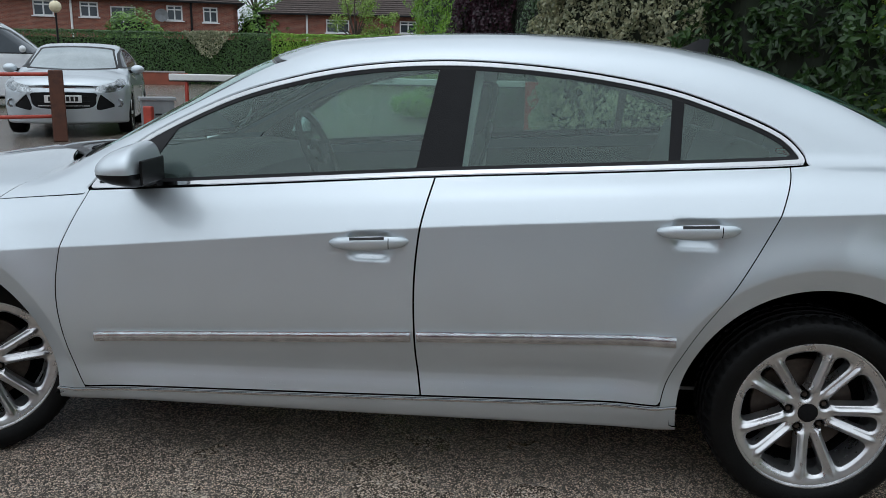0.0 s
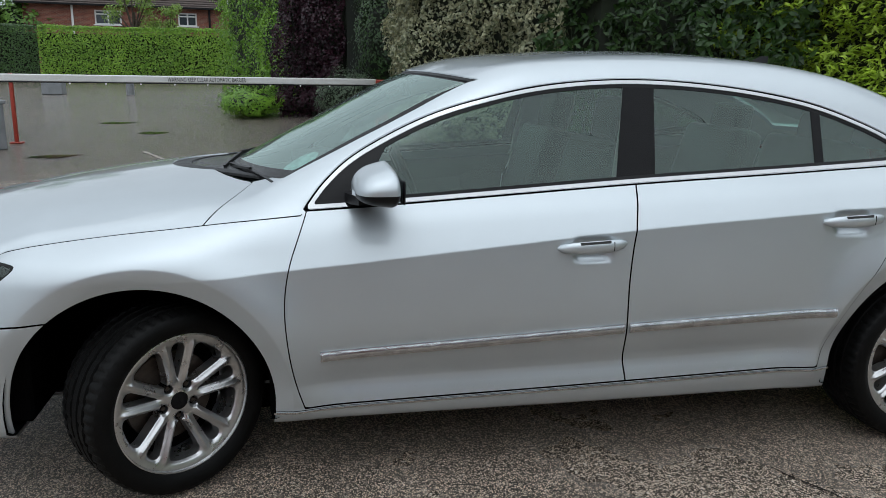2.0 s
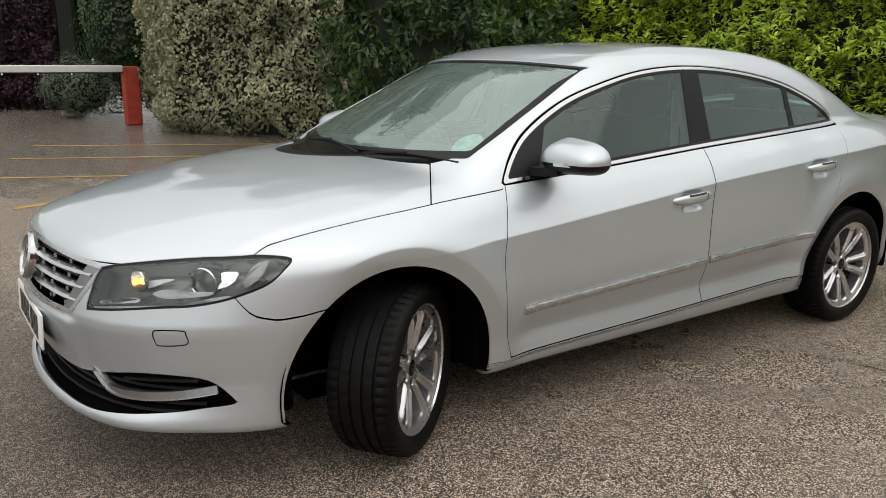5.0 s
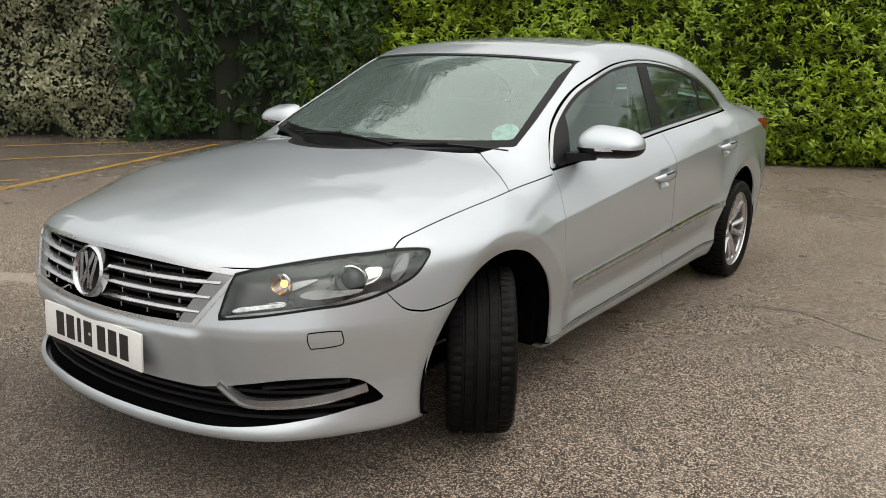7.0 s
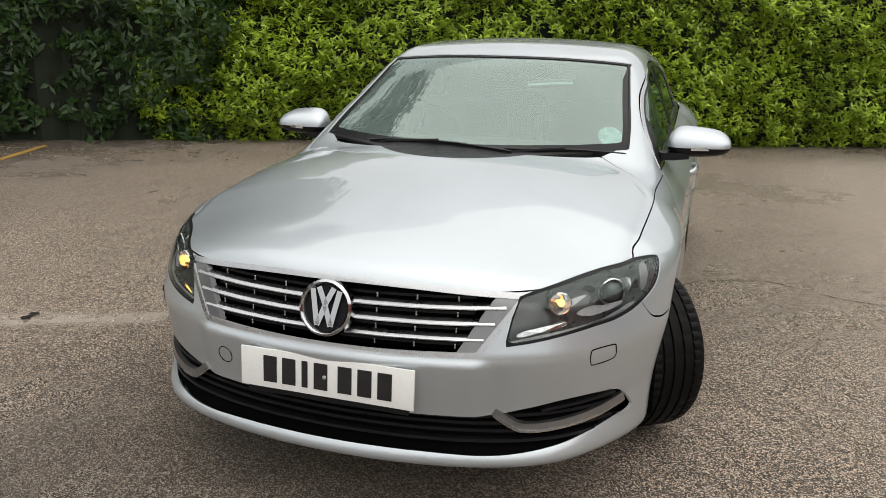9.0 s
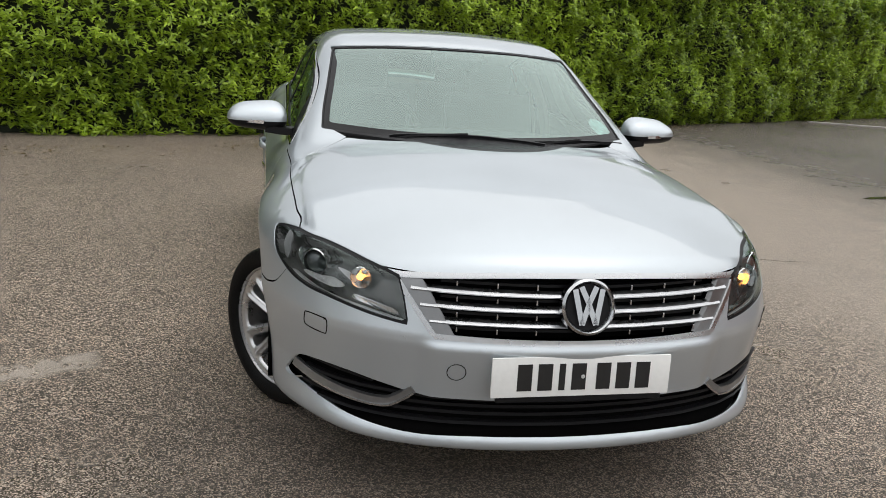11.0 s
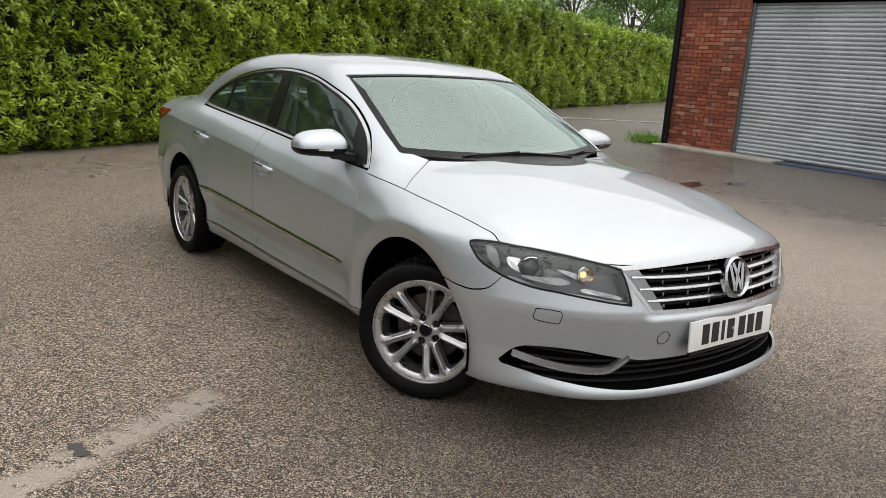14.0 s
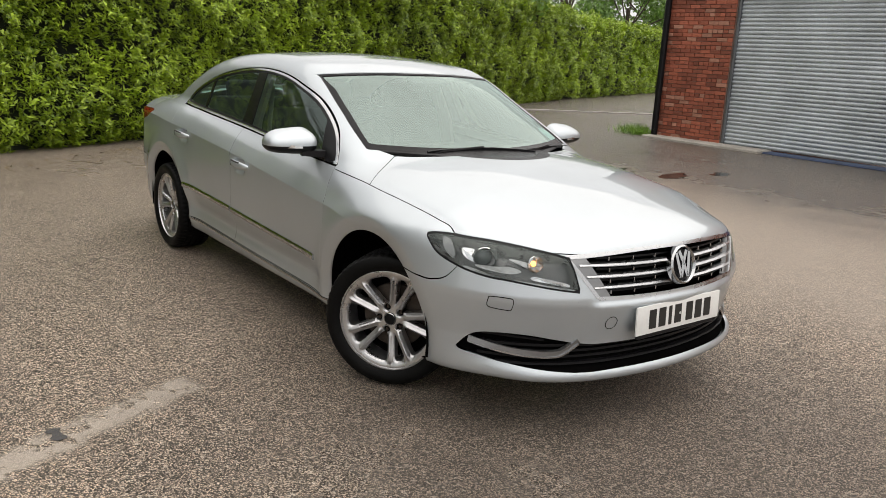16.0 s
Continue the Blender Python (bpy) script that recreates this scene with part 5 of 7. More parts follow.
def gap_half(p):
    """Half the height of the joint that is five millimetres wide along the skin."""
    n, ln = field_normal(p)
    return 0.0025 * np.sqrt(np.clip(1.0 - (n[:, 2] / np.maximum(ln[:, 0], 1e-6)) ** 2, 0.05, 1))


wing, top = SK.cut(body, lambda p: np.minimum(np.clip(p[:, 2] - bonnet_side(p[:, 0]), -0.3, 0.3), -0.862 - p[:, 0]) - gap_half(p))
joint, wing = SK.cut(wing, lambda p: np.maximum(np.where(p[:, 0] > -2.2, bonnet_side(p[:, 0]) - p[:, 2], 0.3), p[:, 0] + 0.868) - gap_half(p))
JOINTS += joint
back_edge = lambda p: np.where(q_of(p) < 0.57, -1.225 + 0.62 * q_of(p) ** 2, -1.0236 - 0.638 * (q_of(p) - 0.57)) - p[:, 0]
behind, bonnet = seam(top, back_edge)
cheek, scuttle = SK.cut(behind, lambda p: np.minimum(np.minimum(0.565 + 0.76 * (p[:, 0] + 1.03), 0.64) - q_of(p), -0.945 - p[:, 0]))
scuttle_top, scuttle = SK.cut(scuttle, lambda p: 1.0 - p[:, 2] + 0.002)
body = wing + cheek + scuttle_top
# doors
door_front = hermite([0.2, 0.283, 0.365, 0.514, 0.679, 0.77, 0.833, 0.905, 1.0], [-0.85, -0.872, -0.897, -0.923, -0.926, -0.908, -0.885, -0.858, -0.83])
door_mid = hermite([0.2, 0.314, 0.397, 0.522, 0.714, 0.85, 0.987], [0.215, 0.206, 0.195, 0.188, 0.188, 0.203, 0.235])
door_rear = hermite([0.2, 0.325, 0.401, 0.544, 0.719, 0.919, 1.038], [0.915, 0.92, 0.934, 0.996, 1.108, 1.213, 1.258])
sill_top = lambda x: 0.304 + 0.0235 * (x + 0.3)
low_side = lambda p: (q_of(p) > 0.6) & (p[:, 0] > -1.02) & (p[:, 0] < 1.4)
rest, doors = SK.cut(body, lambda p: np.where(low_side(p), np.minimum(p[:, 0] - door_front(p[:, 2]), door_rear(p[:, 2]) - p[:, 0]), -0.2))
below, doors = SK.cut(doors, lambda p: p[:, 2] - sill_top(p[:, 0]))
above, doors = SK.cut(doors, lambda p: np.where(p[:, 2] < 0.9, 1, inside(WINDOW, p[:, 0], p[:, 2]) + 0.2) * np.where(p[:, 2] > edge_line(p[:, 0]) + 0.03, -1, 1))
body = rest + below + above
joint, doors = SK.cut(doors, lambda p: np.minimum(np.minimum(p[:, 0] - door_front(p[:, 2]), door_rear(p[:, 2]) - p[:, 0]), p[:, 2] - sill_top(p[:, 0]) - 0.002) - 0.004)
JOINTS += joint
front_doors, rear_doors = seam(doors, lambda p: p[:, 0] - door_mid(p[:, 2]))
# front bumper
bumper_seam = hermite([-1.9, -1.863, -1.839, -1.78, -1.70, -1.625, -1.4], [0.72, 0.668, 0.634, 0.606, 0.606, 0.612, 0.614])
body, bumper = seam(body, lambda p: np.where(p[:, 0] < -1.4, np.where(p[:, 0] < -1.875, 0.69 - p[:, 2], bumper_seam(p[:, 0]) - p[:, 2]), -0.2))
# sills, boot, tail lamps, rear bumper
body, sill = seam(body, lambda p: np.where((p[:, 0] > -1.05) & (p[:, 0] < 1.05), sill_top(p[:, 0]) - 0.004 - p[:, 2], -0.2), 0.002)
TAIL = rounded([(0.50, 0.78), (0.50, 0.93), (0.75, 0.955), (1.0, 0.955), (1.25, 0.958), (1.58, 0.962), (1.52, 0.915), (1.2, 0.855), (0.9, 0.79)], 6)
body, tail = SK.cut(body, lambda p: np.where(p[:, 0] > 1.65, inside(TAIL, q_of(p) + (2.44 - p[:, 0]), p[:, 2]), -0.2))
body, rear_bumper = seam(body, lambda p: np.where(p[:, 0] > 1.72, 0.62 - p[:, 2], -0.2))
body, boot = seam(body, lambda p: np.where((p[:, 0] > 1.55), np.minimum(0.70 - q_of(p), np.minimum(p[:, 0] - 1.93 + 0.22 * q_of(p) ** 2, p[:, 2] - 0.64)), -0.2))
body, fenders = SK.cut(body, lambda p: np.where((p[:, 2] < 1.0), -0.60 - p[:, 0], -0.2))

shown_panel("body_shell", body, SILVER)
shown_panel("bonnet", bonnet, SILVER)
shown_panel("front_bumper", bumper, SILVER)
shown_panel("rear_bumper", rear_bumper, SILVER)
shown_panel("boot_lid", boot, SILVER)
for run in islands(JOINTS):
    if len(run) > 7:
        shown_panel("panel_joint", run, VOID, "dark panel gap", 0.0015, 0)
for side in (0, 1):
    shown_panel("front_wing", by_side(fenders)[side], SILVER)
    shown_panel("front_door", by_side(front_doors)[side], SILVER)
    shown_panel("rear_door", by_side(rear_doors)[side], SILVER)
    shown_panel("sill", by_side(sill)[side], SILVER)
    shown_panel("window_trim", by_side(bright)[side], CHROME, "bright chrome window surround", -0.001, 0.010)
    shown_panel("window_seal", by_side(rubber)[side], BLACK, "black rubber seal", 0.003, 0.004)
    shown_panel("trim_gap", by_side(gap)[side], VOID, "dark gap round the window trim", 0.006, 0)
    shown_panel("mirror_sail", by_side(sail)[side], BLACK, "black plastic corner", 0.003, 0.004)
    shown_panel("door_window", by_side(front_pane)[side], GLASS, "tinted glass with raindrops", 0.006, 0).visible_shadow = False
    shown_panel("door_window", by_side(rear_pane)[side], GLASS, "tinted glass with raindrops", 0.006, 0).visible_shadow = False
    shown_panel("quarter_window", by_side(quarter_pane)[side], GLASS, "tinted glass with raindrops", 0.006, 0).visible_shadow = False
    shown_panel("pillar_cover", by_side(b_pillar)[side], GLOSSBLACK, "black pillar cover beaded with rain", 0.003, 0.004)
    shown_panel("pillar_cover", by_side(divider)[side], GLOSSBLACK, "black divider bar", 0.003, 0.004)
    shown_panel("tail_lamp", by_side(tail)[side], plain("red_lens", (0.20, 0.004, 0.006), 0.1, 0, 0.1), "red lamp lens", 0.0, 0.01)
    shown_panel("headlamp_rim", by_side(lamp_rim)[side], BLACK, "", 0.003, 0.01)
shown_panel("windscreen", screen_glass, SCREEN, "clear windscreen glass with raindrops", 0.008, 0).visible_shadow = False
shown_panel("windscreen_border", screen_band + screen_foot, GLOSSBLACK, "black printed border", 0.008, 0)
shown_panel("windscreen_seal", screen_rim, BLACK, "", 0.005, 0.01)
for side in (0, 1):
    shown_panel("scuttle_panel", by_side(scuttle)[side], VOID, "black plastic scuttle well", 0.035, 0)
shown_panel("rear_window", back_glass, GLASS, "", 0.004, 0).visible_shadow = False

# ---- the saloon's fittings ----


def skin_x(y, z):
    """Where the nose's skin stands at a height and a distance from the middle."""
    xs = np.linspace(-2.45, -1.3, 600)
    f = car_field(np.stack([xs, np.full(600, y), np.full(600, z)], 1))
    return float(xs[np.argmax(f < 0)])


def skin_y(x, z):
    """How far the flank stands out at a place along the car and a height."""
    ys = np.linspace(1.05, 0.3, 500)
    f = car_field(np.stack([np.full(500, x), ys, np.full(500, z)], 1))
    return float(ys[np.argmax(f < 0)])


def skin_z(x, y):
    zs = np.linspace(1.6, 0.6, 600)
    f = car_field(np.stack([np.full(600, x), np.full(600, y), zs], 1))
    return float(zs[np.argmax(f < 0)])


# lining of the shell, floor, arches
for ax in (-AXLE, AXLE):
    for s in (-1, 1):
        bm = bmesh.new()
        prev = None
        for k in range(33):
            a = radians(-22 + 224 * k / 32)
            r = 0.405
            x, z = ax + r * math.cos(a), HUB + r * math.sin(a)
            row = [bm.verts.new((x, s * y, max(z, 0.262))) for y in (0.872, 0.80, 0.46)] + [bm.verts.new((ax, s * 0.46, HUB))]
            if prev:
                for i in range(3):
                    bm.faces.new((prev[i], prev[i + 1], row[i + 1], row[i]))
            prev = row
        part("arch_liner", bm, VOID, saloon, "black arch lining")
part("underbody", box(3.3, 1.0, 0.40, (0.12, 0, 0.130), 0.03), VOID, saloon, "dark underbody")
for s in (-1, 1):
    part("splash_guard", box(0.09, 0.36, 0.34, (-1.738, s * 0.632, 0.275), 0.01), VOID, saloon, "black splash guard")
    part("splash_guard", box(0.06, 0.36, 0.36, (-0.955, s * 0.63, 0.240), 0.01), VOID, saloon, "black splash guard")
    part("splash_guard", box(0.06, 0.36, 0.36, (0.955, s * 0.63, 0.240), 0.01), VOID, saloon, "black splash guard")
part("floor_pan", box(1.86, 1.62, 0.09, (0.0, 0, 0.215), 0.02), VOID, saloon, "dark floor pan")
part("front_crossmember", box(0.4, 1.0, 0.40, (-1.90, 0, 0.27), 0.03), VOID, saloon, "dark crossmember")
part("rear_crossmember", box(0.45, 1.2, 0.40, (2.0, 0, 0.29), 0.03), VOID, saloon, "dark crossmember")
part("engine_block", box(1.0, 1.0, 0.25, (-1.50, 0, 0.50), 0.05), VOID, saloon, "dark engine bay")
high, low = SK.cut(body, lambda p: 1.02 - p[:, 2])
shown_panel("headlining", high, LINER, "pale fabric roof lining", 0.035, 0)
for side in (0, 1):
    shown_panel("door_card", by_side(front_doors)[side], LEATHER, "dark door lining", 0.07, 0)
    shown_panel("door_card", by_side(rear_doors)[side], LEATHER, "dark door lining", 0.07, 0)

# cabin


def seat(x, y, wide=0.50):
    st = bmesh.new()
    st = box(0.50, wide, 0.16, (x, y, 0.42), 0.05, bm=st, seg=3)
    part("seat_cushion", st, LEATHER, saloon, "dark leather seat", True)
    back = box(0.14, wide, 0.60, (0, 0, 0), 0.05, seg=3)
    bmesh.ops.transform(back, matrix=pose(x + 0.24, y, 0.52, 0, 17, 0), verts=back.verts)
    part("seat_back", back, LEATHER, saloon, "dark leather seat", True)
    head = box(0.09, 0.27, 0.17, (0, 0, 0), 0.04, seg=3)
    bmesh.ops.transform(head, matrix=pose(x + 0.43, y, 1.09 if x < 0.5 else 1.04, 0, 10, 0), verts=head.verts)
    part("headrest", head, LEATHER, saloon, "dark leather headrest", True)


for sy in (-0.36, 0.36):
    seat(-0.12, sy)
    seat(0.78, sy, 0.54)
dash = bmesh.new()
dash = swept([(-0.70, y, 0.90 + 0.03 * math.cos(y * 2)) for y in np.linspace(-0.70, 0.70, 15)], [(-0.20, 0.06), (-0.05, 0.07), (0.10, 0.05), (0.16, -0.02), (0.10, -0.30), (-0.20, -0.25)], up=(0, 0, 1))
part("dashboard", dash, LEATHER, saloon, "dark soft dashboard", True)
wheel_rim = turned([(0.185 + 0.015 * math.cos(a), 0.015 * math.sin(a)) for a in np.linspace(0, 2 * math.pi, 9)], 32)
wheel_rim = box(0.34, 0.02, 0.04, (0, 0, -0.02), 0.008, bm=wheel_rim)
wheel_rim = box(0.12, 0.04, 0.12, (0, 0, -0.06), 0.02, bm=wheel_rim)
bmesh.ops.transform(wheel_rim, matrix=pose(-0.42, 0.36, 0.94, 0, 0, 0) @ pose(0, 0, 0, 0, -24, 0) @ pose(0, 0, 0, 0, 0, 90), verts=wheel_rim.verts)
part("steering_wheel", wheel_rim, BLACK, saloon, "", True)
part("rear_view_mirror", box(0.03, 0.22, 0.065, (-0.44, 0, 1.245), 0.014, seg=2), BLACK, saloon, "", True)
for s in (-1, 1):
    belt = swept([(0.22, s * 0.66, 0.75), (0.24, s * 0.63, 1.0), (0.28, s * 0.59, 1.22)], [(-0.025, 0.002), (0.025, 0.002), (0.025, -0.002), (-0.025, -0.002)], up=(0, s, 0.3))
    part("pillar_trim", swept([(0.25, s * 0.735, 0.80), (0.27, s * 0.70, 1.02), (0.31, s * 0.59, 1.30)], [(-0.055, 0.012), (0.055, 0.012), (0.055, -0.012), (-0.055, -0.012)], up=(0, s, 0.3)), LINER, saloon, "pale pillar trim")
    part("seat_belt", belt, LINER, saloon, "grey webbing belt")

# headlamps
AMBER = plain("amber_bulb", (0.9, 0.45, 0.08), 0.2)
AMBER.node_tree.nodes["Principled BSDF"].inputs["Emission Color"].default_value = (1.0, 0.42, 0.10, 1)
AMBER.node_tree.nodes["Principled BSDF"].inputs["Emission Strength"].default_value = 3.5
LAMPCHROME = plain("lamp_reflector", (0.72, 0.73, 0.74), 0.16, 1.0, 0.2, 40)
LAMPPART = plain("lamp_blade", (0.55, 0.56, 0.57), 0.35, 0.3, 0.15, 30)
LAMPGREY = plain("lamp_housing", (0.14, 0.14, 0.14), 0.30, 0.5, 0.3, 20)
LAMPTAIL = plain("lamp_tail_panel", (0.30, 0.305, 0.31), 0.35, 0.3, 0.2, 20)
BULBGLASS = plain("projector_glass", (0.10, 0.11, 0.115), 0.04, 0.5, 0.1, 20)


def lamp_patch(outline, s, back, lift=0.006):
    """A small moulded piece behind the lens that follows its curve, with turned edges."""
    bm = bmesh.new()
    rings = [[], []]
    for q, z in rounded(outline, 4):
        p = np.array([[skin_x(q, z), s * q, z]])
        n, ln = field_normal(p)
        n = (n / ln)[0]
        for ring, d in zip(rings, (back, back + lift)):
            ring.append(bm.verts.new(tuple(p[0] - n * d)))
    for k in range(len(rings[0])):
        bm.faces.new((rings[0][k - 1], rings[0][k], rings[1][k], rings[1][k - 1]))
    bm.faces.new(rings[0])
    return bm


for side, s in ((0, -1), (1, 1)):
    lens = shown_panel("headlamp", by_side(lamp_lens)[side], LENS, "clear headlamp lens over a dark housing", 0.002, 0)
    lens.visible_shadow = False
    shown_panel("lamp_housing", by_side(lamp_lens)[side], LAMPGREY, "dark grey lamp housing", 0.060, -0.055, lens)

    def lamp_bowl(u_y, z, r, depth, material, name, label="", turn=28):
        x = skin_x(u_y, z)
        bm = turned([(0.001, depth), (r * 0.55, depth * 0.9), (r * 0.85, depth * 0.5), (r, 0.0), (r * 1.08, 0.003), (r * 1.06, depth * 0.3)], 28)
        bmesh.ops.transform(bm, matrix=pose(x + 0.030, s * u_y, z, 0, 0, -90) @ pose(0, 0, 0, 0, 0, -s * turn), verts=bm.verts)
        return part(name, bm, material, lens, label, True)
    part("projector_ring", joined(turned([(0.040, 0.0), (0.043, -0.003), (0.0455, 0.0), (0.0455, 0.022), (0.040, 0.022), (0.040, 0.0)], 36), bmesh.new()), LAMPCHROME, lens, "chrome projector ring", True).matrix_world = pose(skin_x(0.735, 0.708) + 0.052, s * 0.735, 0.708, 0, 0, -90) @ pose(0, 0, 0, 0, 0, -s * 38)
    x = skin_x(0.735, 0.716)
    ball = bmesh.new()
    bmesh.ops.create_uvsphere(ball, u_segments=24, v_segments=14, radius=0.039)
    bmesh.ops.translate(ball, vec=(x + 0.076, s * 0.722, 0.708), verts=ball.verts)
    part("projector_lens", ball, BULBGLASS, lens, "dark round projector lens", True)
    lamp_bowl(0.612, 0.708, 0.031, 0.045, LAMPCHROME, "indicator_bowl", "bright indicator reflector", 22)
    x = skin_x(0.612, 0.708)
    bulb = bmesh.new()
    bmesh.ops.create_uvsphere(bulb, u_segments=12, v_segments=8, radius=0.011)
    bmesh.ops.translate(bulb, vec=(x + 0.044, s * 0.612, 0.708), verts=bulb.verts)
    part("indicator_bulb", bulb, AMBER, lens, "lit amber bulb", True)
    for name, outline, back, mt, lb in (
            ("beam_reflector", ((0.762, 0.752), (0.780, 0.756), (0.795, 0.748), (0.803, 0.725), (0.797, 0.706), (0.783, 0.700), (0.782, 0.725)), 0.028, LAMPCHROME, "bright chrome reflector"),
            ("indicator_reflector", ((0.640, 0.722), (0.668, 0.735), (0.690, 0.735), (0.672, 0.716), (0.650, 0.700)), 0.034, LAMPPART, "pale reflector beside the indicator"),
            ("light_blade", ((0.672, 0.684), (0.700, 0.699), (0.740, 0.693), (0.782, 0.690), (0.775, 0.679), (0.725, 0.671), (0.695, 0.672)), 0.022, LAMPPART, "pale lamp blade"),
            ("light_strip", ((0.500, 0.622), (0.580, 0.637), (0.655, 0.646), (0.742, 0.658), (0.800, 0.677), (0.806, 0.671), (0.745, 0.648), (0.655, 0.634), (0.580, 0.624), (0.504, 0.616)), 0.014, LAMPPART, "pale strip along the lower edge"),
            ("hatched_reflector", ((0.528, 0.646), (0.585, 0.660), (0.640, 0.668), (0.643, 0.655), (0.585, 0.645), (0.528, 0.634)), 0.020, LAMPCHROME, "ribbed chrome reflector"),
            ("tail_panel", ((0.803, 0.770), (0.815, 0.774), (0.832, 0.745), (0.834, 0.720), (0.826, 0.700), (0.818, 0.715), (0.812, 0.745)), 0.012, LAMPTAIL, "grey end panel")):
        part(name, lamp_patch(outline, s, back), mt, lens, lb)

GRILLEEND = plain("grille_end_metal", (0.27, 0.275, 0.28), 0.34, 0.85, 0.08, 10)
# grille
frame_ring, mouth = SK.cut(grille_hole, lambda p: within(GRILLE, "nose")(p) - 0.014)
wedge, mouth = SK.cut(mouth, lambda p: (0.368 + 0.60 * (p[:, 2] - 0.595)) - q_of(p))
grille_part = shown_panel("grille", mouth, VOID, "dark grille mouth with chrome bars", 0.055, 0)
shown_panel("grille_frame", frame_ring, BRIGHTWORK, "chrome grille surround", -0.002, 0.012, grille_part)
for side in (0, 1):
    shown_panel("grille_end", by_side(wedge)[side], GRILLEEND, "satin metal end piece", 0.004, 0.02, grille_part)
for z in (0.630, 0.672, 0.714):
    half = 0.412 + 0.60 * (z - 0.595)
    ys = np.linspace(-half, half, 25)
    pts = [(skin_x(y, z) + 0.004, y, z) for y in ys]
    part("grille_bar", swept(pts, [(0.009, -0.008), (-0.004, -0.006), (-0.007, -0.002), (0.002, 0.004), (0.014, 0.008), (0.022, 0.008), (0.022, -0.008)]), BRIGHTWORK, grille_part, "chrome bar")
for z in (0.651, 0.693, 0.609, 0.735):
    ys = np.linspace(-0.40, 0.40, 17)
    part("grille_rib", swept([(skin_x(y, z) + 0.03, y, z) for y in ys], [(-0.004, -0.004), (0.02, -0.004), (0.02, 0.004), (-0.004, 0.004)]), BLACK, grille_part)
    for y in (-0.36, -0.25, -0.14, 0.14, 0.25, 0.36):
        part("grille_strut", box(0.008, 0.005, 0.014, (skin_x(y, z) + 0.010, y, z - 0.007), 0.001), CHROME, grille_part)

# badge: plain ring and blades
badge = new("badge")
badge.parent = saloon
badge.matrix_world = pose(skin_x(0, 0.69) - 0.012, 0, 0.690, 0, 0, -90) @ pose(0, 0, 0, -14, 0, 0) @ Matrix.Scale(1.13, 4)
part("badge_ring", turned([(0.056, 0.012), (0.058, -0.004), (0.064, -0.010), (0.070, -0.004), (0.072, 0.014)], 40), CHROME, badge, "chrome ring", True)
part("badge_field", turned([(0.0005, 0.004), (0.058, 0.004), (0.058, 0.012)], 32), GLOSSBLACK, badge, "dark field")
for a, b in (((-0.036, 0.044), (-0.018, -0.044)), ((-0.018, -0.044), (0.0, 0.006)), ((0.0, 0.006), (0.018, -0.044)), ((0.018, -0.044), (0.036, 0.044)), ((-0.020, 0.050), (0.0, 0.008)), ((0.0, 0.008), (0.020, 0.050))):
    part("badge_blade", swept([(a[0], 0.0, a[1]), (b[0], 0.0, b[1])], [(-0.007, -0.004), (0.007, -0.004), (0.007, 0.006), (-0.007, 0.006)], up=(0, -1, 0)), CHROME, badge)

# number plate with plain bars for its characters
plate = new("number_plate")
plate.parent = saloon
plate["label"] = "white front number plate with black bars"
plate.matrix_world = pose(skin_x(0, 0.49) - 0.010, 0, 0.489, 0, 0, -90) @ pose(0, 0, 0, -3, 0, 0)
part("plate_board", box(0.535, 0.008, 0.117, (0, 0, -0.0585), 0.003, seg=2), WHITE, plate, "", True)
part("plate_holder", box(0.50, 0.014, 0.035, (0.0, 0.010, -0.078), 0.004), BLACK, plate, "black plate holder")
for k, cx in enumerate((-0.172, -0.112, -0.062, -0.012, 0.062, 0.122, 0.182)):
    part("plate_bar", box(0.042 if k != 2 else 0.018, 0.003, 0.078, (cx, -0.0045, -0.039), 0.0), INK, plate)
for cx in (-0.232, 0.232):
    part("plate_screw", turned([(0.0005, -0.008), (0.006, -0.007), (0.007, -0.003)], 10), INK if cx < 0 else WHITE, plate)

BLADE = plain("intake_metal", (0.30, 0.305, 0.31), 0.36, 0.9, 0.1, 12)
# lower intake with its bars and bright blades
shown_panel("lower_intake", intake_hole, VOID, "black lower air intake", 0.03, 0.0)
for z in (0.318, 0.342, 0.366, 0.390):
    half = 0.72 if z < 0.33 else 0.76
    pts = [(skin_x(y, z) + 0.022, y, z) for y in np.linspace(-half, half, 31)]
    part("intake_bar", swept(pts, [(-0.006, -0.005), (0.03, -0.003), (0.03, 0.003), (-0.006, 0.005)]), BLACK, saloon, "black plastic bar")
for s in (-1, 1):
    path = rounded([(0.462, 0.412), (0.462, 0.412), (0.505, 0.378), (0.545, 0.360), (0.63, 0.360), (0.72, 0.372), (0.790, 0.392), (0.790, 0.392)], 5)
    path = [p for p in path[:len(path) - 4]]
    for name, wide, mat_, out in (("intake_blade", 0.012, BLADE, 0.004), ("intake_blade_edge", 0.003, CHROME, 0.007)):
        pts = []
        for y, z in path:
            zz = z - (0.012 if mat_ is CHROME else 0)
            pts.append((skin_x(y, zz) - out + 0.004, s * y, zz))
        part(name, swept(pts, [(-wide, -0.012), (wide, -0.012), (wide, 0.005), (-wide, 0.005)], up=(-1, 0, 0)), mat_, saloon, "satin metal intake blade")
    gy = [(skin_x(y, z) + 0.03, s * y, z) for y, z in ((0.57, 0.408), (0.66, 0.418), (0.75, 0.422))]
    part("fog_slat", swept(gy, [(-0.004, -0.004), (0.03, -0.004), (0.03, 0.004), (-0.004, 0.004)]), BLACK, saloon)

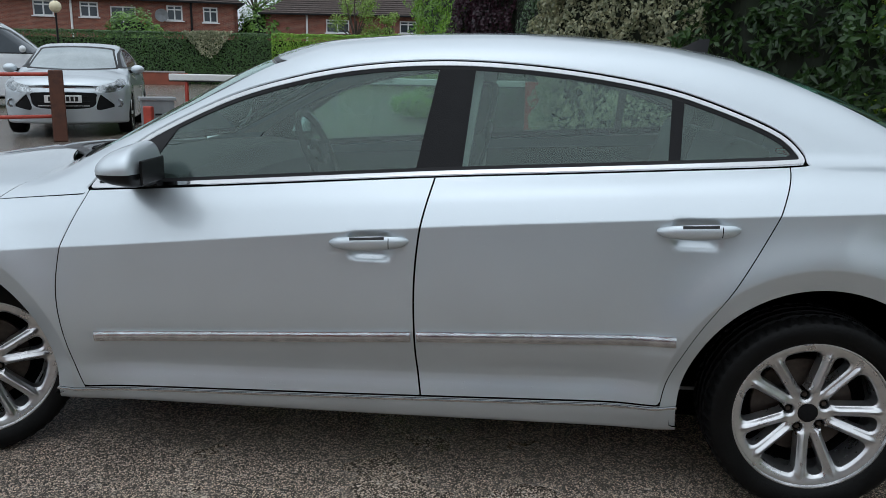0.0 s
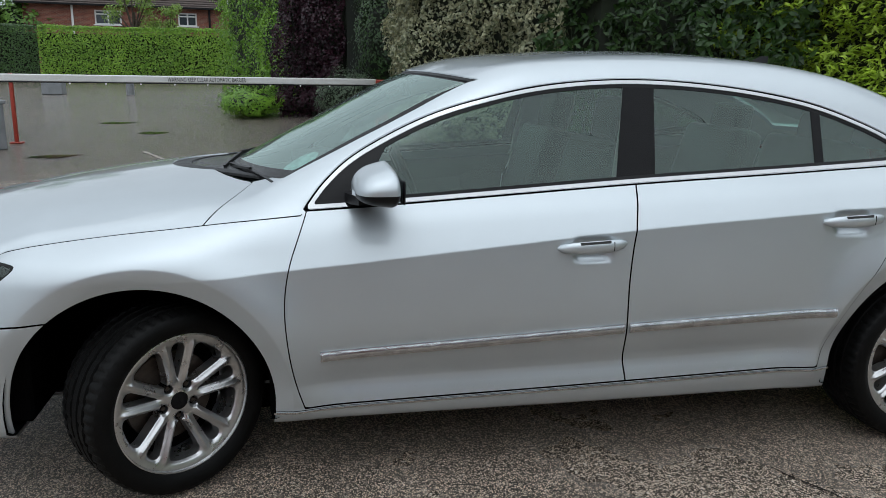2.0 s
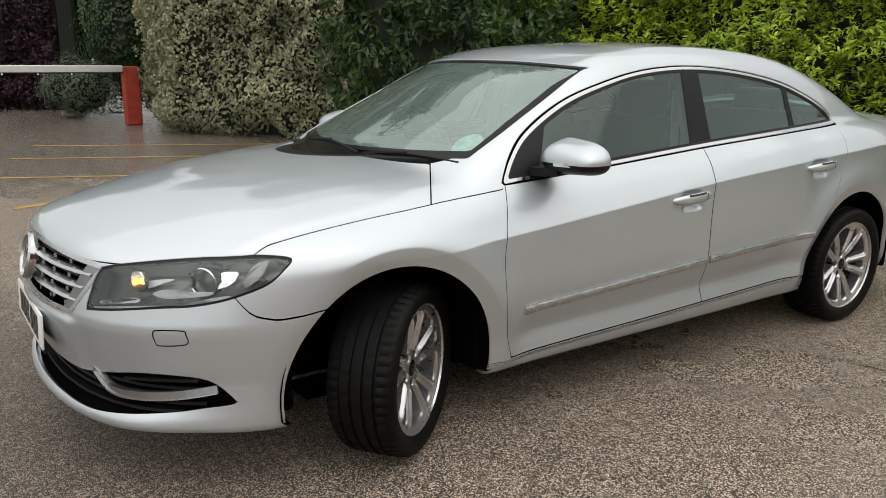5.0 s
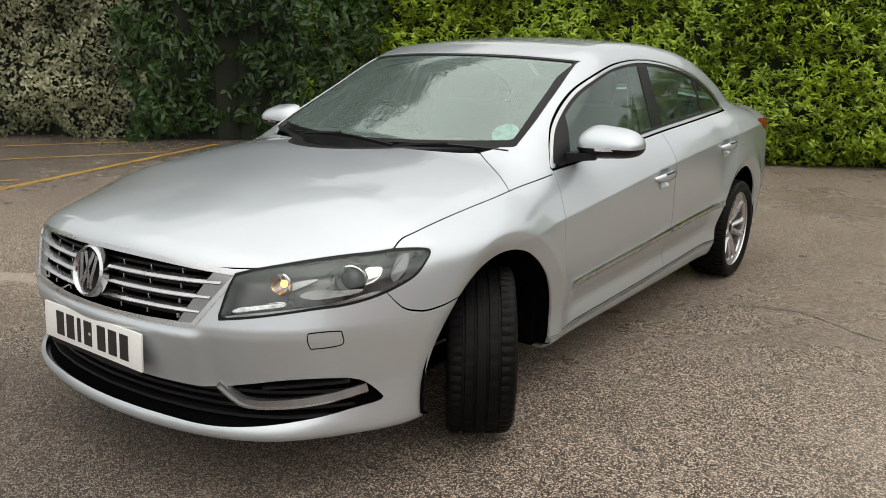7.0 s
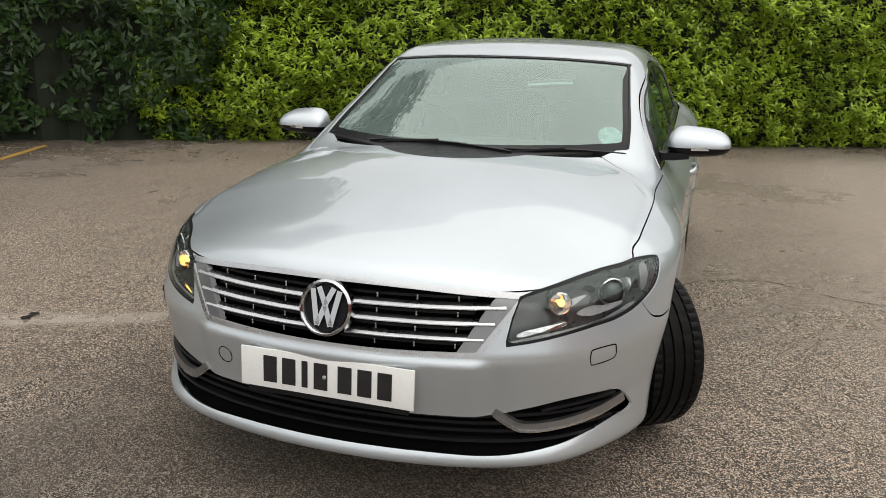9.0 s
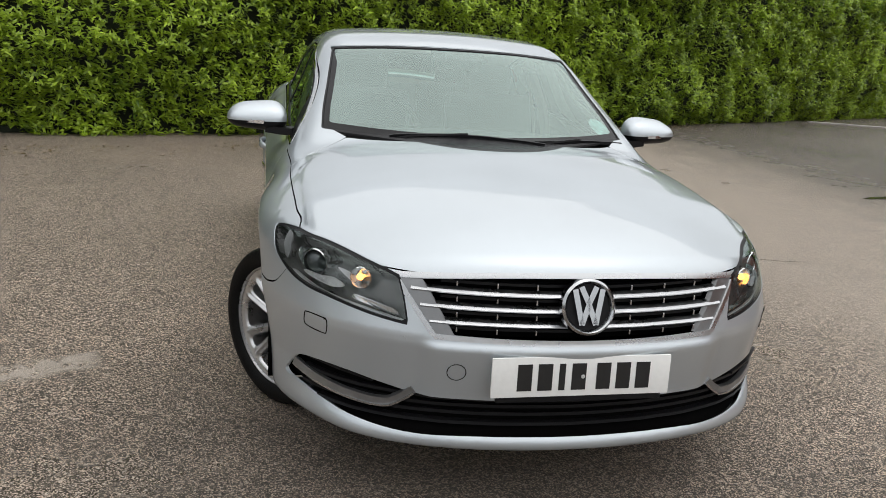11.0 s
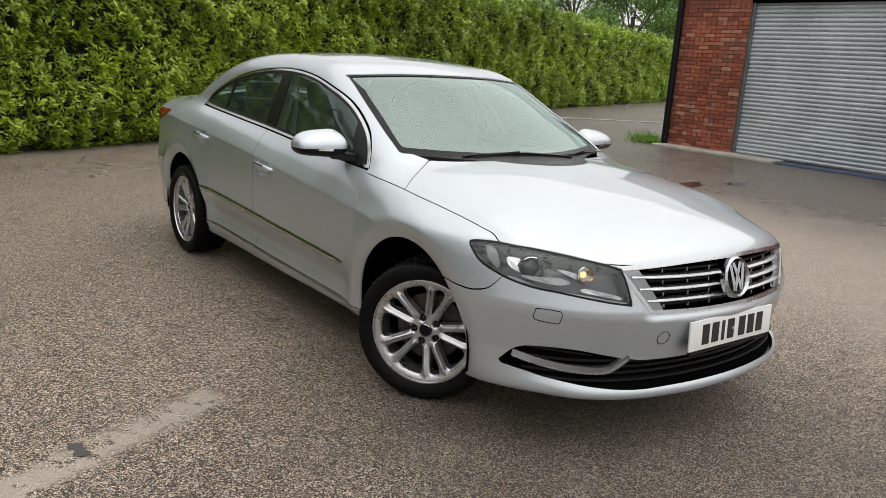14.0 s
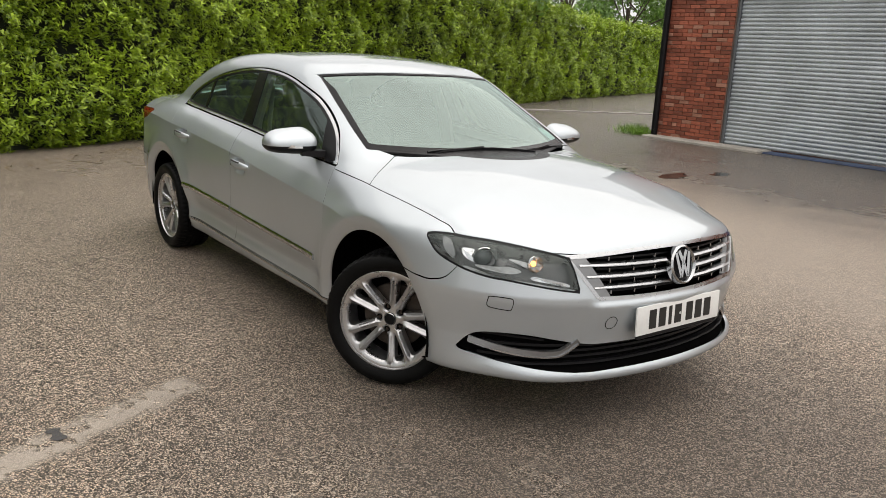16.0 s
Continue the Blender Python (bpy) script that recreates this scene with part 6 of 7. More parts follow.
# washer covers and towing cap: fine joints in the bumper
for s in (-1, 1):
    o = rounded([(0.705, 0.538), (0.705, 0.574), (0.715, 0.582), (0.758, 0.582), (0.765, 0.574), (0.765, 0.545), (0.752, 0.536), (0.715, 0.533)], 3)
    pts = [(skin_x(y, z - 0.002) - 0.0005, s * y, z) for y, z in o]
    part("washer_cover", swept(pts, [(-0.0015, -0.0015), (0.0015, -0.0015), (0.0015, 0.0015), (-0.0015, 0.0015)], True, (-1, s * 0.8, 0)), VOID, saloon, "fine outline of the headlamp washer")
o = [(0.355 + 0.026 * math.cos(a), 0.487 + 0.026 * math.sin(a)) for a in np.linspace(0, 2 * math.pi, 20, endpoint=False)]
part("towing_cap", swept([(skin_x(y, z) - 0.0005, y, z) for y, z in o], [(-0.0012, -0.0012), (0.0012, -0.0012), (0.0012, 0.0012), (-0.0012, 0.0012)], True, (-1, 0, 0)), VOID, saloon, "round towing-eye cap")

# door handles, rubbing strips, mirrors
SHADEGREY = plain("grip_shade", (0.06, 0.062, 0.066), 0.5, 0.2, 0.2, 20)
for s in (-1, 1):
    for x0, x1, z0, z1 in ((-0.066, 0.170, 0.795, 0.806), (0.874, 1.102, 0.860, 0.870)):
        pts, n = [], 15
        for k in range(n):
            t = k / (n - 1)
            x, z = x0 + (x1 - x0) * t, z0 + (z1 - z0) * t
            edge = plan_line(np.array([x]))[0] - 0.006
            pts.append((x, s * (float(edge) + 0.004 + 0.034 * math.sin(math.pi * t) ** 0.5), z))
        bm = bmesh.new()
        rings = []
        for k, p in enumerate(pts):
            t = k / (n - 1)
            h = 0.0215 * (0.30 + 0.70 * max(0.0, math.sin(math.pi * t)) ** 0.45)
            rings.append([bm.verts.new((p[0], p[1] + 0.011 * math.cos(a), p[2] + h * math.sin(a))) for a in np.linspace(0, 2 * math.pi, 12, endpoint=False)])
        for k in range(n - 1):
            for i in range(12):
                bm.faces.new((rings[k][i], rings[k][(i + 1) % 12], rings[k + 1][(i + 1) % 12], rings[k + 1][i]))
        bm.faces.new(rings[0])
        bm.faces.new(rings[-1])
        hd = part("door_handle", bm, SILVER, saloon, "body-coloured bar handle", True)
        # thin dark strip on the bar's face, standing in for shading on the grip
        part("handle_shade", swept([(p[0], p[1] + s * 0.0062, p[2] + 0.0125) for p in pts[4:11]], [(-0.0025, -0.0065), (0.0025, -0.0065), (0.0025, 0.0075), (-0.0025, 0.0075)]), SHADEGREY, hd, "dark grey strip painting shade on the grip")
        xr = x1 - 0.055
        part("handle_joint", swept([(xr, s * (abs(pts[11][1]) + 0.0095), pts[11][2] - 0.015), (xr, s * (abs(pts[11][1]) + 0.0118), pts[11][2]), (xr, s * (abs(pts[11][1]) + 0.0095), pts[11][2] + 0.015)], [(-0.001, -0.001), (0.001, -0.001), (0.001, 0.001), (-0.001, 0.001)], up=(1, 0, 0)), VOID, hd)
    for x0, x1, z0, z1 in ((-0.822, 0.178, 0.467, 0.517), (0.196, 0.947, 0.518, 0.544)):
        pts = [(x, s * (skin_y(x, z) + 0.003), z) for x, z in zip(np.linspace(x0, x1, 24), np.linspace(z0, z1, 24))]
        sec = [(-0.004, -0.0165), (0.005, -0.0160), (0.0055, -0.0125), (0.008, -0.0090), (0.009, 0.0), (0.008, 0.0090), (0.0055, 0.0125), (0.005, 0.0160), (-0.004, 0.0165)]
        sec = sec if s < 0 else [(-a, b) for a, b in sec]
        part("rubbing_strip", swept(pts, sec), STRIP, saloon, "chrome rubbing strip beaded with rain", True)
    pts = [(x, s * (skin_y(x, 0.300 + 0.0235 * (x + 0.3)) + 0.002), 0.296 + 0.0235 * (x + 0.3)) for x in np.linspace(-0.97, 0.97, 30)]
    sec = [(-0.004, -0.005), (0.004, -0.003), (0.004, 0.003), (-0.004, 0.005)]
    part("sill_trim", swept(pts, sec), CHROME, saloon, "thin bright sill trim")

for s in (-1, 1):
    mir = new("door_mirror")
    mir.parent = saloon
    mir["label"] = "silver door mirror with a black base"
    top, bot, sig = bmesh.new(), bmesh.new(), bmesh.new()
    for bm, lo, hi in ((top, -0.14, 0.5 * math.pi), (bot, -0.5 * math.pi, -0.16)):
        rings = []
        for i in range(11):
            b = lo + (hi - lo) * i / 10
            ring = []
            for k in range(28):
                a = 2 * math.pi * k / 28
                ca, sa = math.cos(a), math.sin(a)
                cx = math.copysign(abs(ca) ** (0.62 if ca < 0 else 0.35), ca)
                cy = math.copysign(abs(sa) ** 0.55, sa)
                cb, sb = math.cos(b) ** (0.62 if b > 0 else 0.5), math.copysign(abs(math.sin(b)) ** 0.95, b)
                xx = cx * cb * (0.082 if ca < 0 else 0.046)
                yy = cy * cb * 0.130
                zz = sb * (0.074 if b > 0 else 0.056) * (1 - 0.16 * yy / 0.12) * (1 + 3.2 * (xx - 0.02))
                ring.append(bm.verts.new((-0.635 + xx + 0.06 * yy, s * (0.930 + yy), 1.003 + zz + 0.03 * xx)))
            rings.append(ring)
        for i in range(10):
            for k in range(28):
                bm.faces.new((rings[i][k], rings[i][(k + 1) % 28], rings[i + 1][(k + 1) % 28], rings[i + 1][k]))
        bmesh.ops.remove_doubles(bm, verts=bm.verts, dist=0.0005)
    part("mirror_cap", top, SILVER, mir, "silver painted cap", True)
    part("mirror_base", bot, BLACK, mir, "black plastic underside", True)
    sig = swept([(-0.716, s * 0.90, 0.992), (-0.714, s * 0.94, 0.993), (-0.700, s * 0.99, 0.995), (-0.668, s * 1.035, 0.998)], [(-0.006, -0.007), (0.006, -0.007), (0.006, 0.007), (-0.006, 0.007)])
    part("mirror_indicator", sig, LAMPCHROME, mir, "clear indicator strip")
    part("mirror_glass", box(0.008, 0.165, 0.070, (0, 0, -0.035), 0.003, pose(-0.579, s * 0.930, 0.998, 0, 0, -3.4 * s)), GLOSSBLACK, mir, "dark mirror glass")
    part("mirror_arm", swept([(-0.69, s * 0.77, 0.952), (-0.675, s * 0.82, 0.952), (-0.655, s * 0.88, 0.958)], [(-0.045, -0.012), (0.045, -0.012), (0.045, 0.018), (-0.045, 0.018)]), BLACK, mir, "black mirror arm")

# wipers, aerial fin, paper disc


def wiper(pivot, tip, name="wiper"):
    w = new(name)
    w.parent = saloon
    w["label"] = "black wiper arm with a long rubber blade"
    px, py = pivot
    tx, ty = tip
    pts = []
    for k in range(9):
        t = k / 8
        x, y = px + (tx - px) * t, py + (ty - py) * t
        pts.append((x, y, skin_z(x, y) - 0.004))
    part("wiper_blade", swept(pts, [(-0.004, -0.010), (0.004, -0.010), (0.007, 0.004), (-0.002, 0.006)]), BLACK, w)
    a = pts[4]
    arm = [(px - 0.006, py, pts[0][2] - 0.016), (pts[1][0] - 0.008, pts[1][1], pts[1][2] - 0.004), (a[0], a[1], a[2] + 0.008)]
    part("wiper_arm", swept(arm, [(-0.006, -0.003), (0.006, -0.003), (0.004, 0.004), (-0.004, 0.004)]), BLACK, w)
    return w


wiper((-1.120, -0.20), (-0.955, -0.655))
wiper((-1.055, 0.40), (-1.14, -0.235))
fin = bmesh.new()
fz = skin_z(1.17, 0)
fv = []
for t, h, w in ((0, 0.0, 0.002), (0.3, 0.02, 0.020), (0.7, 0.055, 0.022), (1.0, 0.062, 0.012)):
    x = 1.035 + 0.125 * t
    z = skin_z(x, 0) - 0.004
    fv.append([fin.verts.new((x, -w, z)), fin.verts.new((x + 0.01, 0, z + h + 0.004)), fin.verts.new((x, w, z))])
for a, b in zip(fv[:-1], fv[1:]):
    for i in range(2):
        fin.faces.new((a[i], a[i + 1], b[i + 1], b[i]))
fin.faces.new(fv[-1])
part("aerial_fin", fin, BLACK, saloon, "small dark shark-fin aerial", True)
sx, sy_ = -0.868, -0.585
disc = bmesh.new()
disc.faces.new([disc.verts.new((sx + 0.062 * math.cos(a), sy_ + 0.052 * math.sin(a), skin_z(sx + 0.062 * math.cos(a), sy_ + 0.052 * math.sin(a)) - 0.012)) for a in np.linspace(0, 2 * math.pi, 20, endpoint=False)])
bmesh.ops.triangulate(disc, faces=disc.faces[:])
part("paper_disc", disc, plain("pale_blue_paper", (0.45, 0.66, 0.66), 0.6, 0, 0.3, 30), saloon, "pale blue paper disc behind the screen")

def behind_screen(name, cx, cy, wx, wy, material, label):
    """A flat piece lying against the inside of the windscreen."""
    bm = bmesh.new()
    n = 6
    rows = [[bm.verts.new((cx + wx * (i / n - 0.5), cy + wy * (j / n - 0.5), skin_z(cx + wx * (i / n - 0.5), cy + wy * (j / n - 0.5)) - 0.016)) for j in range(n + 1)] for i in range(n + 1)]
    for i in range(n):
        for j in range(n):
            bm.faces.new((rows[i][j], rows[i + 1][j], rows[i + 1][j + 1], rows[i][j + 1]))
    return part(name, bm, material, saloon, label, True)


behind_screen("sensor_cover", -0.47, 0.0, 0.11, 0.26, LEATHER, "dark sensor cover behind the screen")
behind_screen("screen_label", -0.52, -0.338, 0.05, 0.075, INK, "small printed label at the top of the screen")

# wheels


def tyre_mesh():
    bm = bmesh.new()
    prof = [(0.226, -0.098), (0.235, -0.108), (0.262, -0.121), (0.290, -0.121), (0.306, -0.112), (0.314, -0.102), (0.3185, -0.088)]
    for g0, g1 in ((-0.066, -0.056), (-0.026, -0.016), (0.016, 0.026), (0.056, 0.066)):
        prof += [(0.3205, g0 - 0.001), (0.312, g0 + 0.001), (0.312, g1 - 0.001), (0.3215, g1 + 0.001)]
    prof += [(0.3185, 0.088), (0.314, 0.102), (0.306, 0.112), (0.290, 0.118), (0.262, 0.117), (0.235, 0.108), (0.226, 0.098)]
    prof = [(min(r, 0.235) + 0.86 * max(r - 0.235, 0.0), h) for r, h in prof]
    n = 168
    rings = []
    for k in range(n):
        a = 2 * math.pi * k / n
        ring = []
        for i, (r, h) in enumerate(prof):
            if k % 3 == 0 and 0.066 < abs(h) < 0.11 and r > 0.295:
                r -= 0.006
            if k % 6 == 1 and 0.026 < abs(h) < 0.057 and r > 0.304:
                r -= 0.004
            ring.append(bm.verts.new((r * math.cos(a), h, r * math.sin(a))))
        rings.append(ring)
    for k in range(n):
        p, q = rings[k], rings[(k + 1) % n]
        for i in range(len(prof) - 1):
            bm.faces.new((p[i], p[i + 1], q[i + 1], q[i]))
    return bm


def wheel_field(u, v):
    """Distance outside the metal of the wheel's face: twin spokes, hub and rim run into one another; and the nearest spoke's middle."""
    r, th = np.hypot(u, v), np.arctan2(v, u)
    a = (th + math.pi / 5) % (2 * math.pi / 5) - math.pi / 5
    a = np.abs(a)
    pu, pv = r * np.cos(a), r * np.sin(a)
    p0, p1 = (0.055 * math.cos(radians(14)), 0.055 * math.sin(radians(14))), (0.218 * math.cos(radians(13)), 0.218 * math.sin(radians(13)))
    dx, dy = p1[0] - p0[0], p1[1] - p0[1]
    t = np.clip(((pu - p0[0]) * dx + (pv - p0[1]) * dy) / (dx * dx + dy * dy), 0, 1)
    side = ((pv - p0[1]) * dx - (pu - p0[0]) * dy) / math.hypot(dx, dy)
    off = np.hypot(pu - p0[0] - t * dx, pv - p0[1] - t * dy)
    sp = off - (0.0165 - 0.001 * t + 0.004 * t**3)
    d = -smax(-sp, -(r - 0.064), 0.022)
    d = -smax(-d, -(0.200 - r), 0.026)
    return d, side, t


def wheel_face():
    """The pressed face of the wheel, cut out between its spokes, with rounded edges and a ridge along each spoke."""
    rs = np.concatenate([np.linspace(0.030, 0.075, 10), np.linspace(0.082, 0.19, 16), np.linspace(0.196, 0.2265, 7)])
    n = 300
    v = [(r * math.cos(2 * math.pi * k / n), r * math.sin(2 * math.pi * k / n), 0.0) for r in rs for k in range(n)]
    f = [(i * n + k, i * n + (k + 1) % n, (i + 1) * n + (k + 1) % n, (i + 1) * n + k) for i in range(len(rs) - 1) for k in range(n)]
    sk = Skin(v, f)
    keep, _ = sk.cut(sk.faces, lambda p: wheel_field(p[:, 0], p[:, 1])[0])
    for d in (0.003, 0.006, 0.009):
        low, high = sk.cut(keep, lambda p: wheel_field(p[:, 0], p[:, 1])[0] + d)
        keep = low + high
    low, high = sk.cut(keep, lambda p: wheel_field(p[:, 0], p[:, 1])[1] - 0.003)
    keep = low + high
    holes = lambda p: np.min([np.hypot(p[:, 0] - 0.0555 * math.cos(a), p[:, 1] - 0.0555 * math.sin(a)) for a in 2 * math.pi * (np.arange(5) + 0.5) / 5], axis=0) - 0.0155
    _, keep = sk.cut(keep, holes)

    def deep(u, w):
        d, side, t = wheel_field(u, w)
        r = np.hypot(u, w)
        d = np.maximum(d, -holes(np.stack([u, w], 1)))
        e = np.clip(1 + d / 0.009, 0, 1)
        lip = step(0.198, 0.224, r)
        ridge = np.clip(1 - np.abs(side - 0.003) / 0.011, 0, 1) * step(0.055, 0.09, r) * (1 - step(0.19, 0.215, r))
        return -0.070 - 0.020 * step(0.05, 0.21, r) - 0.009 * ridge + 0.007 * e * e - 0.006 * lip
    pieces = [[] for _ in range(11)]
    for face in keep:
        c = np.mean([sk.v[i] for i in face], axis=0)
        r, th = math.hypot(c[0], c[1]), math.degrees(math.atan2(c[1], c[0])) % 360
        pieces[10 if r > 0.2165 else int(th // 36) % 10].append(face)
    out = []
    for fs in pieces:
        used = sorted({i for f_ in fs for i in f_})
        at = {k: i for i, k in enumerate(used)}
        u, w = np.array([sk.v[i][0] for i in used]), np.array([sk.v[i][1] for i in used])
        y = deep(u, w)
        e = 0.0015
        gu, gw = (deep(u + e, w) - deep(u - e, w)) / (2 * e), (deep(u, w + e) - deep(u, w - e)) / (2 * e)
        nn = np.stack([gu, -np.ones_like(u), gw], 1)
        nn /= np.linalg.norm(nn, axis=1, keepdims=True)
        p = np.stack([u, y, w], 1)
        fs = [tuple(at[i] for i in f_)[::-1] for f_ in fs]
        seen = {}
        for f_ in fs:
            for k in range(len(f_)):
                e_ = (f_[k], f_[(k + 1) % len(f_)])
                if (e_[1], e_[0]) in seen:
                    del seen[(e_[1], e_[0])]
                else:
                    seen[e_] = True
        inner = [(a, b) for a, b in seen if abs(wheel_field(u[[a, b]], w[[a, b]])[0]).max() < 0.002 or abs(holes(np.stack([u[[a, b]], w[[a, b]]], 1))).max() < 0.002]
        base = len(p)
        wall, wn_, wf = [], [], []
        for a, b in inner:
            k = base + len(wall)
            tn = np.cross(p[a] - p[b], np.array([0, 0.045, 0]))
            tn /= max(np.linalg.norm(tn), 1e-9)
            for q in (p[a], p[b], p[b] + np.array([0, 0.045, 0]), p[a] + np.array([0, 0.045, 0])):
                wall.append(q)
                wn_.append(tn)
            wf.append((k + 1, k, k + 3, k + 2))
        if wall:
            p, nn = np.concatenate([p, wall]), np.concatenate([nn, wn_])
        out.append((p, fs + wf, nn))
    return out


def road_wheel(m, spin, marked=False):
    w = new("wheel")
    w.parent = saloon
    w["label"] = "alloy wheel with five twin spokes"
    w.matrix_world = m @ pose(0, 0, 0, 0, spin, 0) @ Matrix.Scale(0.97, 4)

    def add(key, make, label=""):
        if key not in WHEEL_DATA:
            o = make()
            WHEEL_DATA[key] = o.data
            o.parent = w
        else:
            o = new(key[0], WHEEL_DATA[key])
            o.parent = w
        if label:
            o["label"] = label
        return o
    add(("tyre",), lambda: part("tyre", tyre_mesh(), RUBBER, None, "", True), "black rubber tyre with worn tread")
    add(("rim",), lambda: part("rim", turned([(0.2255, -0.097), (0.231, -0.101), (0.234, -0.105), (0.229, -0.106), (0.2262, -0.098)], 72), ALLOY, None, "", True), "silver alloy rim")
    add(("barrel",), lambda: part("barrel", turned([(0.2255, -0.085), (0.212, -0.06), (0.205, -0.03), (0.200, 0.09), (0.229, 0.104)], 64), ALLOY, None, "", True))
    add(("cap",), lambda: part("cap", turned([(0.0005, -0.073), (0.022, -0.073), (0.028, -0.071), (0.0305, -0.064), (0.0305, -0.05)], 28), GLOSSBLACK, None, "", True), "dark centre cap")
    add(("brake_disc",), lambda: part("brake_disc", turned([(0.05, 0.0), (0.05, -0.006), (0.150, -0.006), (0.152, -0.004), (0.152, 0.012)], 40), IRON, None, "", True), "rusty brake disc")
    add(("inner_wall",), lambda: part("inner_wall", turned([(0.0005, 0.02), (0.2, 0.02)], 24), VOID, None, ""))
    add(("hub_well",), lambda: part("hub_well", turned([(0.0005, -0.045), (0.068, -0.045), (0.068, -0.02)], 24), VOID, None, ""))
    if marked:
        add(("cap_ring",), lambda: part("cap_ring", turned([(0.024, -0.072), (0.0255, -0.0755), (0.028, -0.0735), (0.0285, -0.070)], 32), CHROME, None, "", True), "chrome ring on the cap")
    if not WHEEL_FACE:
        WHEEL_FACE.extend(wheel_face())
    for i, (p, fs, nn) in enumerate(WHEEL_FACE):
        nm = "spoke" if i < 10 else "rim_lip"
        add((nm, i), lambda: link(nm, p, fs, ALLOY, None, "", nn))
    for i in range(5):
        a = 2 * math.pi * (i + 0.5) / 5

        def bolt():
            b = turned([(0.0005, -0.058), (0.0075, -0.058), (0.0085, -0.055), (0.0085, -0.04)], 6)
            bmesh.ops.translate(b, vec=(0.0555 * math.cos(a), 0.0, 0.0555 * math.sin(a)), verts=b.verts)
            return part("wheel_bolt", b, IRON)
        add(("wheel_bolt", i), bolt)
    return w


WHEEL_FACE = []
WHEEL_DATA = {}
STEER = 36
road_wheel(pose(AXLE, -0.785, HUB), 7)
road_wheel(pose(AXLE, 0.785, HUB, 0, 0, 180), 40, True)
road_wheel(pose(-AXLE + 0.012, -0.71, HUB, 0, 0, STEER) @ pose(0, -0.07, 0), 54)
road_wheel(pose(-AXLE + 0.012, 0.715, HUB, 0, 0, 180 + STEER) @ pose(0, -0.07, 0), 0, True)

# ---- the parked hatchback and van beyond the fence ----


def hatch_field(p):
    """Signed field of a small hatchback: front towards -x."""
    x, q, z = p[:, 0], np.abs(p[:, 1]), p[:, 2]
    w = 0.905 - 0.10 * np.maximum(np.abs(x) - 1.5, 0) ** 2 - 0.10 * np.maximum(z - 0.72, 0) - 0.12 * np.maximum(0.45 - z, 0) + 0.012 * np.exp(-((z - 0.76) / 0.05) ** 2)
    for ax in (-1.32, 1.32):
        r = np.hypot(x - ax, z - 0.32)
        w = w + 0.014 * np.exp(-((np.maximum(r, 0.37) - 0.37) / 0.07) ** 2)
    top = z - (hatch_hood(x) - 0.11 * (q / 0.85) ** 3)
    nose = (-2.17 + 0.28 * q**2 + 0.45 * q**6 + 0.35 * np.maximum(z - 0.66, 0) + 0.12 * np.maximum(0.42 - z, 0)) - x
    rear = x - (2.17 - 0.2 * q**2 - 0.15 * np.maximum(z - 0.6, 0) - 0.4 * np.maximum(z - 1.0, 0))
    f = smax(smax(smax(smax(q - w, top, 0.08), nose / 1.3, 0.08), rear, 0.09), 0.19 - z, 0.03)
    xe = x - 0.22 * q * q * step(0.2, -0.6, x)
    g = 0.86 - 0.46 * np.maximum(z - 0.95, 0)
    c = smax(smax((q - g) / 1.1, (z - hatch_roof(xe) + 0.03 * (q / 0.6) ** 2) / 1.1, 0.10), 0.8 - z, 0.05)
    c = smax(c, rear / 1.1, 0.08)
    return -smax(-f, -c, 0.04)


hatch_hood = hermite([-2.3, -2.05, -1.7, -1.2, -0.9, 0, 1.5, 2.3], [0.62, 0.83, 0.93, 1.02, 1.04, 1.02, 1.05, 1.05])
hatch_roof = hermite([-1.6, -1.15, -0.6, -0.1, 0.2, 0.6, 1.2, 1.8, 2.3], [0.80, 1.02, 1.28, 1.43, 1.465, 1.475, 1.44, 1.36, 1.2])


def van_field(p):
    """Signed field of a panel van: front towards -x."""
    x, q, z = p[:, 0], np.abs(p[:, 1]), p[:, 2]
    w = 0.95 - 0.09 * np.maximum(z - 1.05, 0) - 0.12 * np.maximum(0.5 - z, 0) - 0.10 * np.maximum(-x - 1.6, 0) ** 2
    nose = (-2.45 + 0.22 * q**2 + 0.4 * q**6 + 0.30 * np.maximum(z - 0.7, 0)) - x
    f = smax(smax(smax(smax(q - w, (z - van_roof(x - 0.15 * q * q) + 0.05 * q**4) / 1.1, 0.10), nose / 1.2, 0.08), x - 2.45, 0.06), 0.24 - z, 0.03)
    return f


van_roof = hermite([-2.6, -2.35, -1.9, -1.55, -1.0, -0.7, -0.3, 0.5, 2.5], [0.85, 1.00, 1.10, 1.17, 1.60, 1.80, 1.93, 1.97, 1.97])


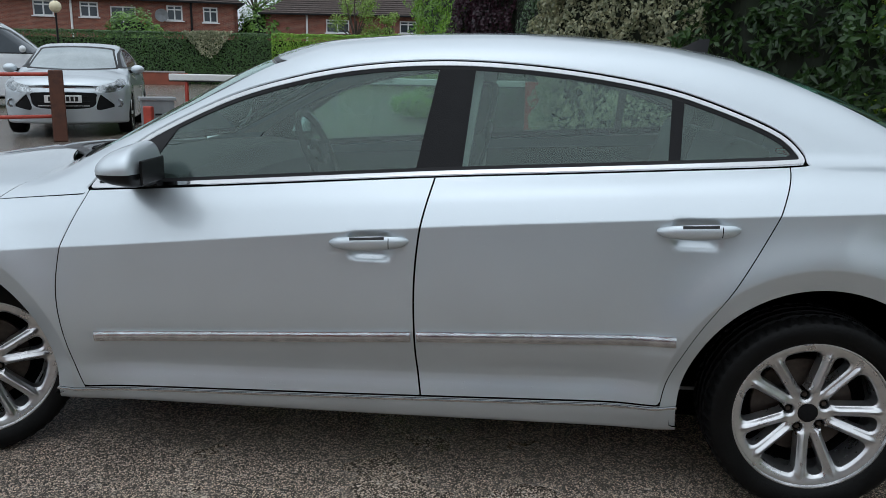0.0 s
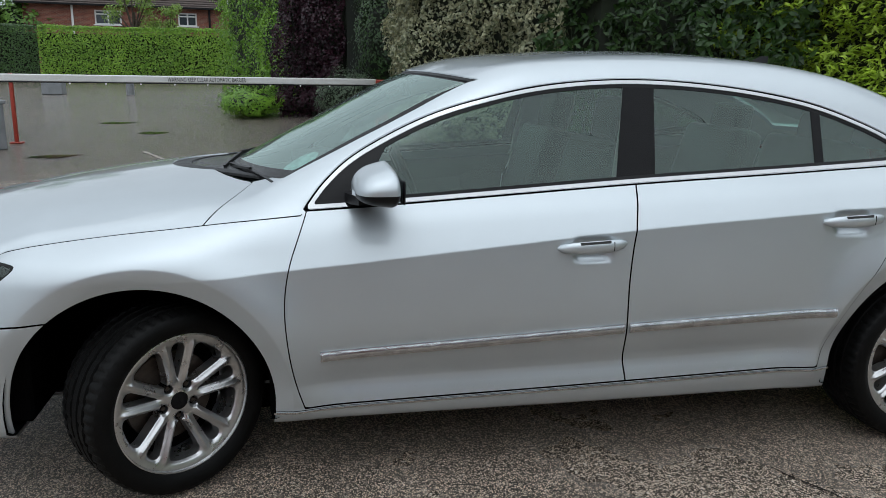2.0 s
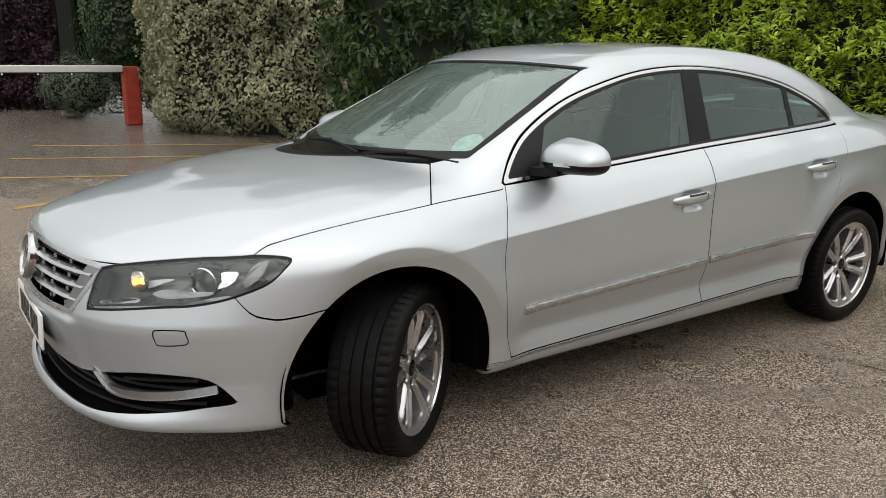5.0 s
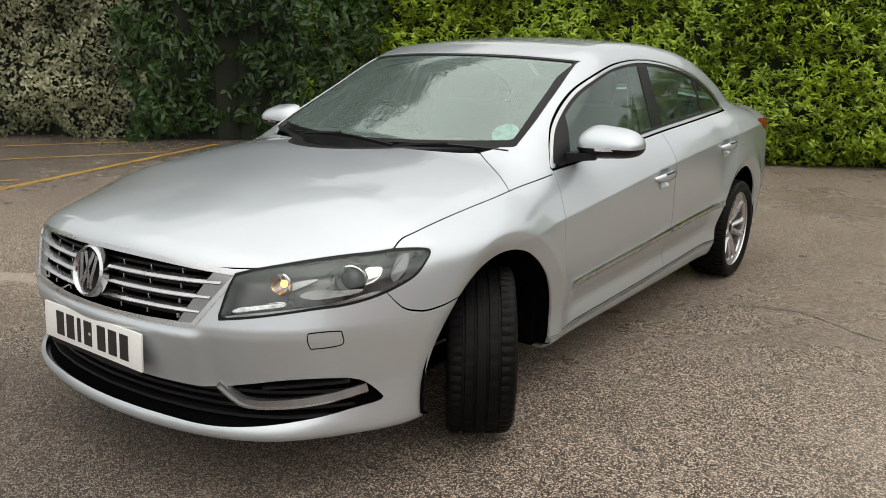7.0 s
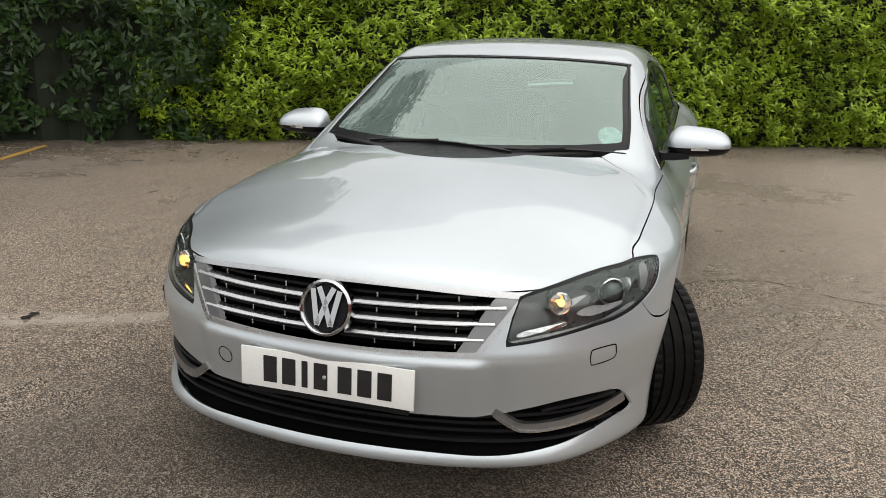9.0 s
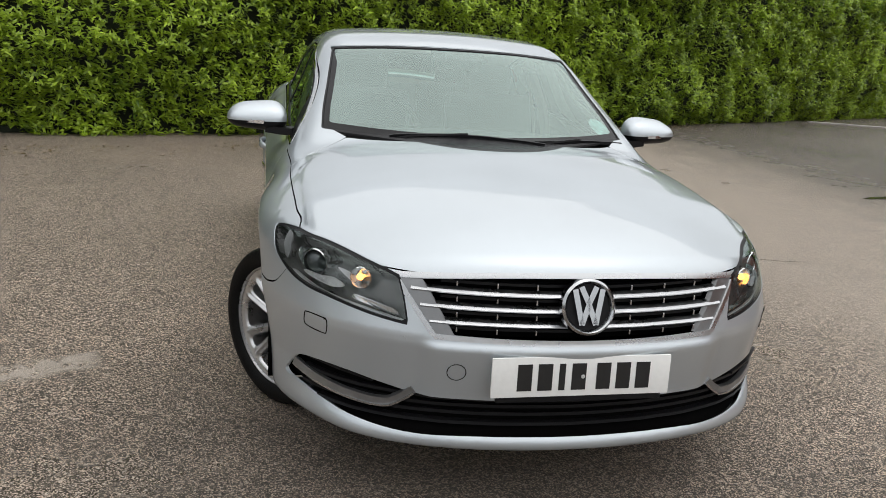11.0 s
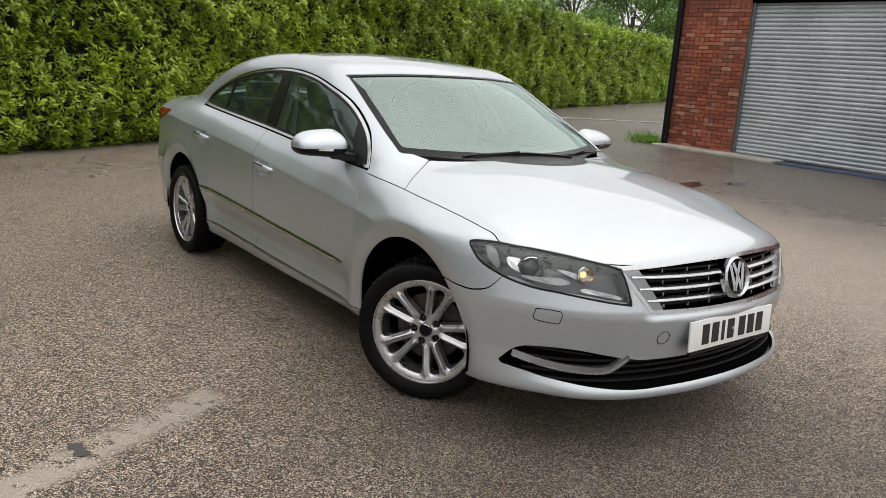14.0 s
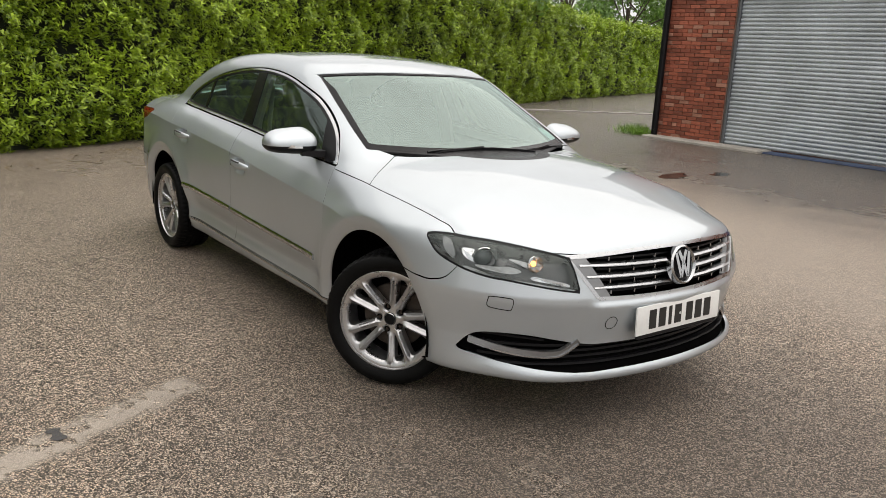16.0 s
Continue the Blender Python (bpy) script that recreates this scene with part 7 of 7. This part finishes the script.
def other_car(name, label, category, field, size, m, paint, windows, screen, lamps, holes, axle, wheel_r, plate_z):
    """A parked vehicle: a skin cut into body, glass, lamps and intakes, with wheels, mirrors and plate."""
    car = thing(name, label, category)
    lo, hi = size
    v, qd = surface_net(field, lo, hi, 0.036)
    sk = Skin(onto_skin(v, 4, field), qd)
    body = sk.faces
    for ax in (-axle, axle):
        _, body = sk.cut(body, lambda p: np.where(q_of(p) > 0.5, np.hypot(p[:, 0] - ax, p[:, 2] - wheel_r) - wheel_r - 0.055, 0.2))

    def take(faces, fn):
        return sk.cut(faces, fn)

    def show(nm, faces, mt, lb="", sink=0.0, rim=0.015):
        return shown_panel(nm, faces, mt, lb, sink, rim, car, sk, field)
    for poly in windows:
        o = rounded(poly, 5)
        body, hole = take(body, lambda p: np.where(q_of(p) > 0.42, inside(o, p[:, 0], p[:, 2]), -0.2))
        rim_, glass = take(hole, lambda p: inside(o, p[:, 0], p[:, 2]) - 0.025)
        for part_faces in ([f for f in hole_side if f] for hole_side in ([f for f in glass if sk.v[f[0]][1] < 0], [f for f in glass if sk.v[f[0]][1] >= 0])):
            show("side_window", part_faces, DARKPANE, "dark side glass", 0.008, 0)
        show("window_seal", rim_, BLACK, "", 0.004, 0.006)
    o = rounded(screen, 5)
    body, hole = take(body, lambda p: np.where(p[:, 0] < 0.1, inside(o, p[:, 1], p[:, 2]), -0.2))
    rim_, glass = take(hole, lambda p: inside(o, p[:, 1], p[:, 2]) - 0.03)
    show("windscreen", glass, MISTED, "misted windscreen glass", 0.006, 0)
    show("screen_seal", rim_, BLACK, "", 0.006, 0.01)
    for poly in lamps:
        o2 = rounded(poly, 5)
        body, hole = take(body, lambda p: np.where(p[:, 0] < -1.0, inside(o2, q_of(p) + p[:, 0] - lo[0] - 0.1, p[:, 2]), -0.2))
        for sgn in (-1, 1):
            show("headlamp", [f for f in hole if sk.v[f[0]][1] * sgn > 0], LAMPPALE, "clear headlamp with bright reflector", 0.002, 0.02)
    for poly, mt in holes:
        o3 = rounded(poly, 5)
        body, hole = take(body, lambda p: np.where(p[:, 0] < -1.5, inside(o3, p[:, 1], p[:, 2]), -0.2))
        show("intake", hole, mt, "black front intake", 0.02, 0.02)
    show("body", body, paint)
    fx = lambda y, z: float(np.linspace(lo[0], -1, 400)[np.argmax(field(np.stack([np.linspace(lo[0], -1, 400), np.full(400, y), np.full(400, z)], 1)) < 0)])
    pl = part("number_plate", box(0.02, 0.52, 0.112, (fx(0, plate_z) - 0.012, 0, plate_z - 0.056), 0.003), WHITE, car, "white plate with black bars")
    for k in range(7):
        part("plate_bar", box(0.004, 0.045, 0.07, (fx(0, plate_z) - 0.024, -0.19 + 0.062 * k, plate_z - 0.035)), INK, pl)
    for s in (-1, 1):
        mm = bmesh.new()
        bmesh.ops.create_uvsphere(mm, u_segments=14, v_segments=8, radius=1)
        bmesh.ops.scale(mm, vec=(0.07, 0.11, 0.075), verts=mm.verts)
        bmesh.ops.translate(mm, vec=(-0.78 if name != "van" else -1.15, s * 0.98, 1.02 if name != "van" else 1.25), verts=mm.verts)
        part("door_mirror", mm, paint, car, "", True)
        part("mirror_arm", tube(0.03, (-0.74 if name != "van" else -1.1, s * 0.82, 0.98 if name != "van" else 1.2), (-0.76 if name != "van" else -1.13, s * 0.95, 1.0 if name != "van" else 1.23), 8), BLACK, car)
        for ax in (-axle, axle):
            w = new("wheel")
            w.parent = car
            w.matrix_world = pose(ax, s * 0.80, wheel_r, 0, 0, 0 if s < 0 else 180)
            r = wheel_r
            part("tyre", turned([(r * 0.68, -0.09), (r * 0.9, -0.11), (r * 0.98, -0.09), (r, 0), (r * 0.98, 0.09), (r * 0.9, 0.11), (r * 0.68, 0.09)], 36), RUBBER, w, "", True)
            part("rim", turned([(r * 0.70, -0.09), (r * 0.64, -0.07), (r * 0.6, 0.02), (0.001, 0.02)], 30), IRON, w, "", True)
            for k in range(5):
                a = 2 * math.pi * k / 5
                part("spoke", swept([(0.03 * math.cos(a), -0.07, 0.03 * math.sin(a)), (r * 0.68 * math.cos(a), -0.085, r * 0.68 * math.sin(a))], [(-0.03, -0.012), (0.03, -0.012), (0.025, 0.012), (-0.025, 0.012)], up=(0, -1, 0)), ALLOY, w)
    if name == "hatchback_car":
        for s in (-1, 1):
            y, z = s * 0.76, 0.50
            ring = turned([(0.03, 0.01), (0.045, -0.012), (0.062, -0.012), (0.068, 0.02)], 20)
            bmesh.ops.transform(ring, matrix=pose(fx(y, z) - 0.004, y, z, 0, 0, -90) @ pose(0, 0, 0, 0, 0, s * 30), verts=ring.verts)
            part("fog_lamp", ring, LAMPPALE, car, "round chrome fog lamp", True)
        for z in (0.60, 0.52, 0.46):
            part("grille_bar", swept([(fx(y, z) + 0.012, y, z) for y in np.linspace(-0.36, 0.36, 9)], [(-0.01, -0.007), (0.02, -0.007), (0.02, 0.007), (-0.01, 0.007)]), BRIGHTWORK if z < 0.5 else BLACK, car)
        part("upper_bar", swept([(fx(y, 0.735) - 0.004, y, 0.735) for y in np.linspace(-0.46, 0.46, 11)], [(-0.008, -0.009), (0.02, -0.009), (0.02, 0.009), (-0.008, 0.009)]), CHROME, car, "chrome bar")
    part("underbody", box(hi[0] - lo[0] - 0.9, 1.1, 0.3, ((hi[0] + lo[0]) / 2, 0, 0.18), 0.03), VOID, car)
    car.matrix_world = m
    return car


MISTED = plain("misted_glass", (0.30, 0.34, 0.35), 0.06, 0, 0.2, 1.5)
LAMPPALE = plain("lamp_pale", (0.34, 0.36, 0.37), 0.14, 0.8, 0.6, 14)
VANWHITE = plain("white_van_paint", (0.72, 0.74, 0.76), 0.25, 0, 0.05, 3, coat=0.5)
cab_ang = 112
hx, hy = -7.45, 10.75
hatch_m = pose(hx, hy, gz(hx, hy), 0, 0, cab_ang) @ Matrix.Scale(1.02, 4)
other_car("hatchback_car", "silver five-door hatchback parked behind the rail fence", "car", hatch_field, ((-2.3, -1.02, 0.1), (2.3, 1.02, 1.6)), hatch_m, SILVER,
          [[(-0.95, 1.03), (-0.95, 1.03), (-0.45, 1.27), (0.0, 1.37), (0.5, 1.40), (1.1, 1.37), (1.45, 1.22), (1.45, 1.12), (0.8, 1.06)]],
          [(-0.70, 1.02), (-0.70, 1.02), (-0.60, 1.30), (-0.54, 1.38), (0, 1.41), (0.54, 1.38), (0.60, 1.30), (0.70, 1.02), (0.70, 1.02), (0, 0.99)],
          [[(0.55, 0.68), (0.62, 0.75), (0.9, 0.80), (1.25, 0.86), (1.45, 0.87), (1.35, 0.78), (1.1, 0.70), (0.8, 0.66)]],
          [([(-0.52, 0.73), (-0.5, 0.76), (0, 0.775), (0.5, 0.76), (0.52, 0.73), (0, 0.725)], BLACK), ([(-0.40, 0.44), (-0.46, 0.58), (-0.40, 0.66), (0.40, 0.66), (0.46, 0.58), (0.40, 0.44), (0, 0.41)], BLACK),
           ([(-0.46, 0.40), (-0.52, 0.64), (-0.52, 0.64), (-0.74, 0.45), (-0.74, 0.45)], BLACK), ([(0.46, 0.40), (0.52, 0.64), (0.52, 0.64), (0.74, 0.45), (0.74, 0.45)], BLACK)],
          1.32, 0.32, 0.565)
vx, vy = -13.6, 16.4
other_car("van", "white panel van parked beyond the hatchback", "van", van_field, ((-2.6, -1.05, 0.12), (2.6, 1.05, 2.1)), pose(vx, vy, gz(vx, vy), 0, 0, 205) @ Matrix.Scale(1.15, 4), VANWHITE,
          [[(-1.55, 1.15), (-1.55, 1.15), (-1.0, 1.58), (-0.75, 1.70), (-0.30, 1.72), (-0.25, 1.2), (-0.3, 1.15)]],
          [(-0.78, 1.20), (-0.78, 1.20), (-0.70, 1.70), (-0.62, 1.80), (0, 1.84), (0.62, 1.80), (0.70, 1.70), (0.78, 1.20), (0.78, 1.20), (0, 1.16)],
          [[(0.50, 0.85), (0.62, 0.95), (0.9, 1.0), (1.15, 1.02), (1.05, 0.9), (0.75, 0.82)]],
          [([(-0.5, 0.72), (-0.48, 0.86), (0.48, 0.86), (0.5, 0.72)], BLACK)],
          1.5, 0.33, 0.55)
